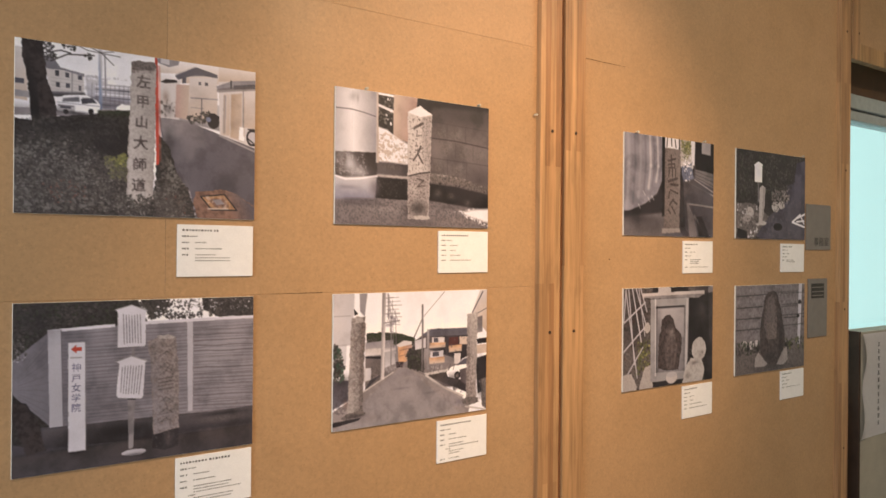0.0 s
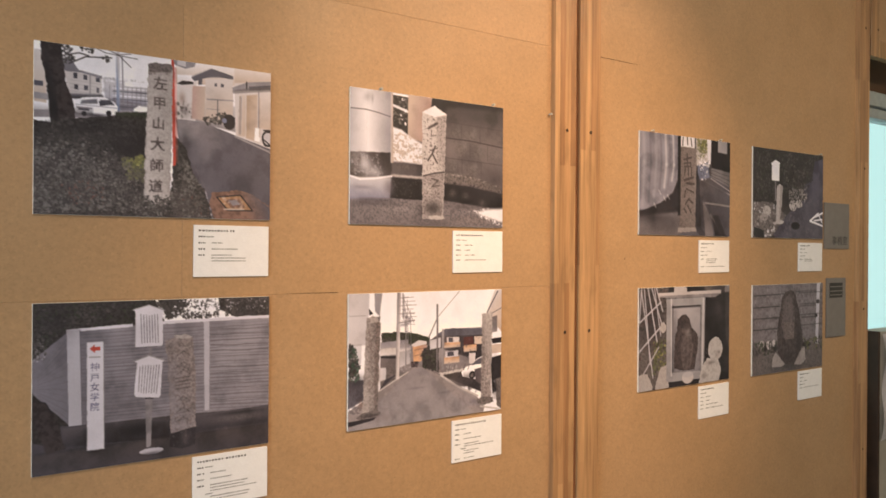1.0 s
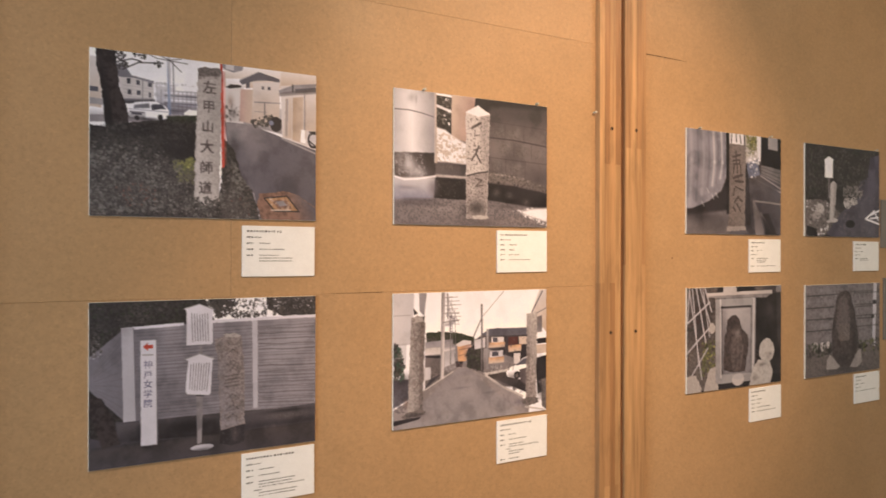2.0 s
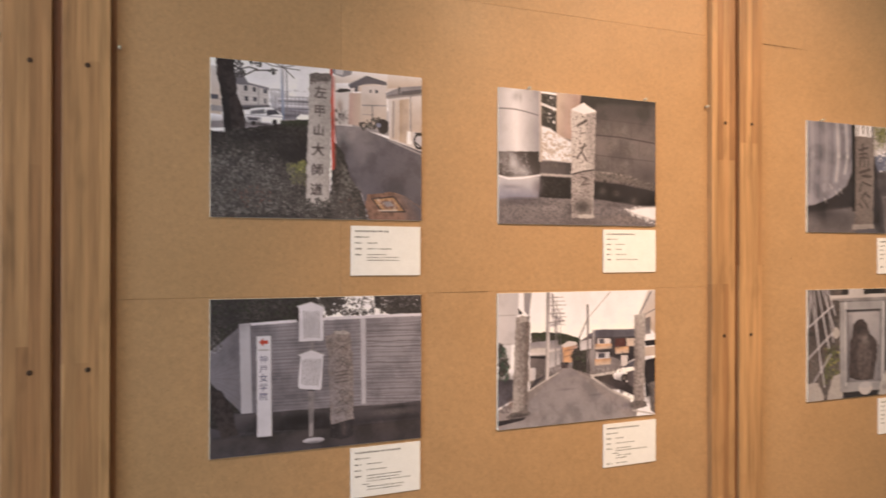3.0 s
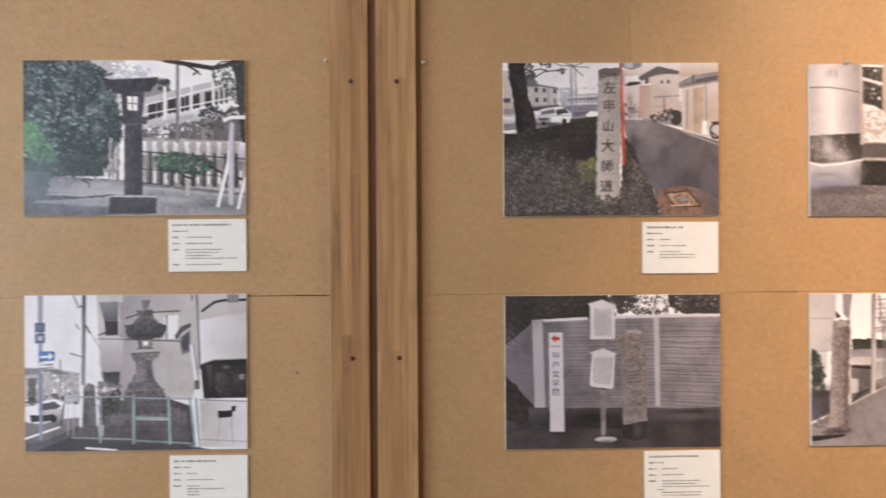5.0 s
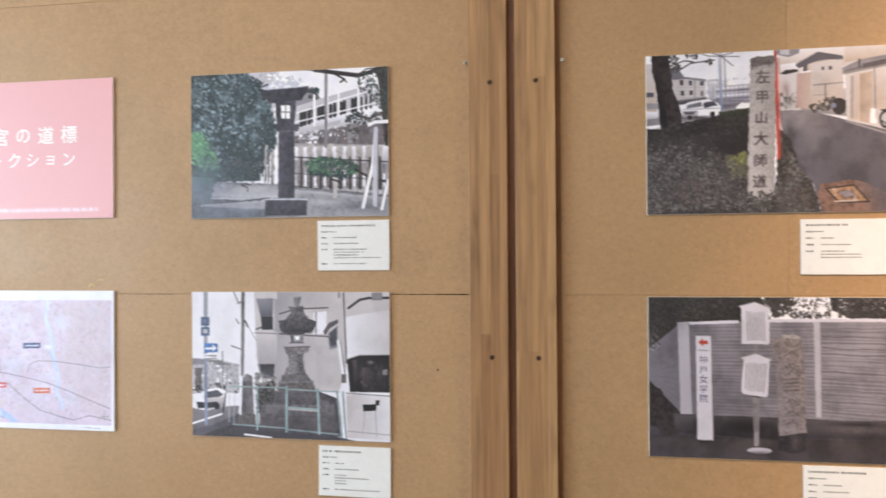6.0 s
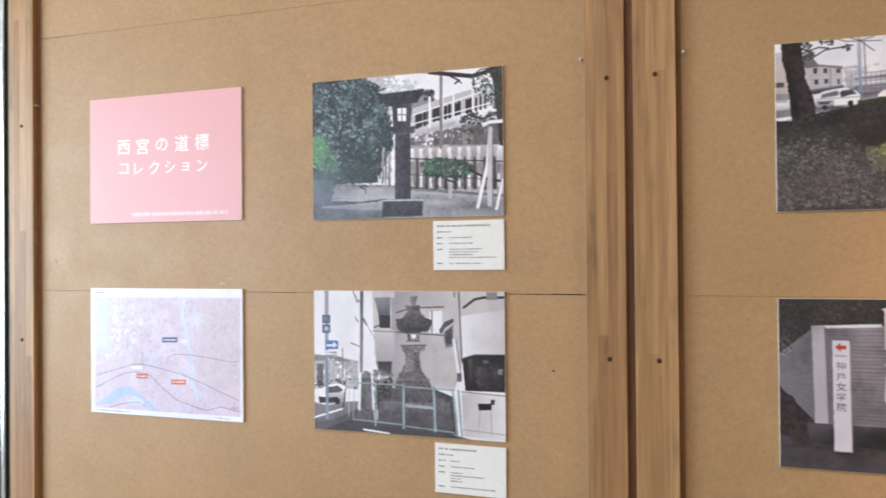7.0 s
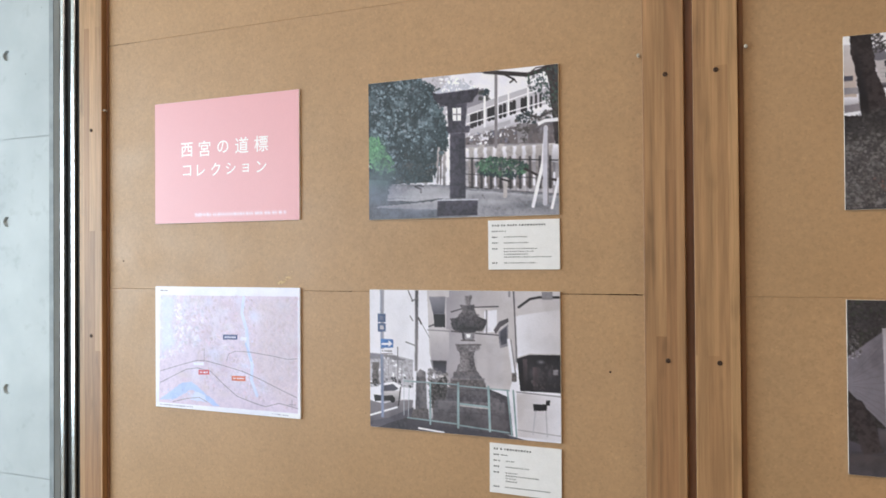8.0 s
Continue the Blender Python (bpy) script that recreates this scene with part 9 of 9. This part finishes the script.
pic.poly(INK['sign_blue'], (0.047, 0.177), (0.093, 0.176), (0.093, 0.236), (0.047, 0.237))
pic.poly(INK['sign_blue'], (0.047, 0.245), (0.093, 0.244), (0.093, 0.304), (0.047, 0.306))
pic.poly(INK['haze_blue'], (0.059, 0.193), (0.081, 0.192), (0.081, 0.220), (0.059, 0.221))
pic.poly(INK['haze_wall'], (0.059, 0.261), (0.081, 0.260), (0.081, 0.289), (0.059, 0.289))
pic.poly(INK['sign_bright'], (0.065, 0.357), (0.136, 0.359), (0.136, 0.419), (0.065, 0.422))
pic.poly(INK['white'], (0.068, 0.389), (0.108, 0.384), (0.108, 0.364), (0.130, 0.391), (0.108, 0.416), (0.108, 0.400), (0.068, 0.401))
pic.poly(INK['white'], (0.065, 0.430), (0.133, 0.431), (0.133, 0.471), (0.065, 0.470))
pic.word_bars(INK['wall_grey'], 0.0093, (0.071, 0.445), (0.130, 0.443))
pic.line(INK['dark_red'], 0.0031, (0.068, 0.465), (0.130, 0.463))
pic.blend('pole', 'wall_shadow2', 4, True, (0.259, 0.000), (0.277, -0.000), (0.270, 0.577), (0.255, 0.578))
pic.line(INK['pole'], 0.0061, (0.219, 0.001), (0.246, 0.080))
pic.line(INK['pole'], 0.0061, (0.240, 0.080), (0.274, 0.060))
pic.line(INK['pole'], 0.0061, (0.231, 0.188), (0.246, 0.220))
pic.line(INK['pole'], 0.0061, (0.206, 0.373), (0.255, 0.395))
pic.line(INK['pole'], 0.0030, (0.277, 0.199), (0.337, 0.337))
pic.line(INK['wall_shadow2'], 0.0091, (0.277, 0.199), (0.292, 0.239))
pic.line(INK['rail_green'], 0.0061, (0.194, 0.652), (0.485, 0.654))
pic.line(INK['rail_green'], 0.0059, (0.485, 0.662), (0.749, 0.673))
pic.line(INK['rail_green'], 0.0061, (0.214, 0.912), (0.484, 0.928))
pic.line(INK['rail_green'], 0.0090, (0.339, 0.653), (0.338, 0.944))
pic.line(INK['rail_green'], 0.0119, (0.488, 0.646), (0.487, 0.951))
pic.line(INK['rail_green'], 0.0117, (0.644, 0.655), (0.651, 0.957))
pic.line(INK['rail_green'], 0.0087, (0.740, 0.673), (0.761, 0.973))
pic.line(INK['rail_green'], 0.0087, (0.769, 0.672), (0.784, 0.979))
pic.line(INK['rail_green'], 0.0089, (0.499, 0.786), (0.640, 0.795))
pic.line(INK['rail_green'], 0.0059, (0.490, 0.935), (0.747, 0.958))
pic.line(INK['stone_light'], 0.0059, (0.499, 0.798), (0.640, 0.806))
pic.line(INK['pale_rail'], 0.0030, (0.224, 0.658), (0.217, 0.904))
pic.line(INK['pale_rail'], 0.0030, (0.194, 0.560), (0.193, 0.897))
pic.line(INK['dark'], 0.0061, (0.175, 0.700), (0.163, 0.828))
pic.line(INK['white'], 0.0090, (0.275, 0.979), (0.410, 0.995))
pic.soft_spot(INK['stone_mid'], (0.300, 0.700), 0.026, 0.100, 0.5)
pic.soft_spot(INK['black'], (0.545, 0.262), 0.080, 0.022, 0.7)
pic.soft_spot(INK['stone_lantern2'], (0.520, 0.480), 0.018, 0.060, 0.5)
pic.soft_spot(INK['stone_lantern_dark'], (0.565, 0.500), 0.018, 0.070, 0.5)
for u in (0.86, 0.90, 0.95):
    pic.soft_spot(INK['wall_shadow2'], (u, 0.530 + 0.02 * u), 0.016, 0.050, 0.4)
pic.soft_spot(INK['haze_wall'], (0.905, 0.470), 0.020, 0.014, 0.5)
pic.blend('building_shade', 'haze_wall', 3, True, (0.640, 0.360), (0.720, 0.360), (0.720, 0.640), (0.640, 0.640), alpha=0.35, feather=0.02)
pic.finish()

# pink title board with white Japanese lettering
pic = Board('title_board', -1.512, 1.908, 0.42, 0.297, 'pink title board with white Japanese lettering', 'sign board', '', INK['pink'], cell=0.003, plain_inks=True)
pic.glyph('西', INK['title'], 0.1247, (0.237, 0.400), 0.013)
pic.glyph('宮', INK['title'], 0.1263, (0.364, 0.400), 0.013)
pic.glyph('の', INK['title'], 0.1188, (0.493, 0.396), 0.013)
pic.glyph('道', INK['title'], 0.1264, (0.623, 0.395), 0.013)
pic.glyph('標', INK['title'], 0.1249, (0.753, 0.395), 0.013)
pic.glyph('コ', INK['title'], 0.1126, (0.238, 0.571), 0.013)
pic.glyph('レ', INK['title'], 0.1085, (0.337, 0.573), 0.013)
pic.glyph('ク', INK['title'], 0.1106, (0.442, 0.573), 0.013)
pic.glyph('シ', INK['title'], 0.1065, (0.547, 0.573), 0.013)
pic.glyph('ョ', INK['title'], 0.0995, (0.648, 0.578), 0.013)
pic.glyph('ン', INK['title'], 0.1074, (0.754, 0.574), 0.013)
pic.word_bars(INK['title'], 0.0161, (0.297, 0.932), (0.916, 0.935))
pic.line(INK['pink_dark'], 0.0036, (0.976, 0.963), (0.983, 0.986))
pic.finish()

# map sheet of a town with coloured labels and lines
pic = Board('map_board', -1.512, 1.457, 0.42, 0.297, 'map sheet of a town with coloured labels and lines', 'map', '', INK['map_paper'])
pic.poly(INK['map_pink'], (0.040, 0.075), (0.984, 0.069), (0.982, 0.958), (0.026, 0.960))
pic.dabs((between_inks('map_pale', 'map_pink', 0.22), INK['map_pink'], between_inks('map_white', 'map_pink', 0.22),), 400, 0.0238, (0.040, 0.078), (0.365, 0.076), (0.350, 0.458), (0.037, 0.616))
pic.dabs((between_inks('map_pink', 'map_rose', 0.22), INK['map_rose'], between_inks('map_tan', 'map_rose', 0.22),), 840, 0.0177, (0.231, 0.083), (0.984, 0.076), (0.976, 0.941), (0.362, 0.813))
pic.dabs((between_inks('map_rose', 'map_tan', 0.22), INK['map_tan'], between_inks('map_white', 'map_tan', 0.22), between_inks('map_grey', 'map_tan', 0.22),), 1000, 0.0055, (0.121, 0.085), (0.984, 0.076), (0.976, 0.948), (0.048, 0.774))
pic.dabs((INK['map_white'], between_inks('map_pale', 'map_white', 0.22),), 260, 0.0098, (0.045, 0.082), (0.176, 0.079), (0.230, 0.340), (0.049, 0.473))
pic.dabs((INK['map_white'], between_inks('map_blue', 'map_white', 0.22),), 120, 0.0089, (0.607, 0.083), (0.664, 0.082), (0.724, 0.844), (0.648, 0.911))
for k in range(70):
    ink = ('map_rose', 'map_tan', 'map_white', 'map_pale', 'map_pink')[k % 5]
    pic.soft_spot(INK[ink], (random.uniform(0.15, 0.98), random.uniform(0.09, 0.92)), random.uniform(0.02, 0.07), random.uniform(0.02, 0.08), 0.40)
pic.poly(INK['map_pale'], (0.038, 0.080), (0.150, 0.080), (0.120, 0.330), (0.150, 0.480), (0.038, 0.560), feather=0.03, alpha=0.8)
pic.poly(INK['map_tan'], (0.760, 0.080), (0.980, 0.080), (0.980, 0.940), (0.860, 0.900), (0.700, 0.600), feather=0.05, alpha=0.45)
for k in range(34):
    u, v = random.uniform(0.10, 0.95), random.uniform(0.10, 0.90)
    pic.line(INK['map_grey'], 0.0016, (u, v), (u + random.uniform(-0.08, 0.08), v + random.uniform(-0.08, 0.08)), alpha=0.35)
pic.line(INK['map_pale'], 0.020, (0.632, 0.083), (0.619, 0.204), (0.650, 0.338), (0.662, 0.503), (0.687, 0.607), (0.681, 0.727), (0.718, 0.845))
pic.line(INK['map_blue'], 0.0102, (0.644, 0.444), (0.681, 0.577))
pic.poly(INK['map_blue'], (0.200, 0.786), (0.268, 0.773), (0.362, 0.859), (0.467, 0.950), (0.415, 0.955), (0.322, 0.878), (0.268, 0.835), (0.130, 0.933), (0.033, 0.934))
pic.dabs((INK['map_blue'], between_inks('map_pale', 'map_blue', 0.22),), 80, 0.0091, (0.047, 0.853), (0.295, 0.818), (0.428, 0.930), (0.047, 0.948))
pic.poly(INK['map_pale'], (0.295, 0.849), (0.362, 0.874), (0.375, 0.935), (0.254, 0.915))
pic.line(INK['map_line'], 0.0030, (0.037, 0.702), (0.201, 0.637), (0.309, 0.597), (0.376, 0.599), (0.495, 0.628), (0.624, 0.665), (0.750, 0.722), (0.861, 0.781), (0.976, 0.838))
pic.line(INK['map_line'], 0.0030, (0.036, 0.798), (0.132, 0.736), (0.228, 0.675), (0.309, 0.659), (0.402, 0.679), (0.494, 0.779), (0.584, 0.863), (0.699, 0.906), (0.774, 0.927), (0.861, 0.892), (0.934, 0.908), (0.982, 0.922))
pic.line(INK['map_line'], 0.0026, (0.514, 0.587), (0.528, 0.533), (0.573, 0.508), (0.675, 0.510), (0.800, 0.528), (0.923, 0.551), (0.981, 0.541))
pic.line(INK['map_line'], 0.0028, (0.130, 0.949), (0.227, 0.914), (0.322, 0.896), (0.375, 0.927))
pic.line(INK['map_line'], 0.0027, (0.356, 0.597), (0.357, 0.504))
pic.poly(INK['label_blue'], (0.489, 0.381), (0.589, 0.377), (0.586, 0.416), (0.489, 0.421))
pic.word_bars(INK['map_white'], 0.0091, (0.500, 0.401), (0.578, 0.397))
pic.poly(INK['map_white'], (0.609, 0.394), (0.650, 0.392), (0.650, 0.419), (0.609, 0.421))
pic.poly(INK['map_white'], (0.280, 0.614), (0.354, 0.609), (0.354, 0.634), (0.280, 0.639))
pic.poly(INK['label_red'], (0.316, 0.674), (0.392, 0.669), (0.392, 0.707), (0.316, 0.712))
pic.word_bars(INK['map_white'], 0.0094, (0.325, 0.693), (0.383, 0.689))
pic.poly(INK['label_orange'], (0.549, 0.704), (0.643, 0.700), (0.642, 0.739), (0.549, 0.743))
pic.word_bars(INK['map_white'], 0.0090, (0.559, 0.723), (0.634, 0.719))
pic.word_bars(INK['map_line'], 0.0056, (0.038, 0.034), (0.099, 0.037))
pic.word_bars(INK['map_line'], 0.0042, (0.033, 0.978), (0.274, 0.978))
pic.word_bars(INK['map_line'], 0.0030, (0.817, 0.976), (0.922, 0.981))
pic.line(INK['map_line'], 0.0024, (0.946, 0.855), (0.946, 0.929))
pic.line(INK['map_line'], 0.0024, (0.928, 0.894), (0.968, 0.894))
pic.finish()

# ---- caption cards ----
for x, z, title, rows in (
    (0.270, 1.588, 0.48, ((0.1,), (0.14,), (0.34,), (0.26, 0.45, 0.45))),
    (0.270, 1.143, 0.66, ((0.1,), (0.2,), (0.28,), (0.5, 0.45, 0.62, 0.1, 0.52, 0.5))),
    (0.871, 1.588, 0.52, ((0.1,), (0.16,), (0.12,), (0.2,), (0.42,))),
    (0.872, 1.137, 0.60, ((0.1,), (0.14,), (0.36,), (0.3, 0.6, 0.1, 0.3, 0.22), (0.2,))),
    (1.784, 1.576, 0.42, ((0.1,), (0.16,), (0.1,), (0.35, 0.3, 0.28), (0.6,))),
    (2.324, 1.574, 0.40, ((0.1,), (0.14,), (0.1,), (0.3, 0.36))),
    (1.787, 1.128, 0.42, ((0.1,), (0.16,), (0.12,), (0.4,), (0.6,))),
    (2.328, 1.127, 0.40, ((0.1,), (0.14,), (0.1,), (0.6,))),
    (-0.643, 1.598, 0.74, ((0.1,), (0.32,), (0.34,), (0.46, 0.42, 0.33, 0.66), (0.46,))),
    (-0.643, 1.147, 0.54, ((0.1,), (0.12,), (0.34,), (0.16, 0.46, 0.14, 0.16), (0.62,))),
):
    caption(x, z, title, rows, random.uniform(-0.3, 0.3))

# ---- office signs on the last panel ----
sign = tagged(empty("office_sign", (2.486, -0.0002, 1.720)), "grey acrylic office sign plate with dark lettering on chipboard", "sign")
part("plate", box(0, 0.170, -0.004, 0, -0.167, 0, 0.0012), SIGN_GREY, sign)
for k, char in enumerate("事務室"):
    data = bpy.data.curves.new("letter", "FONT")
    data.body, data.size, data.extrude = char, 0.034, 0.0001
    letter = new("letter", data)
    bpy.context.view_layer.update()
    raw = bpy.data.meshes.new_from_object(letter.evaluated_get(bpy.context.evaluated_depsgraph_get()))
    bpy.data.objects.remove(letter)
    raw.materials.clear()
    raw.materials.append(SIGN_DARK)
    letter = new("letter", raw)
    letter.parent = sign
    letter.matrix_local = pose(0.050 + 0.036 * k, -0.0043, -0.149, 90)
status = tagged(empty("status_plate", (2.503, -0.0002, 1.448)), "grey slim status plate with a dark slot below the office sign", "status plate")
part("plate", box(0, 0.130, -0.005, 0, -0.215, 0, 0.0012), SIGN_GREY, status)
part("slot", box(0.018, 0.106, -0.0056, -0.004, -0.072, -0.018), SIGN_DARK, status, "dark printed slot")
for v in (-0.030, -0.046, -0.060):
    part("text_bar", box(0.022, 0.102, -0.0060, -0.0050, v - 0.0035, v), SIGN_GREY, status)

# pins that hold the prints
for x, z in ((0.672, 1.893), (0.985, 1.893), (1.565, 1.885), (1.880, 1.885), (2.452, 1.884)):
    tagged(shared("push_pin", PIN_MESH, None, (x, -0.0005, z + 0.0042)), "clear plastic push pin at the edge of a print", "push pin", "push pins in the boards")
